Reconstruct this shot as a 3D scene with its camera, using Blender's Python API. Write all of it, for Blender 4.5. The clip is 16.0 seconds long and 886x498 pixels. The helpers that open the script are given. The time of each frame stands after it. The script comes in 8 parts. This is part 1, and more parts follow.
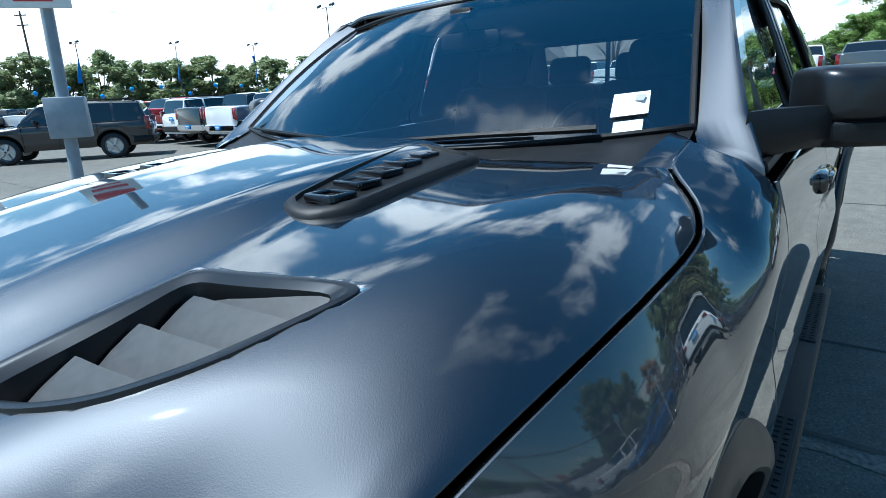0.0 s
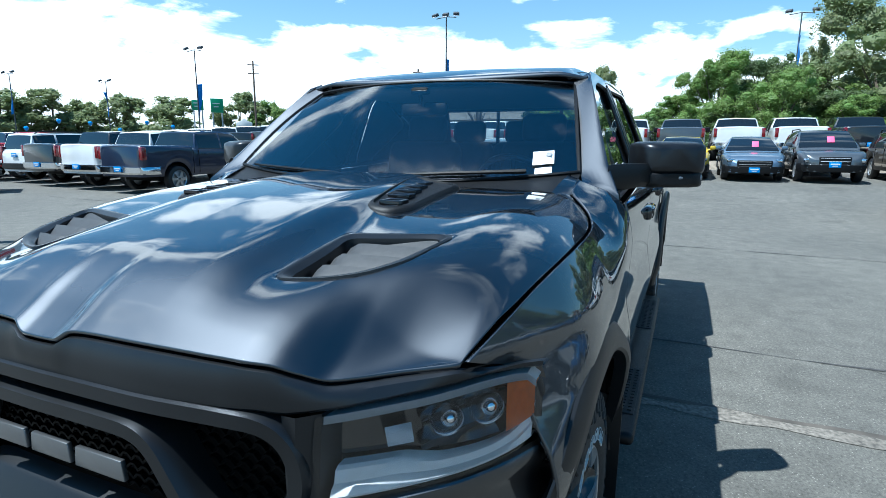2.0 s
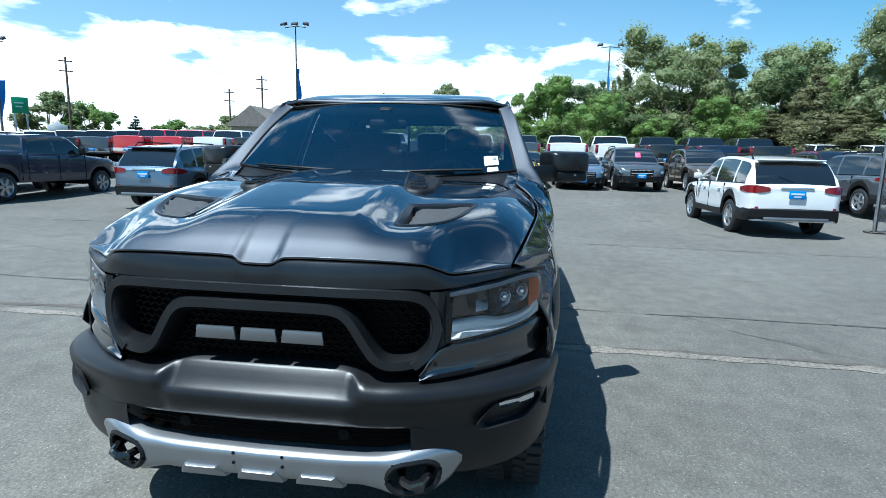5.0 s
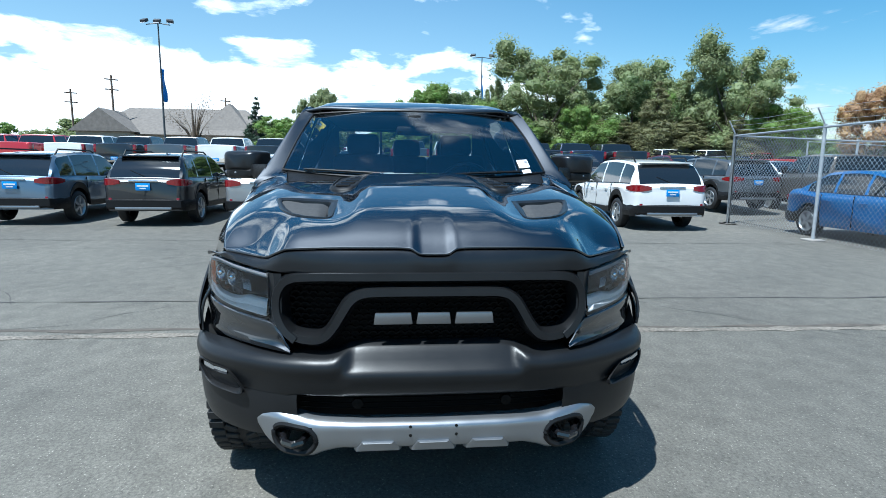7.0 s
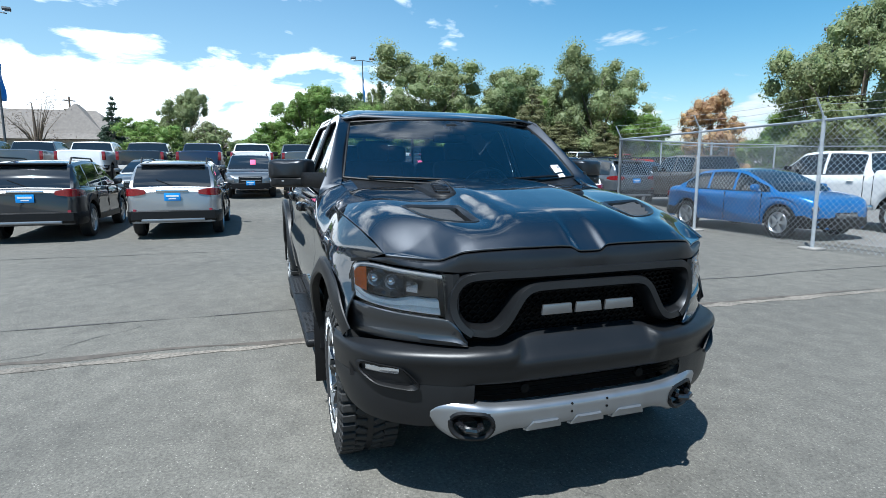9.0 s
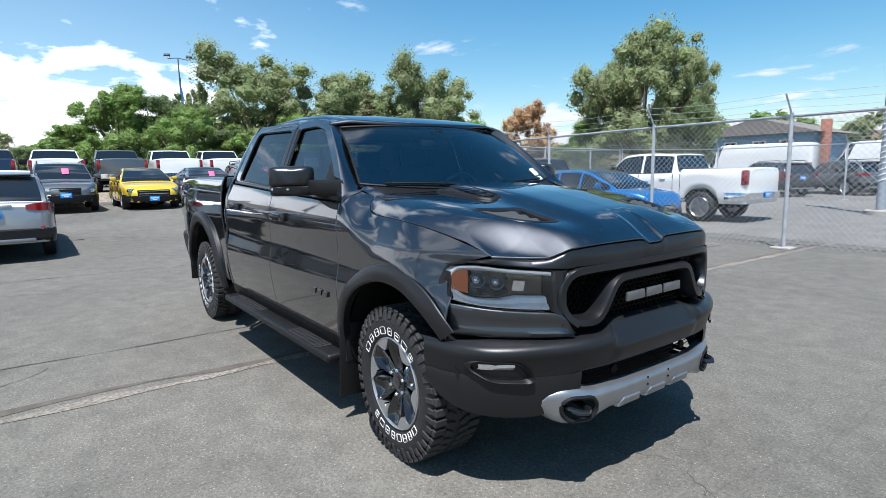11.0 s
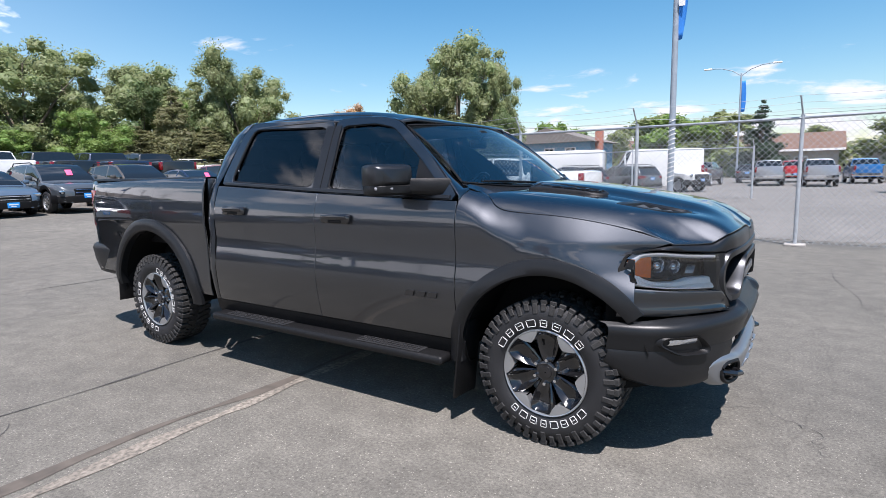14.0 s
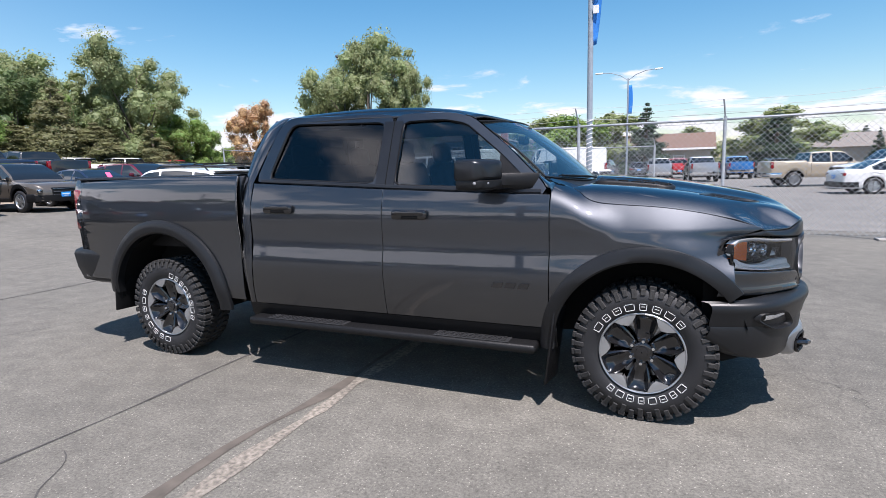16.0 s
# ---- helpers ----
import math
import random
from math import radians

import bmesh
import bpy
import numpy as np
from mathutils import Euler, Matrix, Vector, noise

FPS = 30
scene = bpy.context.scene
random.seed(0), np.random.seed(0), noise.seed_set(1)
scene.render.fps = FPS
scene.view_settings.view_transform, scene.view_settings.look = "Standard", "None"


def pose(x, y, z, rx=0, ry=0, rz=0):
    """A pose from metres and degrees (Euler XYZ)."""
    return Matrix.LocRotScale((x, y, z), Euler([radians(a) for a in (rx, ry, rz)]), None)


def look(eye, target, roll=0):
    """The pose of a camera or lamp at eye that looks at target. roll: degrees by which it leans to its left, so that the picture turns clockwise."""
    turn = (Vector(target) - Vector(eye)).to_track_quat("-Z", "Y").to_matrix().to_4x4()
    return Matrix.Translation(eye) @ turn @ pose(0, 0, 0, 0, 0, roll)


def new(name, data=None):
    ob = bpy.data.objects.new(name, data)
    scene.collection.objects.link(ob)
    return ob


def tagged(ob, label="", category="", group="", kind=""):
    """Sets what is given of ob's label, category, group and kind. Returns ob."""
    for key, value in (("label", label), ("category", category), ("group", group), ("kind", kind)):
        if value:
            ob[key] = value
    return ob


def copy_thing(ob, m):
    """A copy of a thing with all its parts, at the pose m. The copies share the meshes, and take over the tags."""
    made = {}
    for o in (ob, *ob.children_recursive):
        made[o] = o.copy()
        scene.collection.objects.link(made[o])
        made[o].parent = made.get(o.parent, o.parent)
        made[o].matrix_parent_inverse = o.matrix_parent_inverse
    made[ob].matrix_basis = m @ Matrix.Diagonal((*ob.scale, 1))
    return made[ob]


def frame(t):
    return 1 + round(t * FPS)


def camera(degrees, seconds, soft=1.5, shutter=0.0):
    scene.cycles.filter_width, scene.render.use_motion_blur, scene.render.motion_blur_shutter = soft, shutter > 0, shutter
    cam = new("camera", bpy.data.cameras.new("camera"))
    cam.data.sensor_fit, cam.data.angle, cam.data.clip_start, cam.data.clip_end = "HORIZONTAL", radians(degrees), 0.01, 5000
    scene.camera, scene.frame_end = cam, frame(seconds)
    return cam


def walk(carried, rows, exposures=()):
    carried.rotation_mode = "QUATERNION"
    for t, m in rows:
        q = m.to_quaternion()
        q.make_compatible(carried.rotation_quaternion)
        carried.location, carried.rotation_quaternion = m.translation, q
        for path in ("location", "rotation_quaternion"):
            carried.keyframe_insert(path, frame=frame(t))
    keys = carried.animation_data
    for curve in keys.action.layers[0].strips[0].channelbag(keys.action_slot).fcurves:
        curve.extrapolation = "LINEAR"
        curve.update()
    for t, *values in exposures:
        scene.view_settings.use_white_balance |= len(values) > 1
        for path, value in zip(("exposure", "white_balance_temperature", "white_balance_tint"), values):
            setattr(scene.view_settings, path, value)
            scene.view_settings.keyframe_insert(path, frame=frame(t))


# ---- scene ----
cam = camera(77.7, 16.0, soft=0.7)
PATH = [
    (0, (0.67, 1.093, 1.495), (-0.855, -0.083, 0.956), -2.7),
    (0.5, (0.845, 1.122, 1.497), (-0.711, -0.025, 0.983), -2.6),
    (1, (1.049, 1.124, 1.499), (-0.585, 0.068, 1.038), -0.9),
    (1.5, (1.25, 1.132, 1.51), (-0.477, 0.213, 1.096), 0.0),
    (2, (1.458, 1.154, 1.502), (-0.342, 0.367, 1.13), 0.3),
    (2.5, (1.659, 1.18, 1.494), (-0.182, 0.479, 1.147), 0.2),
    (3, (1.839, 1.173, 1.506), (-0.03, 0.548, 1.164), 0.2),
    (3.5, (2.033, 1.137, 1.487), (0.143, 0.58, 1.145), 0.4),
    (4, (2.219, 1.061, 1.487), (0.304, 0.591, 1.151), 0.7),
    (4.5, (2.352, 0.963, 1.48), (0.414, 0.591, 1.155), 1.0),
    (4.7, (2.392, 0.913, 1.471), (0.447, 0.583, 1.146), 1.1),
    (6.8, (2.741, -0.055, 1.451), (0.769, 0.092, 1.146), 0.8),
    (7, (2.773, -0.156, 1.438), (0.804, 0.033, 1.139), 0.7),
    (7.5, (2.807, -0.43, 1.429), (0.851, -0.132, 1.132), 0.5),
    (8, (2.818, -0.717, 1.444), (0.88, -0.321, 1.148), -0.0),
    (8.5, (2.806, -1.012, 1.431), (0.892, -0.511, 1.141), -0.1),
    (9, (2.762, -1.284, 1.453), (0.884, -0.658, 1.166), -0.1),
    (9.5, (2.683, -1.548, 1.437), (0.858, -0.781, 1.146), -0.2),
    (10, (2.584, -1.824, 1.462), (0.83, -0.907, 1.174), -0.3),
    (10.2, (2.533, -1.922, 1.466), (0.809, -0.95, 1.179), -0.5),
    (12.3, (1.849, -2.985, 1.465), (0.477, -1.555, 1.199), -1.1),
    (12.5, (1.763, -3.068, 1.458), (0.425, -1.606, 1.19), -1.0),
    (13, (1.545, -3.259, 1.457), (0.29, -1.724, 1.191), -1.1),
    (13.5, (1.325, -3.418, 1.458), (0.147, -1.825, 1.19), -1.2),
    (14, (1.09, -3.571, 1.465), (-0.004, -1.92, 1.19), -1.2),
    (14.5, (0.846, -3.703, 1.47), (-0.166, -2.001, 1.189), -1.4),
    (15, (0.61, -3.88, 1.467), (-0.332, -2.138, 1.185), -1.5),
    (15.5, (0.382, -4.027, 1.485), (-0.488, -2.249, 1.203), -1.5),
    (16, (0.146, -4.151, 1.469), (-0.636, -2.333, 1.181), -1.5),
]
walk(cam, [(t, look(eye, target, roll)) for t, eye, target, roll in PATH], ((0.0, 0.96, 5460, 1), (4.5, 0.92, 5480, 1), (8.0, 0.90, 5740, 4), (10.0, 0.93, 6000, 8), (13.0, 1.0, 6350, 17), (16.0, 1.02, 6370, 19)))

# ---------------------------------------------------------------- sky and sun
SUN_DIR = Vector((0.325, -0.335, 1.0)).normalized()


def make_world():
    w = bpy.data.worlds.new("summer_sky")
    scene.world = w
    w.use_nodes = True
    nt = w.node_tree
    nt.nodes.clear()
    out = nt.nodes.new("ShaderNodeOutputWorld")
    bg = nt.nodes.new("ShaderNodeBackground")
    bg.inputs["Strength"].default_value = 0.074
    sky = nt.nodes.new("ShaderNodeTexSky")
    sky.sky_type = "NISHITA"
    sky.sun_disc = False
    sky.sun_elevation = math.asin(SUN_DIR.z)
    sky.sun_rotation = math.atan2(SUN_DIR.x, SUN_DIR.y)
    sky.altitude = 950
    sky.air_density, sky.dust_density, sky.ozone_density = 1.3, 0.4, 1.9
    tc = nt.nodes.new("ShaderNodeTexCoord")
    sep = nt.nodes.new("ShaderNodeSeparateXYZ")
    nt.links.new(tc.outputs["Generated"], sep.inputs[0])

    def math_node(op, a, b=None, clamp=False):
        n = nt.nodes.new("ShaderNodeMath")
        n.operation = op
        n.use_clamp = clamp
        for i, v in enumerate((a, b)):
            if v is None:
                continue
            if isinstance(v, (int, float)):
                n.inputs[i].default_value = v
            else:
                nt.links.new(v, n.inputs[i])
        return n.outputs[0]

    x, y, z = sep.outputs
    zz = math_node("ADD", math_node("MAXIMUM", z, 0.0), 0.16)
    comb = nt.nodes.new("ShaderNodeCombineXYZ")
    nt.links.new(math_node("DIVIDE", x, zz), comb.inputs[0])
    nt.links.new(math_node("DIVIDE", y, zz), comb.inputs[1])
    noise_big = nt.nodes.new("ShaderNodeTexNoise")
    noise_big.inputs["Scale"].default_value = 2.1
    noise_big.inputs["Detail"].default_value = 9
    noise_big.inputs["Roughness"].default_value = 0.56
    noise_big.inputs["Distortion"].default_value = 0.25
    nt.links.new(comb.outputs[0], noise_big.inputs["Vector"])
    # a cloud bank low in the south-west, a thin band along the whole horizon, small puffs higher up
    def ramp_of(value, lo, hi):
        n = nt.nodes.new("ShaderNodeMapRange")
        n.interpolation_type = "SMOOTHSTEP"
        n.inputs["From Min"].default_value, n.inputs["From Max"].default_value = lo, hi
        nt.links.new(value, n.inputs["Value"])
        return n.outputs[0]
    sw = math_node("ADD", math_node("MULTIPLY", x, -0.78), math_node("MULTIPLY", y, -0.62))
    bank = math_node("MULTIPLY", ramp_of(sw, 0.40, 0.92), ramp_of(math_node("MULTIPLY", z, -1.0), -0.245, -0.11))
    band = ramp_of(math_node("MULTIPLY", z, -1.0), -0.13, -0.03)
    south = math_node("MULTIPLY", ramp_of(sw, -0.1, 0.6), 0.025)
    aloft = math_node("MULTIPLY", ramp_of(z, 0.29, 0.45), math_node("ADD", math_node("MULTIPLY", ramp_of(sw, 0.3, 0.9), 0.08), 0.020))
    south = math_node("ADD", south, aloft)
    south = math_node("ADD", south, math_node("MULTIPLY", ramp_of(math_node("MULTIPLY", z, -1.0), -0.22, -0.10), 0.035))
    clear = math_node("MULTIPLY", ramp_of(z, 0.16, 0.22), math_node("MULTIPLY", ramp_of(math_node("MULTIPLY", z, -1.0), -0.36, -0.30), ramp_of(math_node("MULTIPLY", sw, -1.0), -0.6, -0.2)))
    south = math_node("SUBTRACT", south, math_node("MULTIPLY", clear, 0.05))
    # the bank stands higher towards the south
    far_south = math_node("ADD", math_node("MULTIPLY", x, -0.20), math_node("MULTIPLY", y, -0.98))
    tall = math_node("MULTIPLY", ramp_of(far_south, 0.66, 0.93), ramp_of(math_node("MULTIPLY", z, -1.0), -0.62, -0.25))
    south = math_node("ADD", south, math_node("MULTIPLY", tall, 0.055))
    dens = math_node("ADD", noise_big.outputs[0], math_node("ADD", math_node("MULTIPLY", bank, 0.27), math_node("ADD", math_node("MULTIPLY", band, 0.16), south)))
    cover = ramp_of(dens, 0.585, 0.730)
    # thin bright veil over the western half
    veil = math_node("MULTIPLY", math_node("MULTIPLY", ramp_of(sw, -0.1, 0.9), ramp_of(math_node("MULTIPLY", z, -1.0), -0.60, -0.10)), 0.12)
    cover = math_node("MAXIMUM", cover, veil)
    deep_blue = nt.nodes.new("ShaderNodeHueSaturation")
    deep_blue.inputs["Saturation"].default_value = 1.36
    deep_blue.inputs["Value"].default_value = 0.97
    deep_blue.inputs["Hue"].default_value = 0.488
    nt.links.new(sky.outputs[0], deep_blue.inputs["Color"])
    tint = nt.nodes.new("ShaderNodeMix")
    tint.data_type = "RGBA"
    nt.links.new(cover, tint.inputs["Factor"])
    nt.links.new(deep_blue.outputs[0], tint.inputs["A"])
    bright = nt.nodes.new("ShaderNodeMix")
    bright.data_type = "RGBA"
    nt.links.new(ramp_of(z, 0.28, 0.75), bright.inputs["Factor"])
    bright.inputs["A"].default_value = (7.0, 7.2, 7.4, 1)
    bright.inputs["B"].default_value = (11.5, 11.8, 12.2, 1)
    lit = nt.nodes.new("ShaderNodeMix")
    lit.data_type = "RGBA"
    nt.links.new(ramp_of(sw, 0.15, 0.75), lit.inputs["Factor"])
    nt.links.new(bright.outputs["Result"], lit.inputs["A"])
    lit.inputs["B"].default_value = (13.0, 13.3, 13.6, 1)
    nt.links.new(lit.outputs["Result"], tint.inputs["B"])
    nt.links.new(tint.outputs["Result"], bg.inputs["Color"])
    nt.links.new(bg.outputs[0], out.inputs[0])


make_world()
sun = new("sun", bpy.data.lights.new("sun", "SUN"))
sun.data.energy = 4.8
sun.data.angle = radians(0.55)
sun.data.color = (1.0, 0.972, 0.93)
sun.matrix_world = look(SUN_DIR * 60, (0, 0, 0))


# ---------------------------------------------------------------- materials
def mat(name, color, rough=0.5, metal=0.0, coat=0.0, vary=0.15, scale=8.0, bump=0.0, bump_scale=60.0, spec=0.5, emit=None,
        coat_rough=0.03, rand=0.0, vary2=0.0, scale2=0.6):
    m = bpy.data.materials.new(name)
    m.use_nodes = True
    nt = m.node_tree
    b = nt.nodes["Principled BSDF"]
    b.inputs["Roughness"].default_value = rough
    b.inputs["Metallic"].default_value = metal
    b.inputs["Coat Weight"].default_value = coat
    b.inputs["Coat Roughness"].default_value = coat_rough
    b.inputs["Specular IOR Level"].default_value = spec
    tc = nt.nodes.new("ShaderNodeTexCoord")
    col = None
    base = nt.nodes.new("ShaderNodeRGB")
    base.outputs[0].default_value = (*color, 1)
    col = base.outputs[0]

    def vary_by(fac_out, amount, src):
        hsv = nt.nodes.new("ShaderNodeHueSaturation")
        mr = nt.nodes.new("ShaderNodeMapRange")
        mr.inputs["From Min"].default_value, mr.inputs["From Max"].default_value = 0.3, 0.7
        mr.inputs["To Min"].default_value, mr.inputs["To Max"].default_value = 1 - amount, 1 + amount
        nt.links.new(fac_out, mr.inputs["Value"])
        nt.links.new(mr.outputs[0], hsv.inputs["Value"])
        nt.links.new(src, hsv.inputs["Color"])
        return hsv.outputs[0]

    if vary > 0:
        n = nt.nodes.new("ShaderNodeTexNoise")
        n.inputs["Scale"].default_value = scale
        n.inputs["Detail"].default_value = 6
        nt.links.new(tc.outputs["Object"], n.inputs["Vector"])
        col = vary_by(n.outputs[0], vary, col)
        mr = nt.nodes.new("ShaderNodeMapRange")
        mr.inputs["To Min"].default_value = max(0.0, rough * 0.85)
        mr.inputs["To Max"].default_value = min(1.0, rough * 1.15)
        nt.links.new(n.outputs[0], mr.inputs["Value"])
        nt.links.new(mr.outputs[0], b.inputs["Roughness"])
    if vary2 > 0:
        n2 = nt.nodes.new("ShaderNodeTexNoise")
        n2.inputs["Scale"].default_value = scale2
        n2.inputs["Detail"].default_value = 4
        nt.links.new(tc.outputs["Object"], n2.inputs["Vector"])
        col = vary_by(n2.outputs[0], vary2, col)
    if rand > 0:
        oi = nt.nodes.new("ShaderNodeObjectInfo")
        hsv = nt.nodes.new("ShaderNodeHueSaturation")
        mr = nt.nodes.new("ShaderNodeMapRange")
        mr.inputs["To Min"].default_value, mr.inputs["To Max"].default_value = 1 - rand, 1 + rand
        nt.links.new(oi.outputs["Random"], mr.inputs["Value"])
        nt.links.new(mr.outputs[0], hsv.inputs["Value"])
        nt.links.new(col, hsv.inputs["Color"])
        col = hsv.outputs[0]
    nt.links.new(col, b.inputs["Base Color"])
    if bump > 0:
        bn = nt.nodes.new("ShaderNodeTexNoise")
        bn.inputs["Scale"].default_value = bump_scale
        bn.inputs["Detail"].default_value = 5
        nt.links.new(tc.outputs["Object"], bn.inputs["Vector"])
        bp = nt.nodes.new("ShaderNodeBump")
        bp.inputs["Strength"].default_value = bump
        bp.inputs["Distance"].default_value = 0.02
        nt.links.new(bn.outputs[0], bp.inputs["Height"])
        nt.links.new(bp.outputs[0], b.inputs["Normal"])
    if emit:
        b.inputs["Emission Color"].default_value = (*emit[:3], 1)
        b.inputs["Emission Strength"].default_value = emit[3]
    return m


def glass_mat(name, tint, gloss_tint=1.0, ior=1.5):
    """Thin tinted pane: see-through, with a reflection that grows at grazing angles."""
    m = bpy.data.materials.new(name)
    m.use_nodes = True
    nt = m.node_tree
    nt.nodes.clear()
    out = nt.nodes.new("ShaderNodeOutputMaterial")
    tr = nt.nodes.new("ShaderNodeBsdfTransparent")
    tr.inputs[0].default_value = (*tint, 1)
    gl = nt.nodes.new("ShaderNodeBsdfGlossy")
    gl.inputs["Roughness"].default_value = 0.01
    gl.inputs[0].default_value = (gloss_tint, gloss_tint, gloss_tint, 1)
    fr = nt.nodes.new("ShaderNodeFresnel")
    fr.inputs["IOR"].default_value = ior
    mix = nt.nodes.new("ShaderNodeMixShader")
    nt.links.new(fr.outputs[0], mix.inputs[0])
    nt.links.new(tr.outputs[0], mix.inputs[1])
    nt.links.new(gl.outputs[0], mix.inputs[2])
    nt.links.new(mix.outputs[0], out.inputs[0])
    return m


def car_paint(name, color, flake=0.25, metal=0.55, rough=0.34):
    m = mat(name, color, rough, metal, coat=1.0, vary=0.03, scale=3.0, coat_rough=0.015)
    nt = m.node_tree
    b = nt.nodes["Principled BSDF"]
    tc = nt.nodes.new("ShaderNodeTexCoord")
    v = nt.nodes.new("ShaderNodeTexVoronoi")
    v.inputs["Scale"].default_value = 700
    nt.links.new(tc.outputs["Object"], v.inputs["Vector"])
    bp = nt.nodes.new("ShaderNodeBump")
    bp.inputs["Strength"].default_value = flake
    bp.inputs["Distance"].default_value = 0.0004
    nt.links.new(v.outputs["Distance"], bp.inputs["Height"])
    nt.links.new(bp.outputs[0], b.inputs["Normal"])
    return m




def flake_paint(name, flakes, ground, rough):
    """Metallic paint: aluminium flakes with a broad even sheen in a dark ground, under clear gloss."""
    m = bpy.data.materials.new(name)
    m.use_nodes = True
    nt = m.node_tree
    nt.nodes.clear()
    out = nt.nodes.new("ShaderNodeOutputMaterial")
    tc = nt.nodes.new("ShaderNodeTexCoord")
    cells = nt.nodes.new("ShaderNodeTexVoronoi")
    cells.inputs["Scale"].default_value = 700
    nt.links.new(tc.outputs["Object"], cells.inputs["Vector"])
    bp = nt.nodes.new("ShaderNodeBump")
    bp.inputs["Strength"].default_value = 0.25
    bp.inputs["Distance"].default_value = 0.0004
    nt.links.new(cells.outputs["Distance"], bp.inputs["Height"])
    dust = nt.nodes.new("ShaderNodeTexNoise")
    dust.inputs["Scale"].default_value = 3.0
    dust.inputs["Detail"].default_value = 7
    nt.links.new(tc.outputs["Object"], dust.inputs["Vector"])
    film = nt.nodes.new("ShaderNodeMapRange")
    film.inputs["From Min"].default_value, film.inputs["From Max"].default_value = 0.3, 0.7
    film.inputs["To Min"].default_value, film.inputs["To Max"].default_value = 0.02, 0.05
    nt.links.new(dust.outputs[0], film.inputs["Value"])
    sheen = nt.nodes.new("ShaderNodeBsdfAnisotropic")
    sheen.distribution = "BECKMANN"
    sheen.inputs["Color"].default_value = (*flakes, 1)
    sheen.inputs["Roughness"].default_value = rough
    nt.links.new(bp.outputs[0], sheen.inputs["Normal"])
    body = nt.nodes.new("ShaderNodeBsdfDiffuse")
    body.inputs["Color"].default_value = (*ground, 1)
    under = nt.nodes.new("ShaderNodeAddShader")
    nt.links.new(sheen.outputs[0], under.inputs[0])
    nt.links.new(body.outputs[0], under.inputs[1])
    gloss = nt.nodes.new("ShaderNodeBsdfAnisotropic")
    gloss.inputs["Color"].default_value = (1, 1, 1, 1)
    nt.links.new(film.outputs[0], gloss.inputs["Roughness"])
    # clear coat: more reflective at glancing angles
    facing = nt.nodes.new("ShaderNodeLayerWeight")
    facing.inputs["Blend"].default_value = 0.5
    power = nt.nodes.new("ShaderNodeMath")
    power.operation = "POWER"
    nt.links.new(facing.outputs["Facing"], power.inputs[0])
    power.inputs[1].default_value = 3.3
    share = nt.nodes.new("ShaderNodeMapRange")
    share.inputs["To Min"].default_value, share.inputs["To Max"].default_value = 0.048, 1.0
    nt.links.new(power.outputs[0], share.inputs["Value"])
    mix = nt.nodes.new("ShaderNodeMixShader")
    nt.links.new(share.outputs[0], mix.inputs["Fac"])
    nt.links.new(under.outputs[0], mix.inputs[1])
    nt.links.new(gloss.outputs[0], mix.inputs[2])
    nt.links.new(mix.outputs[0], out.inputs["Surface"])
    return m


PAINT = flake_paint("graphite_metallic_paint", (0.057, 0.060, 0.066), (0.0012, 0.0014, 0.0018), 0.51)
BLACK_PAINT = car_paint("black_car_paint", (0.008, 0.008, 0.010), metal=0.1)
WHITE_PAINT = car_paint("white_car_paint", (0.62, 0.62, 0.61), metal=0.0, rough=0.4)
NAVY_PAINT = car_paint("navy_car_paint", (0.010, 0.018, 0.045), metal=0.3)
BLUE_PAINT = car_paint("bright_blue_paint", (0.003, 0.105, 0.31), metal=0.35)
RED_PAINT = car_paint("red_car_paint", (0.42, 0.015, 0.02), metal=0.2)
MAROON_PAINT = car_paint("maroon_car_paint", (0.13, 0.010, 0.022), metal=0.4)
SILVER_PAINT = car_paint("silver_car_paint", (0.30, 0.305, 0.315), metal=0.7)
GREY_PAINT = car_paint("grey_car_paint", (0.085, 0.095, 0.105), metal=0.5)
STEEL_BLUE_PAINT = car_paint("steel_blue_paint", (0.12, 0.17, 0.23), metal=0.6)
YELLOW_PAINT = car_paint("yellow_car_paint", (0.62, 0.42, 0.02), metal=0.3)
TAN_PAINT = car_paint("tan_car_paint", (0.40, 0.33, 0.24), metal=0.3)
BROWN_PAINT = car_paint("brown_car_paint", (0.10, 0.085, 0.07), metal=0.4)

SATIN = mat("satin_dark_trim", (0.043, 0.045, 0.049), 0.33, 0.85, vary=0.06, bump=0.02, bump_scale=500, spec=0.26)
BUMPER_BLACK = mat("matt_black_bumper", (0.0080, 0.0085, 0.0095), 0.37, vary=0.08, bump=0.04, bump_scale=600, spec=0.34)
PLASTIC = mat("black_grained_plastic", (0.0065, 0.0065, 0.007), 0.45, vary=0.12, scale=30, bump=0.12, bump_scale=700, spec=0.25)
SMOKED = mat("smoked_lamp_lens", (0.22, 0.22, 0.23), 0.15, coat=0.6, vary=0.15, scale=60)
LOUVER = mat("grey_louver_plastic", (0.050, 0.0505, 0.052), 0.50, vary=0.12, scale=90, bump=0.05, bump_scale=900, spec=0.22)
GLOSS_BLACK = mat("gloss_black", (0.008, 0.008, 0.009), 0.12, coat=0.6, vary=0.03)
MESH_BLACK = mat("grille_mesh_black", (0.0022, 0.0022, 0.0022), 0.5, vary=0.05, spec=0.10)
BADGE = mat("brushed_badge_silver", (0.22, 0.225, 0.235), 0.30, 0.85, vary=0.05)
DEEP = mat("deep_black_mesh", (0.005, 0.005, 0.005), 0.8, vary=0.1, spec=0.15)
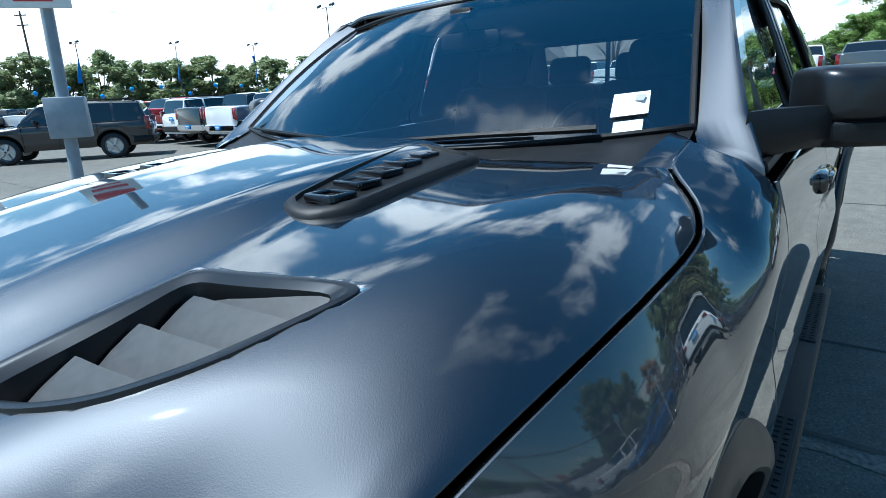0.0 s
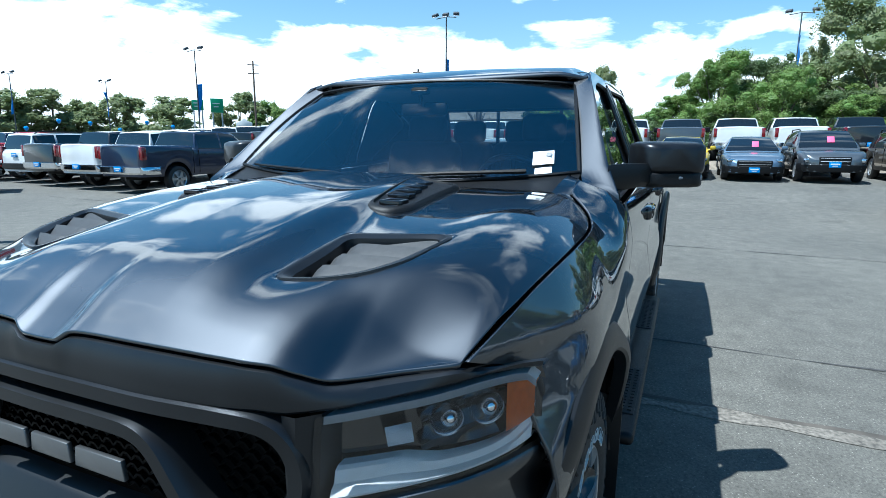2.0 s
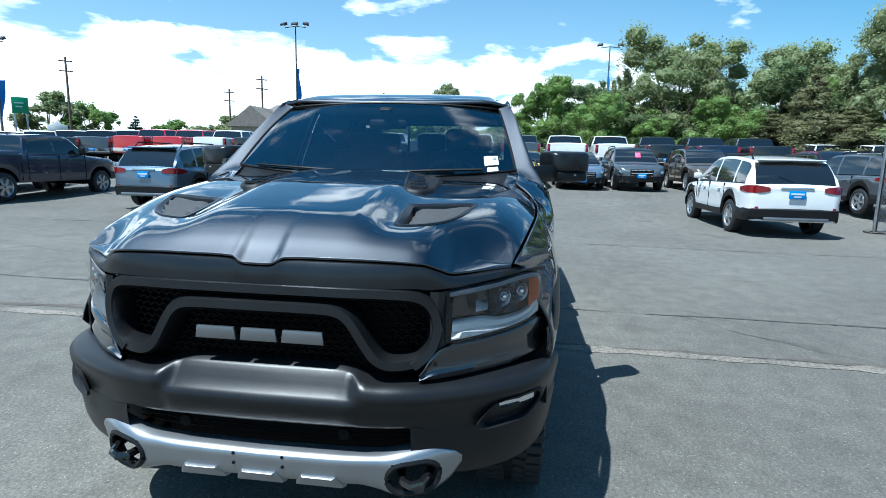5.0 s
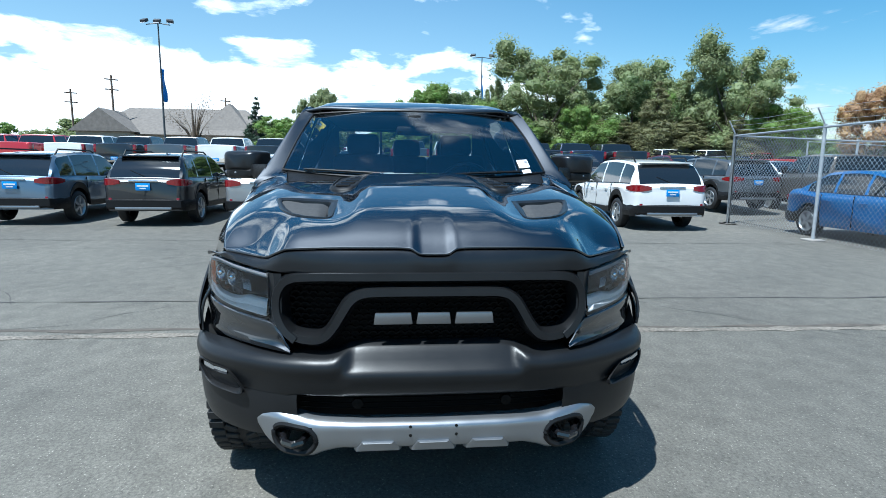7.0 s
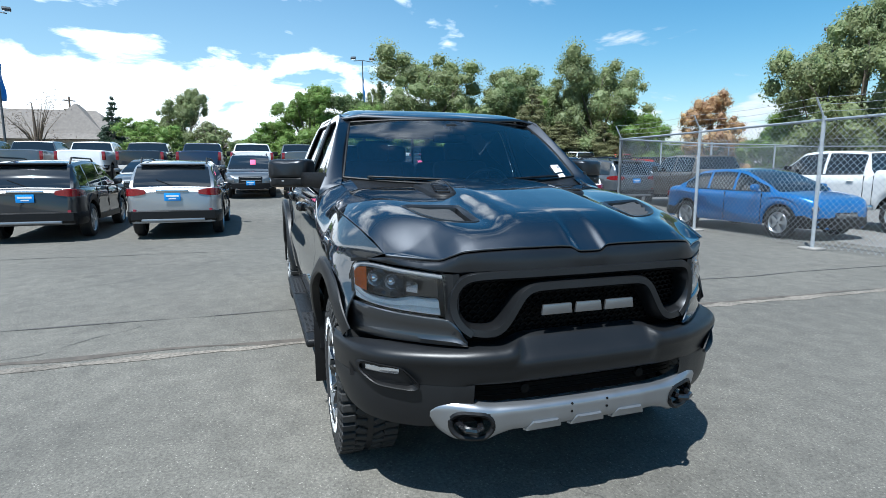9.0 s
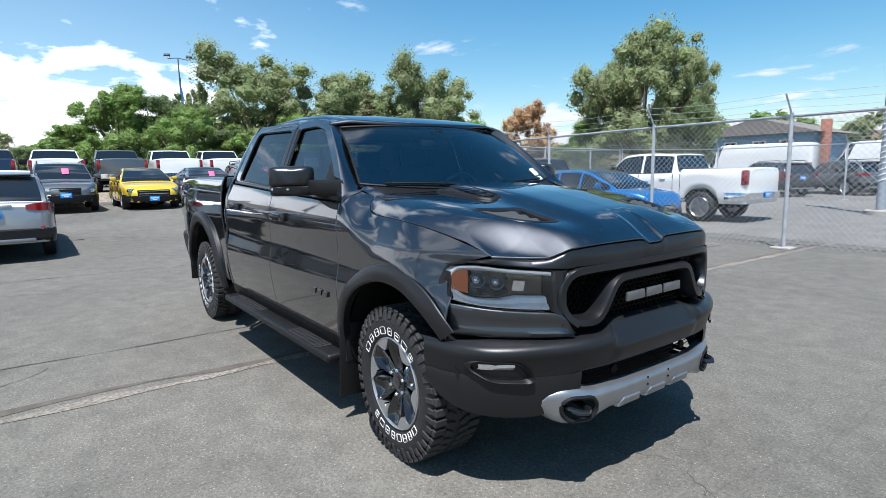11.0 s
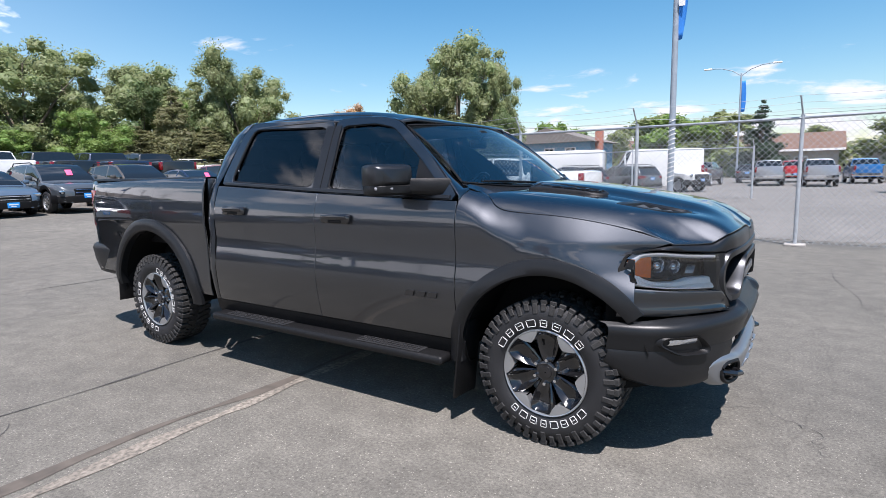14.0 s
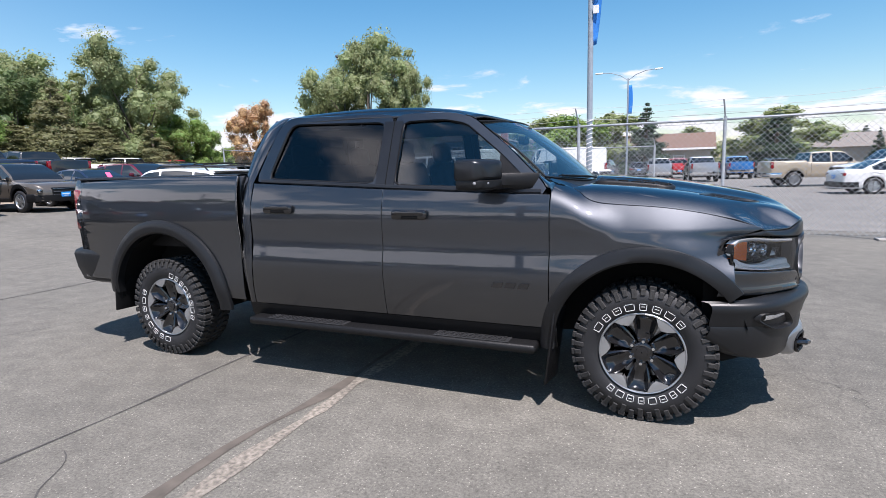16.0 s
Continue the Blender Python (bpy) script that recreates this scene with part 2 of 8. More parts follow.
RUBBER = mat("tyre_rubber", (0.010, 0.010, 0.011), 0.62, vary=0.25, scale=14, bump=0.15, bump_scale=220)
DUSTY = mat("dusty_tread_rubber", (0.016, 0.0155, 0.015), 0.75, vary=0.35, scale=20, bump=0.2, bump_scale=180)
SILVER = mat("silver_skid_paint", (0.30, 0.31, 0.325), 0.34, 0.85, vary=0.05)
MACHINED = mat("machined_aluminium", (0.42, 0.43, 0.44), 0.30, 0.80, vary=0.05)
CHROME = mat("chrome", (0.80, 0.81, 0.83), 0.07, 1.0, vary=0.0)
WHITE_INK = mat("white_lettering", (0.62, 0.62, 0.61), 0.6, vary=0.05)
PAPER = mat("white_paper", (0.82, 0.82, 0.81), 0.7, vary=0.03)
INK = mat("grey_print", (0.25, 0.25, 0.26), 0.7, vary=0.0)
SEAT = mat("dark_seat_cloth", (0.035, 0.040, 0.047), 0.8, vary=0.2, scale=25, bump=0.1, bump_scale=400)
DASH = mat("dark_dashboard", (0.075, 0.088, 0.100), 0.6, vary=0.1, bump=0.1, bump_scale=500)
REFLECTOR = mat("headlamp_reflector", (0.72, 0.74, 0.78), 0.12, 0.95, vary=0.04, scale=60)
DRL = mat("white_lamp_diffuser", (0.88, 0.90, 0.93), 0.25, 0.0, vary=0.06, scale=40)
LAMP_GREY = mat("pale_lamp_strip", (0.34, 0.35, 0.37), 0.25, 0.3, vary=0.05, scale=60)
AMBER = mat("amber_lens", (0.62, 0.13, 0.015), 0.25, coat=0.8, vary=0.1, scale=60)
RED_LENS = mat("red_lens", (0.17, 0.004, 0.007), 0.16, coat=0.9, vary=0.25, scale=30)
CLEAR = glass_mat("clear_lens", (0.94, 0.95, 0.96))
WINDSHIELD = glass_mat("windshield_glass", (0.90, 0.96, 0.98), 1.0, 2.15)
SIDE_GLASS = glass_mat("side_glass", (0.55, 0.62, 0.63), 1.0, 1.75)
PRIVACY = glass_mat("privacy_glass", (0.15, 0.17, 0.19), 1.0, 1.5)
CAR_GLASS = mat("dark_car_window", (0.010, 0.012, 0.014), 0.05, coat=0.4, vary=0.0, spec=0.7)
GALV = mat("galvanised_steel", (0.36, 0.38, 0.40), 0.45, 0.3, vary=0.15, scale=12)
POLE_GREY = mat("weathered_grey_pole_paint", (0.24, 0.275, 0.31), 0.5, 0.1, vary=0.12, scale=5)
DARK_POLE = mat("dark_pole_paint", (0.06, 0.065, 0.07), 0.5, 0.2, vary=0.1)
WOOD_POLE = mat("weathered_pole_wood", (0.12, 0.085, 0.06), 0.85, vary=0.25, scale=4, bump=0.2, bump_scale=30)
FLAG_BLUE = mat("blue_banner_cloth", (0.015, 0.17, 0.52), 0.7, vary=0.12, scale=6)
PLATE_BLUE = mat("blue_dealer_plate", (0.012, 0.22, 0.60), 0.4, vary=0.05)
PINK = mat("pink_tag_paper", (0.80, 0.10, 0.22), 0.7, vary=0.05)
CONCRETE = mat("kerb_concrete", (0.25, 0.235, 0.215), 0.85, vary=0.18, scale=6, vary2=0.15, scale2=0.7, bump=0.15, bump_scale=60)
DIRT = mat("dry_tan_bank", (0.20, 0.168, 0.128), 0.95, vary=0.3, scale=5, vary2=0.2, scale2=0.5, bump=0.4, bump_scale=25)
SIGN_GREEN = mat("green_road_sign", (0.01, 0.22, 0.10), 0.45, vary=0.05)
STUCCO = mat("beige_stucco", (0.36, 0.32, 0.265), 0.9, vary=0.1, scale=3)
SHINGLE = mat("grey_brown_shingle", (0.155, 0.137, 0.122), 0.9, vary=0.2, scale=3, bump=0.2, bump_scale=30)
BROWN_SHINGLE = mat("red_brown_shingle", (0.13, 0.08, 0.06), 0.9, vary=0.2, scale=3, bump=0.2, bump_scale=30)
BLUE_SIDING = mat("pale_blue_siding", (0.11, 0.26, 0.38), 0.7, vary=0.08, scale=3)
WHITE_TRIM = mat("white_trim_paint", (0.74, 0.73, 0.70), 0.6, vary=0.06)
BARK = mat("grey_brown_bark", (0.13, 0.105, 0.08), 0.95, vary=0.3, scale=6, bump=0.5, bump_scale=25)


def leaf_mat(name, color, spread=0.22):
    m = bpy.data.materials.new(name)
    m.use_nodes = True
    nt = m.node_tree
    b = nt.nodes["Principled BSDF"]
    b.inputs["Roughness"].default_value = 0.55
    geo = nt.nodes.new("ShaderNodeNewGeometry")
    hsv = nt.nodes.new("ShaderNodeHueSaturation")
    mr = nt.nodes.new("ShaderNodeMapRange")
    mr.inputs["To Min"].default_value, mr.inputs["To Max"].default_value = 1 - spread, 1 + spread
    nt.links.new(geo.outputs["Random Per Island"], mr.inputs["Value"])
    nt.links.new(mr.outputs[0], hsv.inputs["Value"])
    hue = nt.nodes.new("ShaderNodeMapRange")
    hue.inputs["To Min"].default_value, hue.inputs["To Max"].default_value = 0.485, 0.515
    nt.links.new(geo.outputs["Random Per Island"], hue.inputs["Value"])
    nt.links.new(hue.outputs[0], hsv.inputs["Hue"])
    tc = nt.nodes.new("ShaderNodeTexCoord")
    n = nt.nodes.new("ShaderNodeTexNoise")
    n.inputs["Scale"].default_value = 0.5
    nt.links.new(tc.outputs["Object"], n.inputs["Vector"])
    mix = nt.nodes.new("ShaderNodeMix")
    mix.data_type = "RGBA"
    nt.links.new(n.outputs[0], mix.inputs["Factor"])
    mix.inputs["A"].default_value = (*[c * 0.75 for c in color], 1)
    mix.inputs["B"].default_value = (*[min(1, c * 1.3) for c in color], 1)
    nt.links.new(mix.outputs["Result"], hsv.inputs["Color"])
    nt.links.new(hsv.outputs[0], b.inputs["Base Color"])
    tl = nt.nodes.new("ShaderNodeBsdfTranslucent")
    nt.links.new(hsv.outputs[0], tl.inputs[0])
    ms = nt.nodes.new("ShaderNodeMixShader")
    ms.inputs[0].default_value = 0.52
    out = nt.nodes["Material Output"]
    nt.links.new(b.outputs[0], ms.inputs[1])
    nt.links.new(tl.outputs[0], ms.inputs[2])
    nt.links.new(ms.outputs[0], out.inputs[0])
    return m


LEAF_WILLOW = leaf_mat("grey_green_leaves", (0.245, 0.285, 0.130))
LEAF_GREEN = leaf_mat("fresh_green_leaves", (0.195, 0.285, 0.075))
LEAF_DARK = leaf_mat("dark_green_leaves", (0.130, 0.180, 0.070))
LEAF_SPRUCE = leaf_mat("spruce_needles", (0.047, 0.078, 0.047))
LEAF_BROWN = leaf_mat("olive_brown_needles", (0.190, 0.190, 0.090))
LEAF_RUST = leaf_mat("dry_rust_leaves", (0.50, 0.335, 0.185))
LEAF_BARE = leaf_mat("bare_grey_twigs", (0.203, 0.161, 0.124))


def asphalt_mat():
    m = mat("worn_asphalt", (0.105, 0.0985, 0.084), 0.88, vary=0.16, scale=0.45, vary2=0.12, scale2=0.07, bump=0.0)
    nt = m.node_tree
    b = nt.nodes["Principled BSDF"]
    tc = nt.nodes.new("ShaderNodeTexCoord")
    src = b.inputs["Base Color"].links[0].from_socket

    def mul(fac, lo, hi, fmin, fmax, source):
        mr = nt.nodes.new("ShaderNodeMapRange")
        mr.inputs["From Min"].default_value, mr.inputs["From Max"].default_value = fmin, fmax
        mr.inputs["To Min"].default_value, mr.inputs["To Max"].default_value = lo, hi
        nt.links.new(fac, mr.inputs["Value"])
        h = nt.nodes.new("ShaderNodeHueSaturation")
        nt.links.new(mr.outputs[0], h.inputs["Value"])
        nt.links.new(source, h.inputs["Color"])
        return h.outputs[0]

    fine = nt.nodes.new("ShaderNodeTexNoise")
    fine.inputs["Scale"].default_value, fine.inputs["Detail"].default_value, fine.inputs["Roughness"].default_value = 55, 8, 0.85
    nt.links.new(tc.outputs["Object"], fine.inputs["Vector"])
    src = mul(fine.outputs[0], 0.42, 1.62, 0.35, 0.65, src)
    blotch = nt.nodes.new("ShaderNodeTexNoise")
    blotch.inputs["Scale"].default_value, blotch.inputs["Detail"].default_value, blotch.inputs["Roughness"].default_value = 5.0, 7, 0.7
    nt.links.new(tc.outputs["Object"], blotch.inputs["Vector"])
    src = mul(blotch.outputs[0], 0.80, 1.18, 0.34, 0.66, src)
    grit = nt.nodes.new("ShaderNodeTexVoronoi")
    grit.inputs["Scale"].default_value = 46
    nt.links.new(tc.outputs["Object"], grit.inputs["Vector"])
    src = mul(grit.outputs["Distance"], 2.6, 0.97, 0.05, 0.20, src)
    # dark oil stains
    stain = nt.nodes.new("ShaderNodeTexNoise")
    stain.inputs["Scale"].default_value, stain.inputs["Detail"].default_value = 0.9, 7
    nt.links.new(tc.outputs["Object"], stain.inputs["Vector"])
    src = mul(stain.outputs[0], 1.0, 0.72, 0.62, 0.72, src)
    # fine crack net
    dist = nt.nodes.new("ShaderNodeTexNoise")
    dist.inputs["Scale"].default_value, dist.inputs["Detail"].default_value = 1.1, 3
    nt.links.new(tc.outputs["Object"], dist.inputs["Vector"])
    mixv = nt.nodes.new("ShaderNodeVectorMath")
    mixv.operation = "MULTIPLY_ADD"
    nt.links.new(dist.outputs["Color"], mixv.inputs[0])
    mixv.inputs[1].default_value = (0.9, 0.9, 0)
    nt.links.new(tc.outputs["Object"], mixv.inputs[2])
    crack = nt.nodes.new("ShaderNodeTexVoronoi")
    crack.feature = "DISTANCE_TO_EDGE"
    crack.inputs["Scale"].default_value = 0.13
    nt.links.new(mixv.outputs[0], crack.inputs["Vector"])
    src = mul(crack.outputs["Distance"], 0.84, 1.0, 0.0004, 0.0024, src)
    nt.links.new(src, b.inputs["Base Color"])
    bp = nt.nodes.new("ShaderNodeBump")
    bp.inputs["Strength"].default_value = 0.35
    bp.inputs["Distance"].default_value = 0.006
    nt.links.new(fine.outputs[0], bp.inputs["Height"])
    nt.links.new(bp.outputs[0], b.inputs["Normal"])
    return m


ASPHALT = asphalt_mat()
PALE_PAVING = mat("pale_dusty_paving", (0.135, 0.128, 0.117), 0.9, vary=0.16, scale=1.3, vary2=0.16, scale2=0.12, bump=0.25, bump_scale=60)


# ---------------------------------------------------------------- mesh helpers
def mesh_object(name, bm, material, parent=None, label="", smooth=35.0):
    me = bpy.data.meshes.new(name)
    bmesh.ops.remove_doubles(bm, verts=bm.verts, dist=1e-5)
    bmesh.ops.recalc_face_normals(bm, faces=bm.faces)
    bm.to_mesh(me)
    bm.free()
    me.materials.append(material)
    if smooth:
        me.shade_smooth()
        me.set_sharp_from_angle(angle=radians(smooth))
    ob = new(name, me)
    if parent is not None:
        ob.parent = parent
    if label:
        tagged(ob, label)
    return ob


def part(name, bm, material, parent, label="", smooth=35.0):
    return mesh_object(name, bm, material, parent, label, smooth)


def thing(name, label, category, group="", at=None):
    e = new(name, None)
    e.empty_display_size = 0.2
    if at is not None:
        e.matrix_basis = at
    return tagged(e, label, category, group)


def solidify(ob, thick, offset=-1.0):
    md = ob.modifiers.new("thickness", "SOLIDIFY")
    md.thickness, md.offset = thick, offset
    return ob


def add_grid(bm, rows, close_u=False, close_v=False):
    """rows: list of rows of points; quads between them."""
    vs = [[bm.verts.new(p) for p in r] for r in rows]
    n, m = len(vs), len(vs[0])
    for i in range(n if close_u else n - 1):
        for j in range(m if close_v else m - 1):
            a, b, c, d = vs[i][j], vs[i][(j + 1) % m], vs[(i + 1) % n][(j + 1) % m], vs[(i + 1) % n][j]
            if len({a, b, c, d}) == 4:
                try:
                    bm.faces.new((a, b, c, d))
                except ValueError:
                    pass
    return vs


def grid_bm(rows, close_u=False, close_v=False):
    bm = bmesh.new()
    add_grid(bm, rows, close_u, close_v)
    return bm


def add_box(bm, c, s, bevel=0.0, m=None, seg=2):
    """Box with centre c and full sizes s."""
    g = bmesh.ops.create_cube(bm, size=1.0)
    vs = g["verts"]
    for v in vs:
        v.co = Vector((v.co.x * s[0], v.co.y * s[1], v.co.z * s[2]))
    if bevel:
        es = list({e for v in vs for e in v.link_edges})
        r = bmesh.ops.bevel(bm, geom=es, offset=bevel, segments=seg, affect="EDGES", profile=0.5)
        vs = list({v for f in r["faces"] for v in f.verts} | {v for v in vs if v.is_valid})
    mm = Matrix.Translation(c)
    if m is not None:
        mm = mm @ m
    bmesh.ops.transform(bm, matrix=mm, verts=vs)
    return vs


def box_bm(c, s, bevel=0.0, m=None, seg=2):
    bm = bmesh.new()
    add_box(bm, c, s, bevel, m, seg)
    return bm


def add_tube(bm, pts, r, seg=8, cap=True):
    """Round bar along points; r a number or a list."""
    pts = [Vector(p) for p in pts]
    rows = []
    up = Vector((0, 0, 1))
    for i, p in enumerate(pts):
        d = (pts[min(i + 1, len(pts) - 1)] - pts[max(i - 1, 0)]).normalized()
        a = d.cross(up if abs(d.z) < 0.95 else Vector((1, 0, 0))).normalized()
        b = d.cross(a)
        rr = r[i] if isinstance(r, (list, tuple)) else r
        rows.append([p + (a * math.cos(t) + b * math.sin(t)) * rr for t in [2 * math.pi * k / seg for k in range(seg)]])
    vs = add_grid(bm, rows, close_v=True)
    if cap:
        for ring in (vs[0], vs[-1]):
            try:
                bm.faces.new(ring)
            except ValueError:
                pass
    return vs


def tube_bm(pts, r, seg=8):
    bm = bmesh.new()
    add_tube(bm, pts, r, seg)
    return bm


def lathe_bm(profile, seg=48, axis="Y", close=True):
    """profile: (along axis, radius) points, turned round the axis."""
    bm = bmesh.new()
    rows = []
    for k in range(seg):
        a = 2 * math.pi * k / seg
        c, s = math.cos(a), math.sin(a)
        rows.append([(r * c, h, r * s) if axis == "Y" else (r * c, r * s, h) for h, r in profile])
    add_grid(bm, rows, close_u=True, close_v=False)
    return bm


def add_prism(bm, outline, h0, h1, axis="Y"):
    """Extrude a flat outline of (a, b) pairs along an axis: Y -> (a, h, b), X -> (h, a, b), Z -> (a, b, h)."""
    def put(p, h):
        return {"Y": (p[0], h, p[1]), "X": (h, p[0], p[1]), "Z": (p[0], p[1], h)}[axis]
    lo = [bm.verts.new(put(p, h0)) for p in outline]
    hi = [bm.verts.new(put(p, h1)) for p in outline]
    n = len(outline)
    fs = [bm.faces.new(lo), bm.faces.new(hi)]
    for i in range(n):
        fs.append(bm.faces.new((lo[i], lo[(i + 1) % n], hi[(i + 1) % n], hi[i])))
    return lo + hi


def prism_bm(outline, h0, h1, axis="Y", bevel=0.0):
    bm = bmesh.new()
    add_prism(bm, outline, h0, h1, axis)
    if bevel:
        bmesh.ops.recalc_face_normals(bm, faces=bm.faces)
        bmesh.ops.bevel(bm, geom=list(bm.edges), offset=bevel, segments=2, affect="EDGES", profile=0.5)
    return bm


def lerp(a, b, t):
    return a + (b - a) * t


def curve(pts):
    """Smooth-ish interpolation through (x, y) pairs, x rising."""
    xs = [p[0] for p in pts]
    ys = [p[1] for p in pts]
    n = len(pts)
    d = [(ys[i + 1] - ys[i]) / (xs[i + 1] - xs[i]) for i in range(n - 1)]
    m = [d[0]] + [0.0 if d[i - 1] * d[i] <= 0 else 2 * d[i - 1] * d[i] / (d[i - 1] + d[i]) for i in range(1, n - 1)] + [d[-1]]

    def f(x):
        if x <= xs[0]:
            return ys[0]
        if x >= xs[-1]:
            return ys[-1]
        i = 0
        while x > xs[i + 1]:
            i += 1
        h = xs[i + 1] - xs[i]
        t = (x - xs[i]) / h
        return ((2 * t ** 3 - 3 * t ** 2 + 1) * ys[i] + (t ** 3 - 2 * t ** 2 + t) * h * m[i]
                + (-2 * t ** 3 + 3 * t ** 2) * ys[i + 1] + (t ** 3 - t ** 2) * h * m[i + 1])
    return f


def smoothstep(a, b, x):
    t = min(1.0, max(0.0, (x - a) / (b - a)))
    return t * t * (3 - 2 * t)


# ---------------------------------------------------------------- ground
def ground_height(x, y):
    """The lot rises gently to the west and steps up to a terrace behind a kerb."""
    z = 0.40 * smoothstep(-11.5, -20.5, x)
    z += 0.48 * smoothstep(-23.9, -24.7, x)
    z *= 1 - smoothstep(20, 34, y)
    z *= 1 - 0.6 * smoothstep(-22, -34, y)
    return z


def make_ground():
    xs = sorted(set([-1500, -600, -250, -150, -110, -80, -60, -45, -35, -30] + [-27 + 0.3 * i for i in range(60)] + [-8, -4, 0, 4, 8, 15, 30, 60, 110, 250, 600, 1500]))
    ys = sorted(set([-1500, -600, -250, -150, -100, -70, -50, -40] + [-36 + 3 * i for i in range(24)] + [40, 50, 70, 100, 150, 250, 600, 1500]))
    bm = grid_bm([[(x, y, ground_height(x, y)) for y in ys] for x in xs])
    ob = mesh_object("ground", bm, ASPHALT, smooth=60)
    return tagged(ob, "worn grey asphalt of the sales lot with cracks", "ground", kind="structure")


make_ground()


def make_back_lot():
    """Paler worn paving of the fenced lot."""
    xs = [-10.6 + 1.2 * i for i in range(60)]
    rows = []
    for x in xs:
        near = 10.2 - 0.075 * (x + 11.0) + 0.5 * noise.noise((x * 0.5, 2.0, 0.0)) if x < 7 else 8.8
        rows.append([(x, near + (88 - near) * (k / 24) ** 1.5, ground_height(x, near + (88 - near) * (k / 24) ** 1.5) + 0.005) for k in range(25)])
    ob = mesh_object("pavement", grid_bm(rows), PALE_PAVING, smooth=60)
    return tagged(ob, "pale dusty worn paving of the fenced lot", "pavement", kind="structure")


make_back_lot()


# ---------------------------------------------------------------- the grey pickup: wheel hubs at x = 0 and x = WB, front towards +x
WB = -3.69
TYRE_R = 0.402

side_profile = curve([(0.36, 0.935), (0.50, 0.958), (0.62, 0.982), (0.74, 0.999), (0.81, 1.005), (0.86, 1.002), (0.92, 0.990), (0.97, 0.983), (1.05, 0.984), (1.12, 0.989), (1.17, 0.990), (1.22, 0.983), (1.28, 0.968), (1.34, 0.949), (1.40, 0.928), (1.46, 0.905)])
bed_profile = curve([(0.36, 0.935), (0.50, 0.965), (0.62, 0.985), (0.80, 0.985), (1.00, 0.992), (1.12, 1.004), (1.25, 1.000), (1.38, 0.985), (1.45, 0.962), (1.47, 0.940)])
plan_taper = curve([(-4.79, 0.950), (-4.64, 0.972), (-4.20, 0.992), (-3.6, 1.0), (0.05, 1.0), (0.20, 0.994), (0.30, 0.982), (0.38, 0.967), (0.43, 0.955), (0.46, 0.945), (0.58, 0.900)])
belt_line = curve([(-2.90, 1.405), (-2.20, 1.372), (-1.65, 1.345), (-1.0, 1.320), (-0.54, 1.305)])
hood_edge_y = curve([(-0.54, 0.800), (-0.45, 0.798), (-0.40, 0.828), (-0.38, 0.846), (-0.35, 0.872), (-0.30, 0.890), (-0.25, 0.898), (-0.15, 0.901), (0.0, 0.898), (0.10, 0.891), (0.20, 0.879), (0.30, 0.864), (0.40, 0.847), (0.57, 0.808)])
hood_edge_z = curve([(-0.54, 1.372), (-0.45, 1.342), (-0.40, 1.316), (-0.38, 1.304), (-0.35, 1.281), (-0.30, 1.259), (-0.25, 1.249), (-0.15, 1.241), (0.0, 1.232), (0.10, 1.222), (0.20, 1.207), (0.30, 1.188), (0.40, 1.163), (0.57, 1.110)])
nose = curve([(0.0, 0.830), (0.25, 0.826), (0.45, 0.804), (0.56, 0.766), (0.62, 0.730), (0.72, 0.650), (0.80, 0.576), (0.86, 0.506), (0.90, 0.445), (0.925, 0.400), (0.95, 0.345), (1.0, 0.25)])


def linspace(a, b, n):
    return [lerp(a, b, i / (n - 1)) for i in range(n)]


def side_panel(truck, name, sy, x_rear, x_front, z_low, z_top, y_of, label="", nu=36, nv=22, thick=0.012, material=None):
    """Body panel: columns of points between a lower and an upper edge. x_rear and x_front depend on z, the edges on x."""
    rows = []
    fine = lambda n: [0.0, 0.003] + [0.003 + 0.994 * k / (n - 3) for k in range(1, n - 3)] + [0.997, 1.0]
    for u in fine(nu):
        xn = lerp(x_rear(0.9), x_front(0.9), u)
        zl, zt = z_low(xn), z_top(lerp(x_rear(1.3), x_front(1.2), u))
        row = []
        for v in fine(nv):
            z = lerp(zl, zt, v)
            x = lerp(x_rear(z), x_front(z), u)
            row.append((x, sy * y_of(x, z, zt), z))
        rows.append(row)
    ob = part(name, grid_bm(rows), material or PAINT, truck, label)
    solidify(ob, thick, -1.0 if sy < 0 else 1.0)
    return ob


def arch(xc, zc, r, floor):
    def f(x):
        d = abs(x - xc)
        return max(floor, zc + math.sqrt(r * r - d * d)) if d < r else floor
    return f


def flare(truck, sy, xc, zc, r0, r1, a0, a1, y_of, proud=1.0):
    rows = []
    for i in range(49):
        a = radians(lerp(a0, a1, i / 48))
        row = []
        for f, out in ((0.0, -0.03), (0.0, 0.030), (0.12, 0.042), (0.45, 0.044), (0.80, 0.034), (0.97, 0.020), (1.0, -0.005)):
            r = lerp(r0, r1, f)
            x, z = xc + r * math.cos(a), zc + r * math.sin(a)
            row.append((x, sy * (y_of(x, max(0.45, z)) + out * proud * lerp(0.30, 1.0, smoothstep(0, 22, i) if a0 > 0 else 1.0)), z))
        rows.append(row)
    part("fender_flare", grid_bm(rows), BUMPER_BLACK, truck, "dark satin wheel arch flare")


def ring_panel(truck, name, sy, outer, inner, y_of, material, bulge=0.0):
    """Window frame between an outer and an inner outline of (x, z) points."""
    n = len(outer)
    rows = []
    for i in range(n):
        row = []
        for f in (0.0, 0.06, 0.5, 0.94, 1.0):
            x, z = lerp(outer[i][0], inner[i][0], f), lerp(outer[i][1], inner[i][1], f)
            row.append((x, sy * (y_of(x, z) - (0.012 if f in (0.0, 1.0) else 0.0)), z))
        rows.append(row)
    return part(name, grid_bm(rows, close_u=True), material, truck)


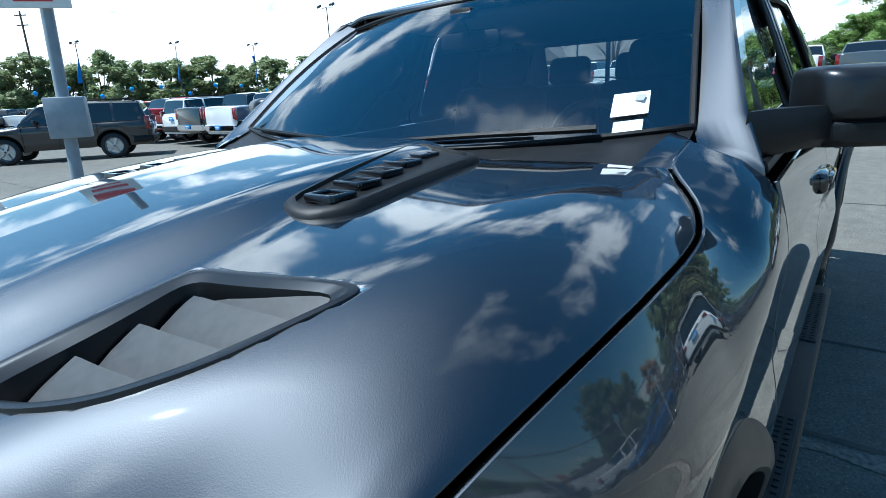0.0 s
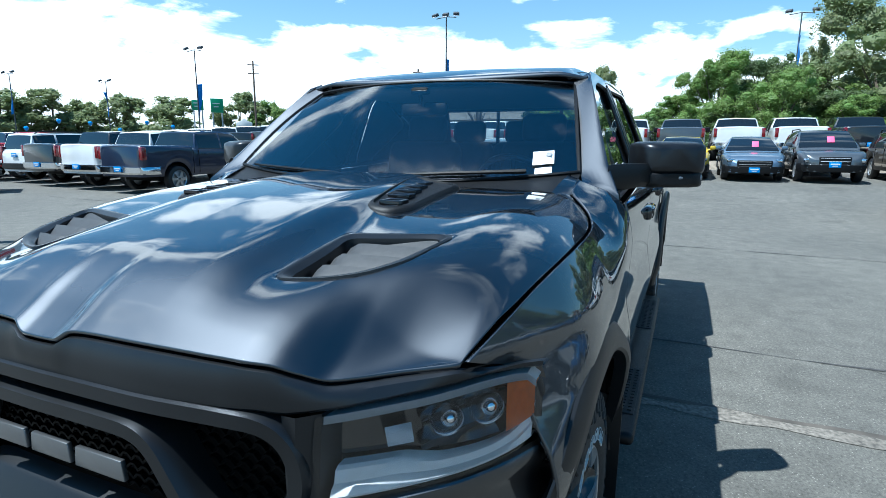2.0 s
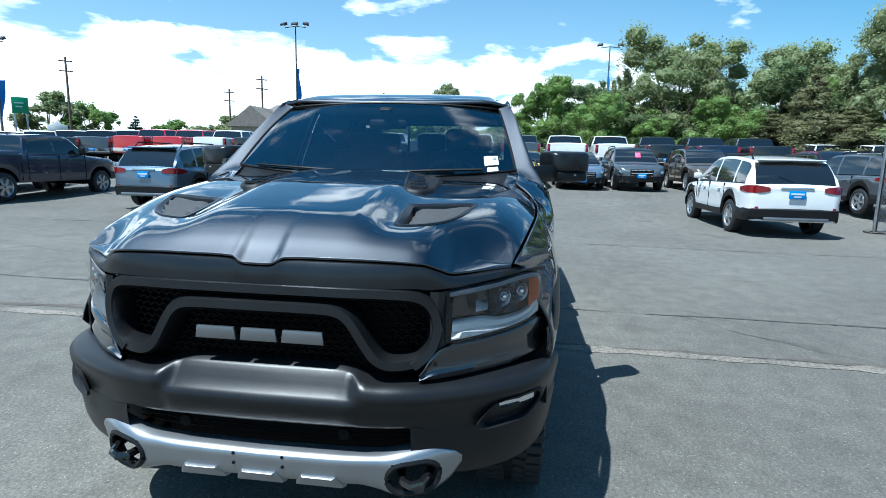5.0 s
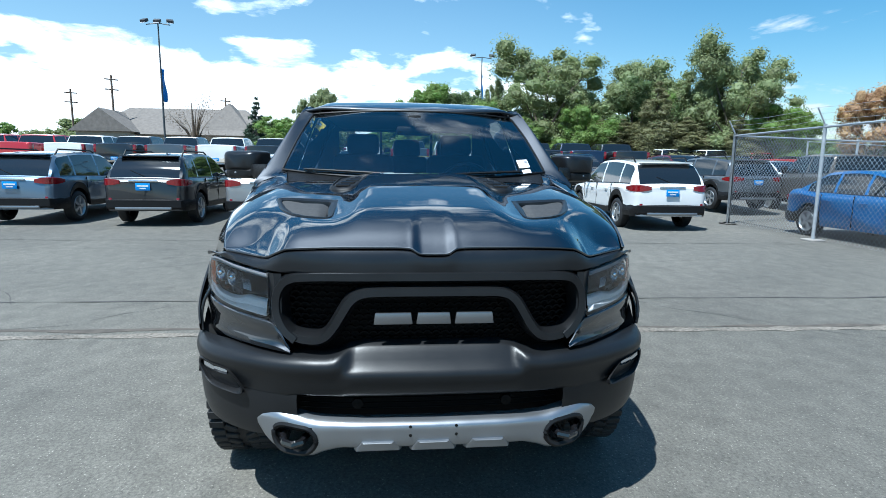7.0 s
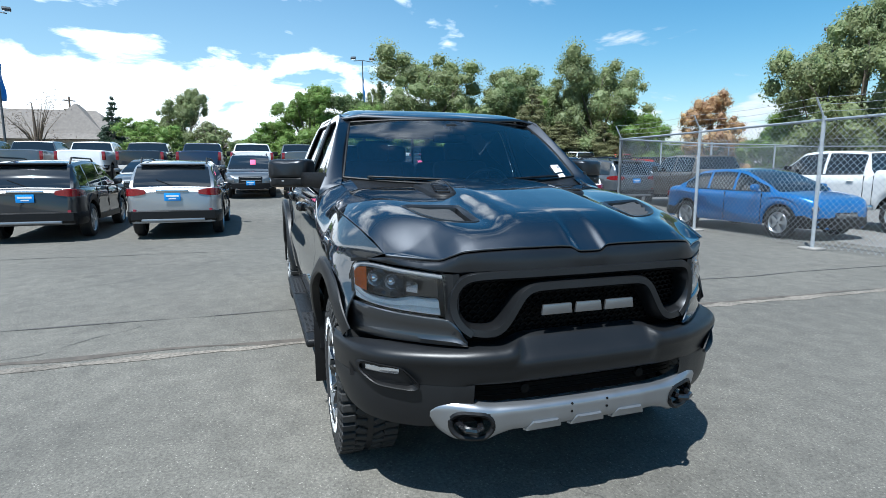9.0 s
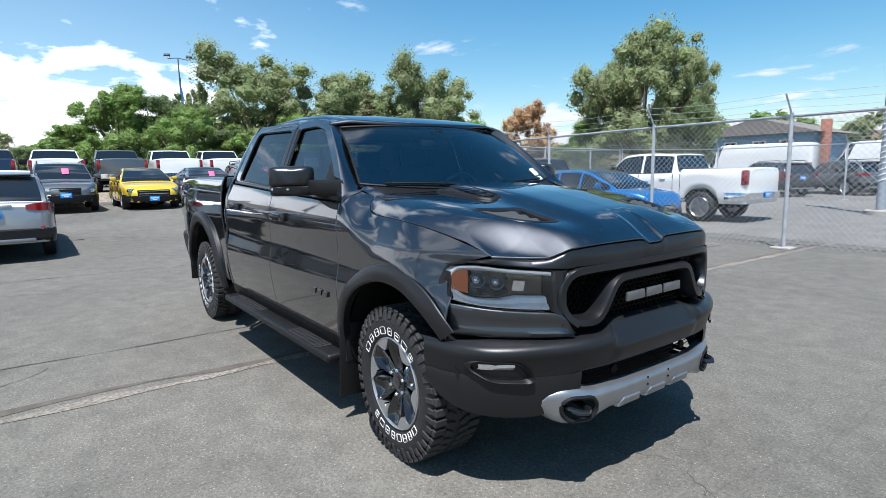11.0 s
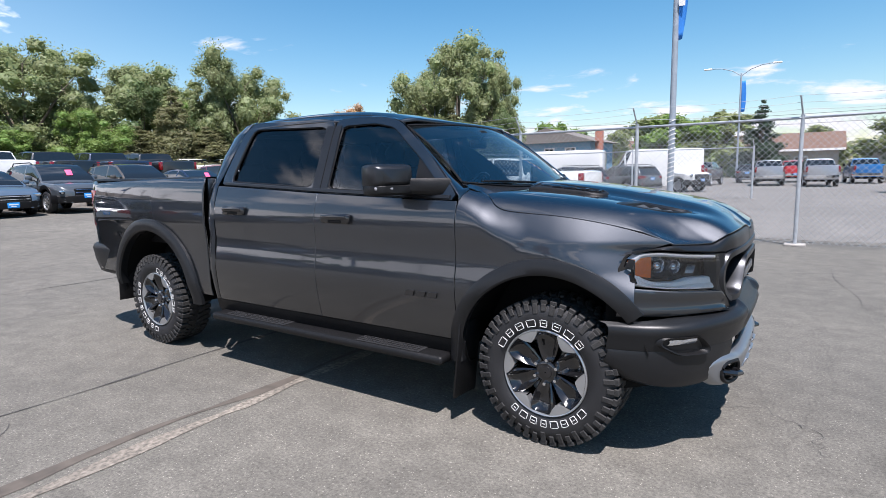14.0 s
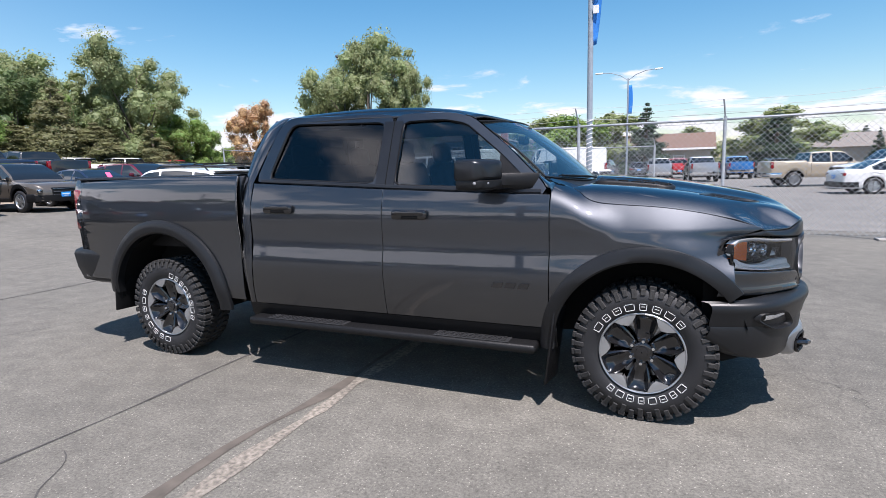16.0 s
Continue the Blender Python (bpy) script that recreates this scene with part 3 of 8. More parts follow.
def densify(pts, step=0.05, closed=True):
    out = []
    n = len(pts)
    for i in range(n if closed else n - 1):
        a, b = Vector(pts[i]), Vector(pts[(i + 1) % n])
        k = max(1, int((b - a).length / step))
        out += [tuple(a.lerp(b, j / k)) for j in range(k)]
    if not closed:
        out.append(tuple(pts[-1]))
    return out


def round_outline(pts, r=0.05, n=4):
    """Rounds the corners of a closed outline."""
    out = []
    m = len(pts)
    for i in range(m):
        p, a, b = Vector(pts[i]), Vector(pts[i - 1]), Vector(pts[(i + 1) % m])
        ra = min(r, (a - p).length * 0.45)
        rb = min(r, (b - p).length * 0.45)
        q0, q1 = p + (a - p).normalized() * ra, p + (b - p).normalized() * rb
        for k in range(n + 1):
            t = k / n
            out.append(tuple(q0 * (1 - t) ** 2 + p * 2 * t * (1 - t) + q1 * t * t))
    return out


def resample(pts, n):
    """n points at even spacing round a closed outline."""
    vs = [Vector(p) for p in pts] + [Vector(pts[0])]
    ds = [0.0]
    for a, b in zip(vs, vs[1:]):
        ds.append(ds[-1] + (b - a).length)
    out, i = [], 0
    for k in range(n):
        d = ds[-1] * k / n
        while ds[i + 1] < d:
            i += 1
        out.append(tuple(vs[i].lerp(vs[i + 1], (d - ds[i]) / max(1e-9, ds[i + 1] - ds[i]))))
    return out


def glass_y(x, z):
    """Side glass plane, leaning inwards."""
    return 0.928 - 0.40 * (z - 1.34) - 0.06 * max(0.0, z - 1.70)


crest = curve([(-0.45, 1.402), (-0.33, 1.398), (-0.10, 1.382), (0.14, 1.355), (0.35, 1.319), (0.50, 1.290), (0.60, 1.268), (0.68, 1.240), (0.74, 1.208), (0.79, 1.172), (0.84, 1.138)])
hood_front = curve([(0.0, 0.828), (0.05, 0.828), (0.10, 0.816), (0.30, 0.810), (0.48, 0.792), (0.54, 0.772), (0.615, 0.718), (0.70, 0.640), (0.80, 0.572), (0.9, 0.50)])
hood_rear = curve([(0.0, -0.36), (0.5, -0.37), (0.72, -0.395), (0.80, -0.44), (0.95, -0.44)])
hood_drop = curve([(0.0, 0.0), (0.18, 0.002), (0.25, 0.005), (0.29, 0.013), (0.35, 0.034), (0.385, 0.042), (0.43, 0.045), (0.55, 0.046), (0.80, 0.048)])
hood_ridge = curve([(-0.40, 0.745), (-0.10, 0.725), (0.25, 0.685), (0.45, 0.625), (0.60, 0.565), (0.80, 0.48)])


lip_z = curve([(0.0, 1.124), (0.045, 1.125), (0.085, 1.144), (0.15, 1.147), (0.30, 1.147), (0.45, 1.143), (0.53, 1.136), (0.575, 1.118), (0.618, 1.100), (0.66, 1.099), (0.72, 1.102), (0.80, 1.108)])


def hood_shape(x, y):
    a = abs(y)
    e, ez = hood_edge_y(x), hood_edge_z(x)
    r = hood_ridge(x)
    d = hood_drop(a) * (1 - 0.85 * smoothstep(0.54, 0.80, x))
    if a > r - 0.10:
        # soft ridge, then an almost plane fall to the edge
        k = (a - r + 0.10) / max(0.05, e - r + 0.10)
        d = lerp(d, crest(x) - ez, min(1.06, k) ** 2.4)
    return crest(x) - d


def hood_z(x, y):
    """Hood surface: a raised middle, flatter shoulders with the vents and rounded sides, falling to the front lip."""
    a = abs(y)
    xf = hood_front(a)
    k = smoothstep(xf - 0.30, xf, x) ** 1.5
    return hood_shape(x, y) + k * (lip_z(a) - hood_shape(xf, y))


VENT = [(0.584, 0.396), (0.312, 0.396), (0.258, 0.656), (0.425, 0.606), (0.508, 0.556), (0.552, 0.495)]


def inside(p, poly):
    c = False
    for i in range(len(poly)):
        (x0, y0), (x1, y1) = poly[i - 1], poly[i]
        if (y0 > p[1]) != (y1 > p[1]) and p[0] < (x1 - x0) * (p[1] - y0) / (y1 - y0) + x0:
            c = not c
    return c


def add_ribbon(bm, path, normal_of, w, d, bevel=0.3):
    """Sweeps a rounded bar of width w and depth d along a path; normal_of gives the outward direction."""
    n = len(path)
    rows = []
    for i, p in enumerate(path):
        p = Vector(p)
        t = (Vector(path[min(i + 1, n - 1)]) - Vector(path[max(i - 1, 0)])).normalized()
        nn = Vector(normal_of(p)).normalized()
        s = t.cross(nn).normalized()
        c = []
        for a, b in ((-0.5, -0.5), (-0.5, 0.5 - bevel), (-0.5 + bevel * 0.7, 0.5), (0.5 - bevel * 0.7, 0.5), (0.5, 0.5 - bevel), (0.5, -0.5)):
            c.append(p + s * (a * w) + nn * (b * d))
        rows.append(c)
    vs = add_grid(bm, rows, close_v=True)
    for r in (vs[0], vs[-1]):
        bm.faces.new(r)


def build_tyre(parent, hub):
    w = 0.275
    h = w / 2
    body = lathe_bm([(-h + 0.030, 0.238), (-h + 0.012, 0.252), (-h - 0.004, 0.290), (-h - 0.008, 0.330), (-h + 0.002, 0.372), (-h + 0.022, 0.398), (-0.075, 0.407), (0.075, 0.407),
                     (h - 0.022, 0.398), (h - 0.002, 0.372), (h + 0.008, 0.330), (h + 0.004, 0.290), (h - 0.012, 0.252), (h - 0.030, 0.238)], 96)
    tyre = part("tyre", body, RUBBER, hub, "black all-terrain tyre")
    lugs = bmesh.new()
    n = 46
    for k in range(n):
        a = 2 * math.pi * k / n
        for sy in (-1, 1):
            # shoulder lug wrapping on to the sidewall, alternately long and short
            ln = 0.060 if k % 2 else 0.042
            m = Matrix.Rotation(a + (0.03 if sy > 0 else 0), 4, "Y") @ Matrix.Translation((0.408, sy * (h - 0.036), 0))
            add_box(lugs, (0, 0, 0), (0.026, 0.066, 0.040), 0.004, seg=1)
            bmesh.ops.transform(lugs, matrix=m, verts=lugs.verts[-24:])
            m = Matrix.Rotation(a + (0.03 if sy > 0 else 0), 4, "Y") @ Matrix.Translation((0.400 - ln / 2, sy * (h + 0.000), 0)) @ Matrix.Rotation(radians(-sy * 10), 4, "Z")
            add_box(lugs, (0, 0, 0), (ln, 0.010, 0.030), 0.004, seg=1)
            bmesh.ops.transform(lugs, matrix=m, verts=lugs.verts[-24:])
            m = Matrix.Rotation(a + 0.07, 4, "Y") @ Matrix.Translation((0.409, sy * 0.045, 0)) @ Matrix.Rotation(radians(sy * 24 + (12 if k % 2 else -10)), 4, "X")
            add_box(lugs, (0, 0, 0), (0.022, 0.058, 0.034), 0.004, seg=1)
            bmesh.ops.transform(lugs, matrix=m, verts=lugs.verts[-24:])
    part("tread", lugs, DUSTY, tyre, "deep blocky tread lugs")
    # outlined white blocks where the maker's words stand, two arcs beside the rim
    for mid, step in ((132.0, 15.2), (-47.5, 12.6)):
        for k in range(8):
            a = radians(mid + (k - 3.5) * step)
            wide = radians(step * (0.50 + 0.10 * (k * 5 % 3)))
            marks = bmesh.new()
            strokes = [(-wide / 2, 0, 0.0034, 0.036), (wide / 2, 0, 0.0034, 0.036), (0, 0.0190, wide * 0.24, 0.0032), (0, -0.0190, wide * 0.24, 0.0032)]
            if k % 3 != 1:
                strokes.append((0, 0.002, wide * 0.16, 0.003))
            for da, dr, wa, wr in strokes:
                m = Matrix.Rotation(-(a + da), 4, "Y") @ Matrix.Translation((0.290 + dr, -h - 0.0050, 0))
                vs = add_box(marks, (0, 0, 0), (wr, 0.004, wa))
                bmesh.ops.transform(marks, matrix=m, verts=vs)
            part("sidewall_bar", marks, WHITE_INK, tyre, "white outlined bar on the sidewall", smooth=0)


def build_rim(hub):
    """Six-spoke alloy: black with machined outer faces; outer side towards -y."""
    o = -0.1375
    part("barrel", lathe_bm([(0.10, 0.235), (0.02, 0.205), (o + 0.055, 0.206), (o + 0.030, 0.222), (o + 0.012, 0.240), (o + 0.006, 0.247), (o + 0.016, 0.252), (o + 0.03, 0.245)], 72), GLOSS_BLACK, hub)
    part("brake_disc", lathe_bm([(-0.015, 0.175), (-0.030, 0.175), (-0.030, 0.05), (-0.015, 0.05)], 40), MACHINED, hub, "dull steel brake disc")
    part("hub_back", lathe_bm([(0.02, 0.21), (0.0, 0.20), (0.0, 0.01)], 32), DEEP, hub)
    part("rim_lip", lathe_bm([(o + 0.016, 0.238), (o + 0.004, 0.241), (o + 0.001, 0.246), (o + 0.005, 0.251), (o + 0.016, 0.252)], 72), MACHINED, hub, "bright machined rim lip")
    depth = curve([(0.04, o + 0.050), (0.085, o + 0.036), (0.13, o + 0.024), (0.175, o + 0.012), (0.205, o + 0.008), (0.24, o + 0.007)])
    for k in range(6):
        rot = Matrix.Rotation(radians(60 * k), 4, "Y")
        # black paddle with a hollow middle
        rows = []
        for r, h, sink in ((0.040, 0.021, 0.0), (0.085, 0.038, 0.006), (0.120, 0.051, 0.020), (0.150, 0.060, 0.032), (0.180, 0.067, 0.034), (0.205, 0.069, 0.032), (0.222, 0.065, 0.020), (0.232, 0.058, 0.004), (0.238, 0.050, 0.012)):
            rows.append([rot @ Vector((r - 0.008 * abs(f) ** 3, depth(r) + dy + sink * m, h * f)) for f, dy, m in ((-1.12, 0.060, 0), (-1.0, 0.006, 0), (-0.86, 0.0, 0), (-0.70, 0.003, 0.35), (-0.45, 0.0, 1), (0, 0.002, 1), (0.45, 0.0, 1), (0.70, 0.003, 0.35), (0.86, 0.0, 0), (1.0, 0.006, 0), (1.12, 0.060, 0))])
        part("spoke", grid_bm(rows), GLOSS_BLACK, hub)
        mid = Matrix.Rotation(radians(60 * k + 30), 4, "Y")
        rows = []
        for r, h in ((0.184, 0.004), (0.190, 0.014), (0.198, 0.026), (0.207, 0.038), (0.219, 0.049), (0.231, 0.060), (0.241, 0.068)):
            rows.append([mid @ Vector((math.sqrt(max(0.0, r * r - (h * f) ** 2 * 0.9)), depth(r) - 0.004 + (0.05 if abs(f) > 1 else 0.0), h * f)) for f in (-1.04, -1.0, -0.5, 0.0, 0.5, 1.0, 1.04)])
        part("machined_face", grid_bm(rows), MACHINED, hub, "bright machined spoke end")
    part("centre_cap", lathe_bm([(o + 0.075, 0.062), (o + 0.040, 0.060), (o + 0.034, 0.050), (o + 0.034, 0.036), (o + 0.026, 0.034), (o + 0.024, 0.004)], 32), GLOSS_BLACK, hub)
    for k in range(6):
        a = radians(60 * k)
        nut = lathe_bm([(o + 0.06, 0.0125), (o + 0.028, 0.0125), (o + 0.022, 0.009), (o + 0.022, 0.001)], 10)
        bmesh.ops.transform(nut, matrix=Matrix.Translation((0.070 * math.cos(a), 0, 0.070 * math.sin(a))), verts=nut.verts)
        part("wheel_nut", nut, CHROME, hub)


def build_wheels(truck):
    proto = None
    small = Matrix.Diagonal((TYRE_R / 0.425, 1, TYRE_R / 0.425, 1))
    # the front wheels are steered slightly
    for x, turn, steer in ((-0.015, 35, -1.5), (WB, -78, 0)):
        for sy in (-1, 1):
            if proto is None:
                proto = part("wheel", lathe_bm([(-0.06, 0.03), (-0.06, 0.045), (0.08, 0.045), (0.08, 0.03)], 16), DEEP, truck)
                build_tyre(truck, proto)
                build_rim(proto)
                proto.matrix_local = pose(x, sy * 0.828, TYRE_R, 0, turn, steer) @ small
            else:
                c = copy_thing(proto, pose(x, sy * (0.828 if steer else 0.850), TYRE_R, 0, turn, steer + (0 if sy < 0 else 180)))
                c.parent = truck


def build_body(truck):
    for sy in (-1, 1):
        y_side = lambda x, z, zt=0: side_profile(z) * plan_taper(x)
        def y_fender(x, z, zt):
            drop = 0.200 + 0.03 * smoothstep(0.0, 0.38, x)
            k = min(1.0, max(0.0, (z - (zt - drop)) / drop))
            lean = 0.035 * smoothstep(0.78, 1.0, z) * smoothstep(0.15, 0.45, x)
            side = side_profile(min(z, lerp(1.16, 1.40, smoothstep(-0.05, -0.52, x)))) * plan_taper(x) - lean
            return lerp(side, hood_edge_y(x), k ** (1.40 + 4.6 * smoothstep(-0.12, -0.54, x)))
        xf = curve([(0.50, 0.41), (0.70, 0.430), (0.78, 0.436), (0.88, 0.432), (0.95, 0.425), (1.02, 0.422), (1.06, 0.438), (1.09, 0.50), (1.11, 0.567), (1.2, 0.567)])
        side_panel(truck, "front_fender", sy, lambda z: -0.5385, xf, arch(0, 0.42, 0.535, 0.50), lambda x: hood_edge_z(x), y_fender, nu=60, nv=30)
        side_panel(truck, "front_door", sy, lambda z: -1.649, lambda z: -0.5435, lambda x: 0.505, belt_line, y_side)
        side_panel(truck, "rear_door", sy, lambda z: -2.747 - 0.03 * smoothstep(0.9, 0.5, z), lambda z: -1.6535, lambda x: 0.505, belt_line, y_side)
        rz = arch(WB, 0.45, 0.585, 0.52)
        y_bed = lambda x, z, zt=0: bed_profile(z) * plan_taper(x)
        side_panel(truck, "bed_side", sy, lambda z: -4.74 + 0.02 * smoothstep(1.3, 0.6, z), lambda z: -2.872, lambda x: max(rz(x), 0.60 if x < -4.2 else 0.0), lambda x: 1.458, y_bed, nu=70, nv=24)
        flare(truck, sy, 0.0, 0.42, 0.515, 0.600, 37, 184, lambda x, z: side_profile(z) * plan_taper(x), 0.66)
        flare(truck, sy, WB, 0.45, 0.565, 0.672, -2, 176, lambda x, z: bed_profile(z) * plan_taper(x))
        # rocker and cab corner
        rk = bmesh.new()
        add_grid(rk, [[(x, sy * y, z) for y, z in ((0.80, 0.36), (0.90, 0.37), (0.938, 0.42), (0.955, 0.500), (0.93, 0.515))] for x in linspace(-2.84, -0.50, 8)])
        part("rocker_panel", rk, PLASTIC, truck, "black rocker panel")
        door_rear = [(-2.757 - 0.03 * smoothstep(0.9, 0.5, z), side_profile(z), z) for z in linspace(0.505, 1.395, 8)] + [(-2.752, glass_y(0, 1.47), 1.47), (-2.70, glass_y(0, 1.62), 1.62), (-2.632, glass_y(0, 1.80), 1.80), (-2.56, 0.712, 1.868), (-2.50, 0.700, 1.880)]
        back = [(-2.852, side_profile(z) - 0.012, z) for z in linspace(0.505, 1.395, 8)] + [(-2.860, 0.862, 1.47), (-2.838, 0.800, 1.62), (-2.790, 0.722, 1.77), (-2.735, 0.655, 1.856), (-2.68, 0.62, 1.885)]
        part("cab_corner", grid_bm([[Vector((lerp(a[0], b[0], f), sy * (lerp(a[1], b[1], f) + 0.012 * math.sin(math.pi * f)), lerp(a[2], b[2], f))) for f in linspace(0, 1, 6)] for a, b in zip(door_rear, back)]), PAINT, truck)
        # window frames of the doors
        n = 56
        fw_o = resample(round_outline([(-1.650, 1.345), (-1.650, 1.848), (-1.25, 1.842), (-1.085, 1.800), (-0.83, 1.600), (-0.585, 1.375), (-0.546, 1.306)], 0.05), n)
        fw_i = resample(round_outline([(-1.592, 1.372), (-1.585, 1.792), (-1.29, 1.792), (-1.125, 1.757), (-0.875, 1.560), (-0.672, 1.372), (-0.640, 1.335)], 0.04), n)
        rw_o = resample(round_outline([(-2.752, 1.402), (-2.745, 1.470), (-2.632, 1.812), (-2.555, 1.880), (-1.662, 1.852), (-1.662, 1.346)], 0.06), n)
        rw_i = resample(round_outline([(-2.640, 1.428), (-2.628, 1.468), (-2.535, 1.795), (-2.490, 1.822), (-1.722, 1.796), (-1.738, 1.382)], 0.06), n)

        def aligned(o, i):
            k = min(range(n), key=lambda s: sum((Vector(o[j]) - Vector(i[(j + s) % n])).length for j in range(0, n, 4)))
            return [i[(j + k) % n] for j in range(n)]
        fw_i, rw_i = aligned(fw_o, fw_i), aligned(rw_o, rw_i)
        for nm, o, i, gm in (("front_window", fw_o, fw_i, SIDE_GLASS), ("rear_window", rw_o, rw_i, PRIVACY)):
            fr = ring_panel(truck, nm, sy, o, i, glass_y, PAINT)
            gb = bmesh.new()
            gb.faces.new([gb.verts.new((x, sy * (glass_y(x, z) - 0.022), z)) for x, z in i])
            part("pane", gb, gm, fr, smooth=0)
            sl = bmesh.new()
            pts = [(x, sy * (glass_y(x, z) - 0.010), z) for x, z in i]
            add_tube(sl, pts + pts[:2], 0.007, 6, False)
            part("window_seal", sl, PLASTIC, fr, "black rubber seal")
        # black pillar cover between the two panes
        bp = grid_bm([[(lerp(-1.728, -1.590, u), sy * (glass_y(0, z) + 0.0035), z) for z in linspace(1.372, 1.80, 6)] for u in linspace(0, 1, 4)])
        part("pillar_cover", bp, SATIN, truck, "black door pillar cover")
        bm_ = bmesh.new()
        add_ribbon(bm_, [(x, sy * (glass_y(x, belt_line(x) + 0.018) + 0.004), belt_line(x) + 0.018) for x in linspace(-2.70, -0.60, 24)], lambda p: (0, p[1], 0.25), 0.026, 0.014)
        part("belt_moulding", bm_, SATIN, truck, "satin grey belt moulding below the windows")
        bs = tube_bm([(-1.652, sy * (glass_y(0, z) + 0.002), z) for z in linspace(1.35, 1.815, 6)], 0.004, 5)
        part("door_gap", bs, DEEP, truck, smooth=0)
        # windscreen pillar
        ws = [(-1.095, 0.668, 1.782), (-0.98, 0.695, 1.690), (-0.86, 0.728, 1.592), (-0.74, 0.760, 1.498), (-0.635, 0.788, 1.415), (-0.57, 0.815, 1.375)]
        dr = [(-1.20, 0.722, 1.838), (-1.075, 0.742, 1.795), (-0.93, 0.785, 1.682), (-0.77, 0.838, 1.548), (-0.64, 0.894, 1.430), (-0.538, 0.946, 1.336)]
        rows = [[(lerp(a[0], b[0], f), sy * (lerp(a[1], b[1], f) + 0.020 * math.sin(math.pi * f)), lerp(a[2], b[2], f) + 0.010 * math.sin(math.pi * f)) for f in linspace(0, 1, 9)] for a, b in zip(ws, dr)]
        foot = [(-0.5365, y_fender(-0.5385, lerp(1.372, 1.300, f), 1.372), lerp(1.372, 1.300, f)) for f in linspace(0, 1, 9)]
        rows.append([(lerp(p[0], q[0], 0.6), sy * lerp(abs(p[1]), q[1], 0.55), lerp(p[2], q[2], 0.55) + 0.004) for p, q in zip(rows[-1], foot)])
        rows.append([(q[0], sy * q[1], q[2]) for q in foot])
        part("windscreen_pillar", grid_bm(rows), PAINT, truck, smooth=50)
        # wheel wells
        for xc, r, x0 in ((0.0, 0.53, 0), (WB, 0.58, 0)):
            wl = grid_bm([[(xc + r * math.cos(radians(a)), sy * y, 0.43 + r * math.sin(radians(a))) for y in (0.56, 0.95)] for a in range(17 if xc == 0.0 else 0, 182, 9)])
            part("wheel_well", wl, DEEP, truck)
            part("wheel_well", grid_bm([[(xc + s * r, sy * 0.60, z) for z in (0.40, 1.0)] for s in (-1, 1)]), DEEP, truck)
        # step board
        sb = bmesh.new()
        add_box(sb, (-1.70, sy * 0.955, 0.385), (2.18, 0.190, 0.055), 0.022, seg=3)
        st = part("running_board", sb, PLASTIC, truck, "black tubular side step")
        for xa, xb in ((-2.62, -1.96), (-1.28, -0.78)):
            pad = bmesh.new()
            add_box(pad, ((xa + xb) / 2, sy * 0.985, 0.4145), (xb - xa, 0.100, 0.006), 0.002)
            for i in range(int((xb - xa) / 0.032)):
                for j in range(3):
                    add_box(pad, (xa + 0.016 + 0.032 * i, sy * (0.955 + 0.030 * j), 0.419), (0.020, 0.016, 0.006))
            part("step_pad", pad, RUBBER, st, "ribbed tread pad", smooth=0)
        for xb in (-2.4, -1.6, -0.9):
            part("step_bracket", box_bm((xb, sy * 0.90, 0.385), (0.05, 0.20, 0.035), 0.008), PLASTIC, st)
        # mud flaps
        for x, z0, z1 in ((-0.520, 0.16, 0.62), (-4.27, 0.33, 0.62)):
            part("mud_flap", box_bm((x, sy * 0.908, (z0 + z1) / 2), (0.014, 0.200, z1 - z0), 0.005, pose(0, 0, 0, 0, 7, sy * 8)), PLASTIC, truck, "black rubber mud flap")
        # door handles
        for x, z in ((-1.44, 1.185), (-2.49, 1.215)):
            y0 = side_profile(z)
            h = bmesh.new()
            add_box(h, (x, sy * (y0 + 0.014), z), (0.250, 0.040, 0.064), 0.018, seg=3)
            dh = part("door_handle", h, GLOSS_BLACK, truck, "gloss black door handle")
            part("handle_grip", box_bm((x + 0.004, sy * (y0 + 0.034), z + 0.012), (0.205, 0.016, 0.026), 0.007, seg=2), GLOSS_BLACK, dh)
            # near-black bar, slightly proud: its colour stands for shade in a recess
            part("handle_recess", box_bm((x + 0.010, sy * (y0 + 0.031), z - 0.016), (0.120, 0.010, 0.020), 0.004), DEEP, dh)
        # badge bars on the door
        bd = bmesh.new()
        for k in range(3):
            add_prism(bd, [(-0.665 - 0.082 * k, 0.745), (-0.655 - 0.082 * k, 0.778), (-0.712 - 0.082 * k, 0.778), (-0.728 - 0.082 * k, 0.745)], sy * (side_profile(0.76) - 0.002), sy * (side_profile(0.76) + 0.011), "Y")
        part("door_badge", bd, GLOSS_BLACK, truck, "three black badge bars", smooth=0)
        build_mirror(truck, sy)
        # tail light
        part("tail_light", box_bm((-4.692, sy * 0.905, 1.195), (0.12, 0.115, 0.355), 0.02), RED_LENS, truck, "red tail light")
        # bed rail cap
        part("bed_rail_cap", grid_bm([[(x, sy * y, z) for y, z in ((0.80, 1.36), (0.805, 1.455), (0.82, 1.468), (0.90, 1.472), (0.945, 1.466), (0.958, 1.452))] for x in linspace(-4.72, -2.885, 6)]), PLASTIC, truck, "black bed rail cap")


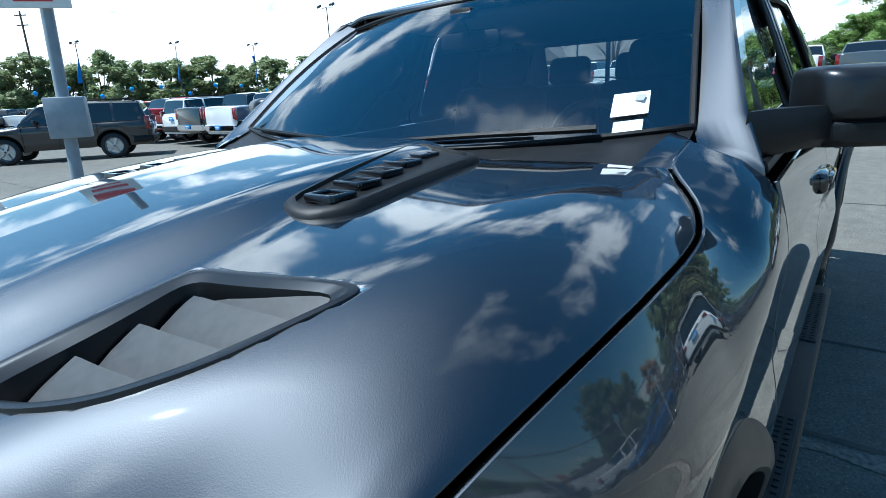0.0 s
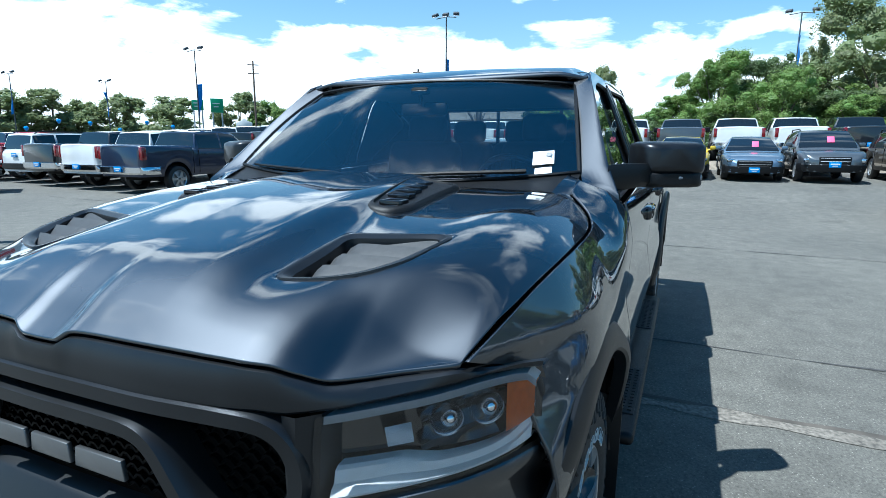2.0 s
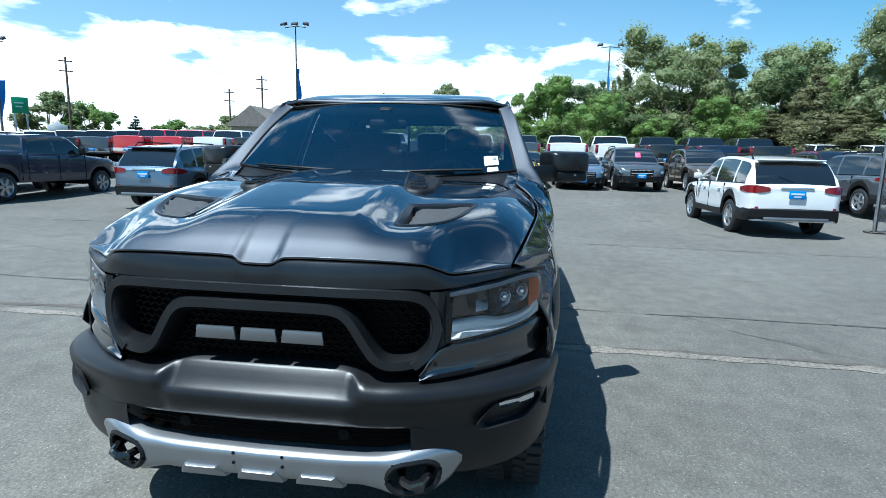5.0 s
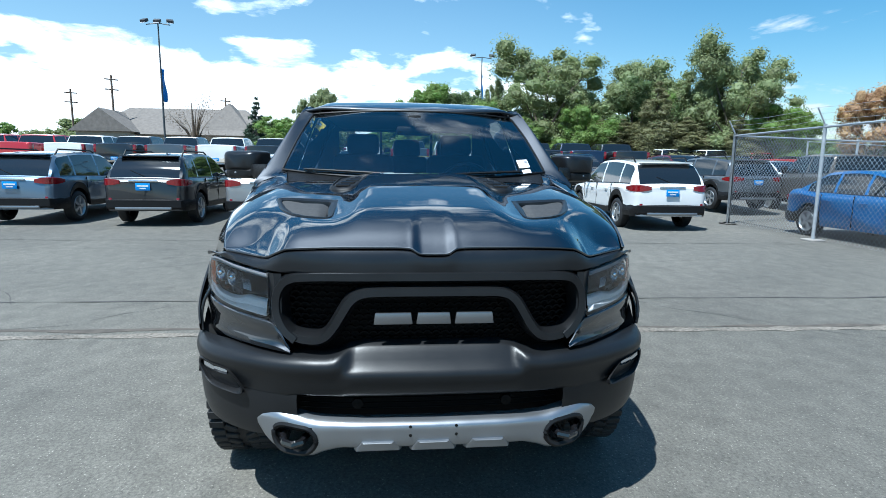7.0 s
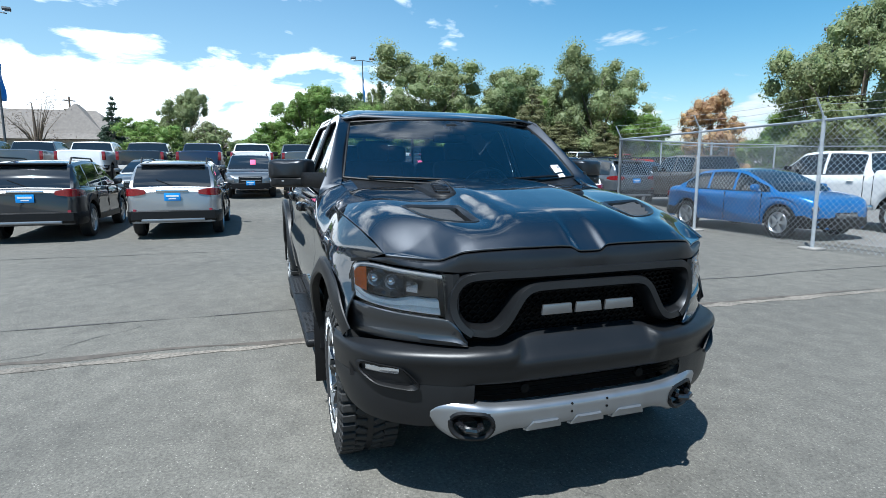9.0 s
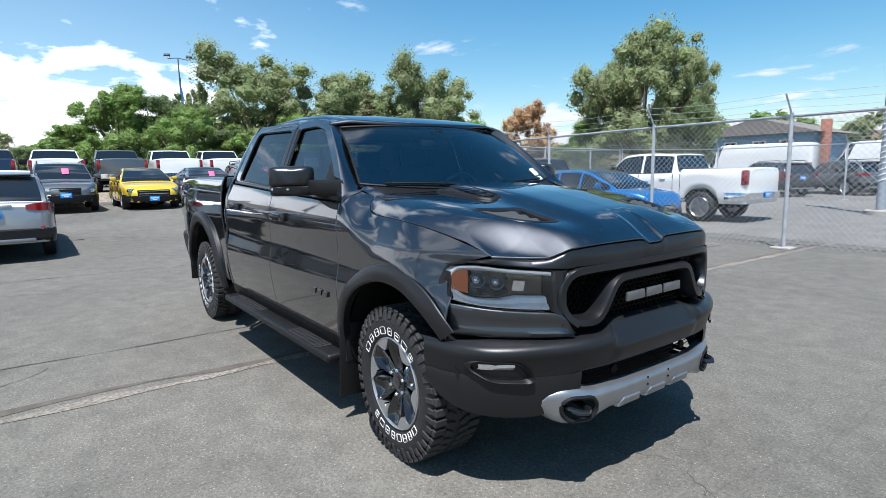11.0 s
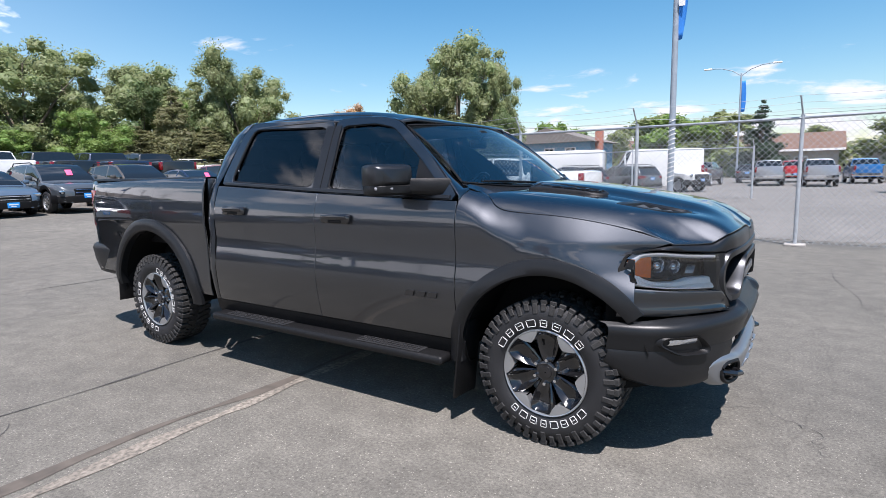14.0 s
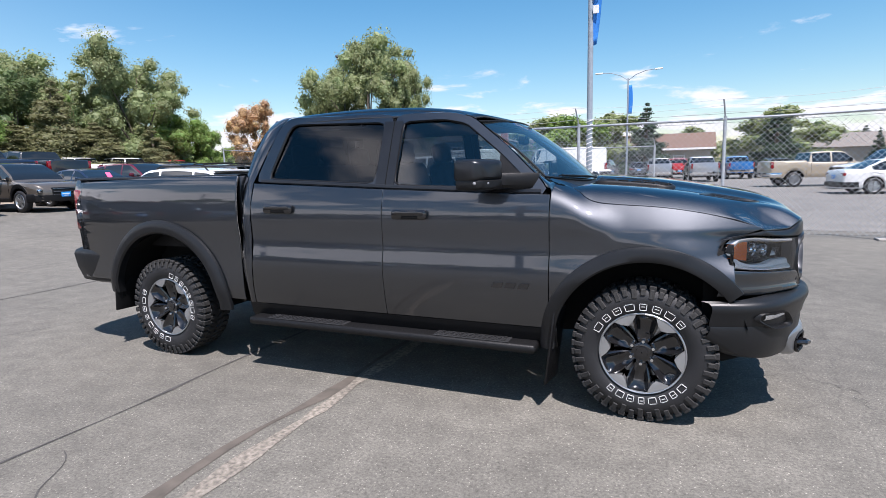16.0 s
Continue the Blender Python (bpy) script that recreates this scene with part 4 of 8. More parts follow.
def build_mirror(truck, sy):
    place = Matrix.Translation((-0.925, sy * 1.085, 1.432)) @ Matrix.Rotation(radians(sy * 27), 4, "Z")

    def slab(y0, y1, z0, z1, x0, x1, ex=0.30, n=28):
        """Rounded housing, front face towards +x, in the mirror's own frame."""
        rows = []
        for x, s in ((x1, 0.55), (x1 - 0.012, 0.80), (x1 - 0.035, 0.94), (lerp(x1, x0, 0.5), 1.0), (x0 + 0.02, 1.0), (x0 + 0.004, 0.985), (x0, 0.96)):
            ring = []
            for k in range(n):
                t = 2 * math.pi * k / n
                cy, cz = math.cos(t), math.sin(t)
                ring.append(place @ Vector((x, sy * ((y0 + y1) / 2 + (y1 - y0) / 2 * s * math.copysign(abs(cy) ** ex, cy)), (z0 + z1) / 2 + (z1 - z0) / 2 * s * math.copysign(abs(cz) ** ex, cz))))
            rows.append(ring)
        bm = bmesh.new()
        vs = add_grid(bm, rows, close_v=True)
        bm.faces.new(vs[0])
        bm.faces.new(vs[-1])
        return bm
    arm = bmesh.new()
    rows = []
    for p, h, d in (((-0.66, 0.895, 1.385), 0.050, 0.050), ((-0.72, 0.935, 1.388), 0.050, 0.055), ((-0.80, 0.985, 1.392), 0.046, 0.065), ((-0.88, 1.03, 1.394), 0.044, 0.070)):
        rows.append([Vector((p[0] + d * cx, sy * p[1], p[2] + h * cz)) for cx, cz in ((1, -0.6), (1, 0.5), (0.7, 0.95), (-0.7, 0.95), (-1, 0.5), (-1, -0.6), (-0.6, -1.0), (0.6, -1.0))])
    vs = add_grid(arm, rows, close_v=True)
    arm.faces.new(vs[0])
    arm.faces.new(vs[-1])
    m = part("mirror", arm, PLASTIC, truck, "black side mirror")
    part("mirror_head", slab(-0.132, 0.132, -0.045, 0.088, -0.085, 0.088), SATIN, m, "satin black mirror housing")
    part("mirror_base", slab(-0.150, 0.127, -0.092, -0.020, -0.080, 0.083), PLASTIC, m, "black lower mirror housing")
    gl = box_bm((0, 0, 0), (0.006, 0.200, 0.135), 0.002)
    bmesh.ops.transform(gl, matrix=place @ Matrix.Translation((-0.0885, sy * 0.005, -0.002)), verts=gl.verts)
    part("mirror_glass", gl, CHROME, m, "mirror glass")
    ts = box_bm((0, 0, 0), (0.026, 0.110, 0.022), 0.009)
    bmesh.ops.transform(ts, matrix=place @ Matrix.Translation((0.064, sy * 0.058, -0.050)) @ Matrix.Rotation(radians(sy * 10), 4, "Z"), verts=ts.verts)
    part("turn_signal", ts, SMOKED, m, "clear turn signal lens")
    sail = grid_bm([[(lerp(-0.875, lerp(-0.655, -0.868, f), u), sy * (glass_y(0, lerp(1.345, 1.560, f)) - 0.004), lerp(1.345, 1.560, f)) for f in linspace(0, 1, 6)] for u in linspace(0, 1, 4)])
    part("mirror_sail", sail, PLASTIC, m, "black triangle in the window corner")


def build_hood(truck):
    nu, nv = 150, 210
    rows = []
    for u in [0.0, 0.003] + [k / (nu - 1) for k in range(1, nu - 1)] + [0.997, 1.0]:
        row = []
        for v in [-1.0, -0.997] + [2 * j / (nv - 1) - 1 for j in range(1, nv - 1)] + [0.997, 1.0]:
            ylim = 0.80
            for _ in range(4):
                ylim = hood_edge_y(lerp(hood_front(ylim), hood_rear(ylim), u)) - 0.0050
            y = v * ylim
            x = lerp(hood_front(abs(y)), hood_rear(abs(y)), u)
            row.append((x, y, hood_z(x, y)))
        rows.append(row)
    bm = grid_bm(rows)
    grown = [(x + (0.004 if x > 0.4 else -0.004), y + (0.004 if y > 0.5 else -0.004)) for x, y in VENT]
    kill = [f for f in bm.faces if inside((f.calc_center_median().x, abs(f.calc_center_median().y)), grown)]
    bmesh.ops.delete(bm, geom=kill, context="FACES")
    hood = part("hood", bm, PAINT, truck, "graphite metallic hood with raised middle", smooth=60)
    solidify(hood, 0.012, -1.0)
    for sy in (-1, 1):
        pts = densify([(x, y, 0) for x, y in round_outline(VENT, 0.035)], 0.02)
        fr = bmesh.new()
        path = [Vector((p[0], sy * p[1], hood_z(p[0], p[1]))) for p in pts]
        c = Vector((0.42, sy * 0.51, 0))
        rr = []
        for p in path:
            d = (p - c)
            d.z = 0
            d.normalize()
            rr.append([p + d * 0.013 + Vector((0, 0, -0.004)), p + d * 0.012 + Vector((0, 0, 0.002)), p + d * 0.001 + Vector((0, 0, 0.003)), p - d * 0.004 + Vector((0, 0, 0.001)), p - d * 0.020 + Vector((0, 0, -0.006)), p - d * 0.023 + Vector((0, 0, -0.045))])
        add_grid(fr, rr, close_u=True)
        vent = part("hood_vent", fr, SATIN, hood, "black hood vent frame")
        bk = bmesh.new()
        bk.faces.new([bk.verts.new(p + Vector((0, 0, -0.042))) for p in path])
        part("vent_floor", bk, DEEP, vent, smooth=0)
        vent_side = curve([(0.248, 0.648), (0.425, 0.594), (0.508, 0.542), (0.552, 0.480), (0.578, 0.406)])
        # blades that rise to the rear, each over the front of the next
        for k in range(4):
            xa = 0.565 - 0.068 * k
            lv = []
            for f in linspace(0, 1, 9):
                row = []
                for g, dz in ((0.0, -0.044), (0.20, -0.033), (0.50, -0.019), (0.80, -0.009), (0.98, -0.004), (1.0, -0.007), (1.0, -0.044)):
                    x = xa - 0.074 * g - 0.020 * f - 0.010 * (1 - f) ** 3
                    ya = lerp(0.424, max(0.434, vent_side(x)), f)
                    row.append((x, sy * ya, hood_z(x, ya) + dz - 0.016 * max(0.0, 1 - f / 0.2) ** 2))
                lv.append(row)
            part("louver", grid_bm(lv), LOUVER, vent)
        # badge block on the shoulder of the raised middle
        base = [(0.125, 0.325), (0.130, 0.405), (0.065, 0.455), (-0.33, 0.440), (-0.37, 0.40), (-0.35, 0.235)]
        o = [(p[0], p[1]) for p in resample(round_outline(base, 0.030), 60)]
        cx, cy = -0.10, 0.37
        rr = []
        for f, dz in ((1.0, -0.004), (0.98, 0.004), (0.90, 0.012), (0.80, 0.014), (0.78, 0.007)):
            rr.append([(cx + (x - cx) * lerp(1, f, 0.55), sy * (cy + (y - cy) * f), hood_z(x, y) * 0.5 + hood_z(cx + (x - cx) * 0.9, 0.37) * 0.5 + dz) for x, y in o])
        sc = bmesh.new()
        vs = add_grid(sc, rr, close_v=True)
        sc.faces.new(vs[-1])
        badge = part("hood_badge", sc, PLASTIC, hood, "black raised badge block on the hood")
        for k in range(5):
            xa = 0.055 - 0.082 * k
            z = hood_z(xa, 0.37) + 0.013
            fb = bmesh.new()
            for dy in (-0.030, 0.030):
                add_box(fb, (xa, sy * (0.385 - 0.018 * k + dy), z), (0.052, 0.010, 0.014), 0.003)
            for dx in (-0.026, 0.026):
                add_box(fb, (xa + dx, sy * (0.385 - 0.018 * k), z), (0.010, 0.066, 0.014), 0.003)
            part("badge_bar", fb, GLOSS_BLACK, badge, "black badge bars", smooth=0)


def build_cab(truck):
    zc = curve([(-2.76, 1.858), (-2.65, 1.895), (-2.40, 1.918), (-2.0, 1.926), (-1.6, 1.913), (-1.3, 1.882), (-1.1, 1.840), (-0.96, 1.796)])
    rows = []
    for u in linspace(0, 1, 30):
        row = []
        for y in [0.725 * math.sin(radians(a)) for a in linspace(-90, 90, 33)]:
            k = abs(y) / 0.725
            x0, x1 = -0.965 - 0.135 * k * k, -2.755 + 0.07 * k * k
            x = lerp(x0, x1, u)
            row.append((x, y, zc(x) - 0.018 * k ** 2 - (0.018 + 0.044 * smoothstep(-1.06, -1.35, x)) * smoothstep(0.80, 1.0, k)))
        rows.append(row)
    roof = part("roof", grid_bm(rows), PAINT, truck, smooth=60)
    solidify(roof, 0.015, -1)
    for sy in (-1, 1):
        part("roof_ditch", tube_bm([(x, sy * 0.640, zc(x) - 0.045) for x in linspace(-1.12, -2.62, 16)], 0.010, 6), SATIN, roof, "black roof ditch moulding")

    def shield(v, y01):
        yb, yt = 0.795, 0.672
        base = Vector((-0.415 - 0.19 * y01 ** 2, yb * y01, 1.362 + 0.045 * y01 ** 2))
        top = Vector((-0.962 - 0.135 * y01 ** 2, yt * y01, 1.793 - 0.020 * y01 ** 2))
        p = base.lerp(top, v)
        n = Vector((0.6, 0, 0.8))
        return p + n * 0.022 * math.sin(math.pi * v)
    rows = [[shield(v, y) for y in linspace(-1, 1, 25)] for v in linspace(0, 1, 13)]
    ws = part("windscreen", grid_bm(rows), WINDSHIELD, truck, "tinted windscreen", smooth=80)
    ws.visible_shadow = True
    fr = bmesh.new()
    edge = [shield(v, -1) for v in linspace(0, 1, 12)] + [shield(1, y) for y in linspace(-1, 1, 24)] + [shield(v, 1) for v in linspace(1, 0, 12)] + [shield(0, y) for y in linspace(1, -1, 24)]
    add_tube(fr, edge, 0.007, 6, False)
    part("screen_seal", fr, PLASTIC, ws, "black windscreen seal")
    band = grid_bm([[shield(v, y) - Vector((0.004, 0, 0.006)) for y in linspace(-0.98, 0.98, 21)] for v in (0.982, 0.99, 0.998)])
    part("shade_band", band, DEEP, ws, "black frit band")
    for y0, y1, v0, v1 in ((0.80, 0.895, 0.055, 0.165), (0.812, 0.885, -0.02, 0.030)):
        st = grid_bm([[shield(v + 0.01 * (y - y0) * 10 * 0.2, y) + Vector((0.004, 0, 0.005)) for y in linspace(y0, y1, 4)] for v in linspace(v0 + 0.02, v1 + 0.02, 4)])
        pp = part("window_paper", st, PAPER, ws, "white paper slip")
    part("print_bar", box_bm(tuple(shield(0.15, 0.872) + Vector((0.006, 0, 0.008))), (0.002, 0.02, 0.02), 0, pose(0, 0, 0, 0, -50, 0)), INK, ws, "small grey print", smooth=0)
    # cowl and wipers
    rows = []
    for y in linspace(-0.80, 0.80, 21):
        a = abs(y)
        x0 = hood_rear(a) + 0.02
        x1 = -0.415 - 0.19 * (a / 0.795) ** 2
        rows.append([(lerp(x0, x1, f), y, lerp(hood_z(hood_rear(a), y) - 0.022, 1.362 + 0.045 * (a / 0.795) ** 2 - 0.006, f)) for f in (0, 0.4, 0.7, 1.0)])
    part("cowl", grid_bm(rows), PLASTIC, truck, "black cowl panel")
    for sy in (-1, 1):
        rows = []
        for f in linspace(0, 1, 9):
            b = lerp(0.740, 0.800, f)
            h = Vector((hood_rear(b) - 0.006, b, hood_z(hood_rear(b), b) - 0.002))
            q = Vector((lerp(-0.600, -0.545, f), lerp(0.765, 0.820, f), lerp(1.400, 1.374, f)))
            rows.append([(lerp(h.x, q.x, g), sy * (lerp(h.y, q.y, g)), lerp(h.z, q.z, g) + 0.006 * math.sin(math.pi * g)) for g in linspace(0, 1, 6)])
        part("fender_top", grid_bm(rows), PAINT, truck)
    for ya, yb in ((-0.02, -0.66), (0.62, 0.04)):
        w = bmesh.new()
        pts = [shield(0.012 + 0.018 * math.sin(math.pi * f), lerp(ya, yb, f) / 0.795) + Vector((0.020, 0, 0.014)) for f in linspace(0, 1, 9)]
        add_tube(w, pts, [0.010, 0.009, 0.008, 0.007, 0.007, 0.006, 0.006, 0.005, 0.004], 6)
        add_tube(w, [p + Vector((-0.018, 0, -0.004)) for p in pts[2:]], 0.005, 5)
        part("wiper", w, PLASTIC, truck, "black wiper arm and blade")
    # back of the cab with its window
    def back_y(z):
        return curve([(0.9, 0.94), (1.38, 0.90), (1.47, 0.862), (1.62, 0.80), (1.77, 0.722), (1.86, 0.64)])(z)
    def back_x(z):
        return curve([(0.9, -2.855), (1.40, -2.862), (1.62, -2.838), (1.77, -2.790), (1.87, -2.74)])(z)
    wb = bmesh.new()
    for z0, z1 in ((0.8, 1.44), (1.76, 1.868)):
        add_grid(wb, [[(back_x(z), y * back_y(z), z) for z in linspace(z0, z1, 5)] for y in linspace(-1, 1, 9)])
    for s in (-1, 1):
        add_grid(wb, [[(back_x(z), s * lerp(0.66, back_y(z), f), z) for z in linspace(1.44, 1.76, 5)] for f in (0, 0.5, 1)])
    part("cab_back", wb, PAINT, truck)
    part("back_window", grid_bm([[(back_x(z) + 0.01, y, z) for z in linspace(1.44, 1.76, 4)] for y in linspace(-0.66, 0.66, 5)]), SIDE_GLASS, truck, "tinted sliding back window")
    for y in (-0.25, 0.25):
        part("window_bar", box_bm((back_x(1.6), y, 1.60), (0.02, 0.025, 0.33), 0.004), PLASTIC, truck)
    part("stop_lamp", box_bm((-2.772, 0, 1.835), (0.03, 0.34, 0.03), 0.008), RED_LENS, truck, "red high stop lamp")


def build_interior(truck):
    part("cabin_floor", box_bm((-1.75, 0, 0.60), (2.1, 1.76, 0.10), 0.02), DEEP, truck)
    part("headliner", box_bm((-1.85, 0, 1.775), (1.45, 1.22, 0.02), 0.008), mat("pale_headliner", (0.16, 0.16, 0.16), 0.9, vary=0.05), truck, "grey headliner")
    d = []
    for y in linspace(-0.84, 0.84, 15):
        hood_bump = 0.035 * math.exp(-((y - 0.40) / 0.18) ** 2)
        d.append([(-0.48, y, 1.335), (-0.62, y, 1.345 + hood_bump * 0.4), (-0.82, y, 1.335 + hood_bump), (-0.98, y, 1.30 + hood_bump), (-1.03, y, 1.22), (-1.01, y, 1.05), (-0.95, y, 0.85), (-0.9, y, 0.62)])
    part("dashboard", grid_bm(d), DASH, truck, "dark grey dashboard")
    part("screen", box_bm((-1.045, 0.0, 1.13), (0.02, 0.24, 0.32), 0.008), GLOSS_BLACK, truck, "black centre screen")
    w = bmesh.new()
    m = Matrix.Translation((-1.20, 0.375, 1.285)) @ Matrix.Rotation(radians(-62), 4, "Y")
    ring = [m @ Vector((0.185 * math.cos(a), 0.185 * math.sin(a), 0)) for a in [2 * math.pi * k / 32 for k in range(33)]]
    add_tube(w, ring, 0.017, 8, False)
    for a in (0.1, math.pi - 0.1, -math.pi / 2):
        add_tube(w, [m @ Vector((0.05 * math.cos(a), 0.05 * math.sin(a), -0.01)), m @ Vector((0.18 * math.cos(a), 0.18 * math.sin(a), 0))], 0.015, 6)
    add_tube(w, [m @ Vector((0, 0, 0.02)), m @ Vector((0, 0, -0.2))], 0.06, 12)
    part("steering_wheel", w, SATIN, truck, "black steering wheel")
    for x, ys, hw in ((-1.55, (-0.375, 0.375), 0.25), (-2.42, (-0.42, 0.0, 0.42), 0.215)):
        for y in ys:
            s = bmesh.new()
            add_box(s, (x + 0.16, y, 0.86), (0.52, hw * 2, 0.20), 0.06, seg=3)
            add_box(s, (x - 0.14, y, 1.20), (0.15, hw * 1.92, 0.66), 0.06, pose(0, 0, 0, 0, -14, 0), seg=3)
            seat = part("seat", s, SEAT, truck, "dark cloth seat")
            h = bmesh.new()
            add_box(h, (x - 0.24, y, 1.60), (0.10, 0.26, 0.17), 0.045, pose(0, 0, 0, 0, -10, 0), seg=3)
            add_tube(h, [(x - 0.22, y - 0.06, 1.45), (x - 0.235, y - 0.06, 1.56)], 0.008, 6)
            add_tube(h, [(x - 0.22, y + 0.06, 1.45), (x - 0.235, y + 0.06, 1.56)], 0.008, 6)
            part("headrest", h, SEAT, seat)
    part("console", box_bm((-1.45, 0, 0.90), (0.9, 0.26, 0.34), 0.05), DASH, truck)
    r = bmesh.new()
    add_box(r, (-0.95, 0, 1.665), (0.030, 0.24, 0.062), 0.02)
    add_tube(r, [(-0.90, 0, 1.735), (-0.94, 0, 1.68)], 0.010, 6)
    add_box(r, (-0.915, 0, 1.745), (0.05, 0.09, 0.035), 0.015)
    part("rear_view_mirror", r, PLASTIC, truck)


def build_bed(truck):
    b = bmesh.new()
    add_grid(b, [[(x, y, z) for y, z in ((-0.80, 1.40), (-0.80, 0.88), (0.80, 0.88), (0.80, 1.40))] for x in (-4.62, -2.91)])
    add_grid(b, [[(-2.91, y, z) for z in (0.88, 1.45)] for y in (-0.80, 0.80)])
    part("bed_liner", b, PLASTIC, truck, "black bed liner")
    part("front_bulkhead", box_bm((-2.895, 0, 1.15), (0.03, 1.86, 0.62), 0.01), PAINT, truck)
    tg = bmesh.new()
    add_box(tg, (-4.712, 0, 1.115), (0.075, 1.72, 0.66), 0.025)
    tail = part("tailgate", tg, PAINT, truck)
    part("tailgate_handle", box_bm((-4.753, 0, 1.34), (0.02, 0.24, 0.06), 0.01), GLOSS_BLACK, tail)
    rb = bmesh.new()
    pts = [(-4.42, 0.955), (-4.70, 0.968), (-4.86, 0.935), (-4.93, 0.80), (-4.95, 0.4), (-4.95, 0.0)]
    pts = pts + [(p[0], -p[1]) for p in reversed(pts[:-1])]
    add_grid(rb, [[(p[0] + 0.14, p[1] * 0.95, 0.55) for p in pts], [(p[0] + 0.07, p[1] * 0.985, 0.57) for p in pts], [(p[0] + 0.02, p[1], 0.68) for p in pts], [(p[0], p[1] * 1.01, 0.80) for p in pts], [(p[0] + 0.015, p[1], 0.835) for p in pts], [(p[0] + 0.05, p[1] * 0.985, 0.852) for p in pts], [(p[0] + 0.16, p[1] * 0.95, 0.852) for p in pts]])
    part("rear_bumper", rb, BUMPER_BLACK, truck, "dark satin rear bumper")
    u = bmesh.new()
    add_box(u, (-2.05, 0, 0.55), (5.0, 1.10, 0.16), 0.03)
    for y in (-0.42, 0.42):
        add_box(u, (-2.0, y, 0.47), (5.2, 0.09, 0.15), 0.02)
    add_tube(u, [(WB, -0.75, 0.42), (WB, 0.75, 0.42)], 0.06, 10)
    add_tube(u, [(0, -0.75, 0.40), (0, 0.75, 0.40)], 0.05, 10)
    add_box(u, (0.05, 0, 0.72), (1.1, 1.10, 0.60), 0.04)
    add_box(u, (-3.7, 0, 0.72), (1.5, 1.14, 0.28), 0.04)
    part("underbody", u, DEEP, truck, "dark frame and running gear")


def soften(path, times=2):
    """Cuts the corners of an open path, so that it bends smoothly."""
    for _ in range(times):
        q = [path[0]]
        for a, b in zip(path, path[1:]):
            q += [(lerp(a[0], b[0], 0.25), lerp(a[1], b[1], 0.25)), (lerp(a[0], b[0], 0.75), lerp(a[1], b[1], 0.75))]
        path = q + [path[-1]]
    return path


def build_front(truck):
    ys = lambda a, b, n: linspace(a, b, n)
    # header panel under the hood lip
    hl_top = curve([(0.0, 1.052), (0.50, 1.052), (0.56, 1.046), (0.60, 1.048), (0.75, 1.064), (0.88, 1.078), (0.93, 1.066)])
    rows = []
    for y in ys(-0.92, 0.92, 131):
        b = abs(y)
        if b < 0.80:
            tx, tz = hood_front(b) + 0.004, hood_z(hood_front(b), b) - 0.011
        else:
            f = (b - 0.80) / 0.12
            tx, tz = lerp(hood_front(0.80) + 0.004, 0.405, f), lerp(hood_z(hood_front(0.80), 0.80) - 0.011, 1.062, f)
        bx, bz = nose(b), hl_top(b)
        rows.append([(bx - 0.03, y, bz), (bx - 0.002, y, bz), (bx + 0.004, y, bz + 0.006), (lerp(bx, tx, 0.25) + 0.006, y, lerp(bz, tz, 0.40)), (lerp(bx, tx, 0.6) + 0.005, y, lerp(bz, tz, 0.78)), (tx, y, tz - 0.002), (tx - 0.006, y, tz), (tx - 0.05, y, tz - 0.006)])
    hp = grid_bm(rows)
    part("grille_header", hp, SATIN, truck, "satin dark header panel above the grille")
    # black backing behind everything
    bk = grid_bm([[(nose(min(0.93, abs(y))) - 0.16, y, z) for z in (0.36, 0.7, 1.09)] for y in ys(-0.90, 0.90, 40)])
    part("front_backing", bk, DEEP, truck)
    # mesh
    g = bmesh.new()
    for r in range(13):
        z = 0.785 + 0.0215 * r
        for c in range(32):
            y = -0.545 + 0.034 * c + (0.017 if r % 2 else 0)
            x = nose(abs(y)) - 0.085
            for (dy0, dz0), (dy1, dz1) in (((-0.017, 0), (-0.006, 0.011)), ((-0.006, 0.011), (0.006, 0.011)), ((0.006, 0.011), (0.017, 0.0))):
                a, b = Vector((x, y + dy0, z + dz0)), Vector((x, y + dy1, z + dz1))
                n = Vector((0, -(b.z - a.z), b.y - a.y)).normalized() * 0.0028
                q = [a - n, a + n, b + n, b - n]
                lo = [g.verts.new(p) for p in q]
                hi = [g.verts.new(p + Vector((0.012, 0, 0))) for p in q]
                g.faces.new(hi)
                for i in range(4):
                    g.faces.new((lo[i], lo[(i + 1) % 4], hi[(i + 1) % 4], hi[i]))
    tagged(part("grille_mesh", g, MESH_BLACK, truck, "black hexagon grille mesh", smooth=0), kind="stuff")
    out = lambda p: (1.0, 0.55 * p[1] * abs(p[1]), 0.05)
    # surround
    half = [(0.0, 1.040), (0.25, 1.040), (0.46, 1.038), (0.525, 1.025), (0.560, 0.985), (0.572, 0.93), (0.565, 0.875), (0.540, 0.830), (0.500, 0.800)]
    path = [(-a, b) for a, b in reversed(half[1:])] + half
    pts = densify([(nose(abs(a)) - 0.028, a, b) for a, b in soften(path)], 0.02, False)
    sr = bmesh.new()
    add_ribbon(sr, pts, out, 0.054, 0.080, 0.36)
    part("grille_surround", sr, SATIN, truck, "satin black grille surround")
    for s in (-1, 1):
        sp = grid_bm([[(nose(y) + o, s * y, z) for y, o in ((lerp(0.552, 0.556, f), 0.0), (lerp(0.580, 0.57, f), 0.012), (lerp(0.612, 0.60, f), 0.0), (lerp(0.618, 0.61, f), -0.05))] for f, z in ((0, 1.045), (0.3, 0.98), (0.55, 0.92), (0.8, 0.86), (1.0, 0.80))])
        part("grille_cheek", sp, SATIN, truck)
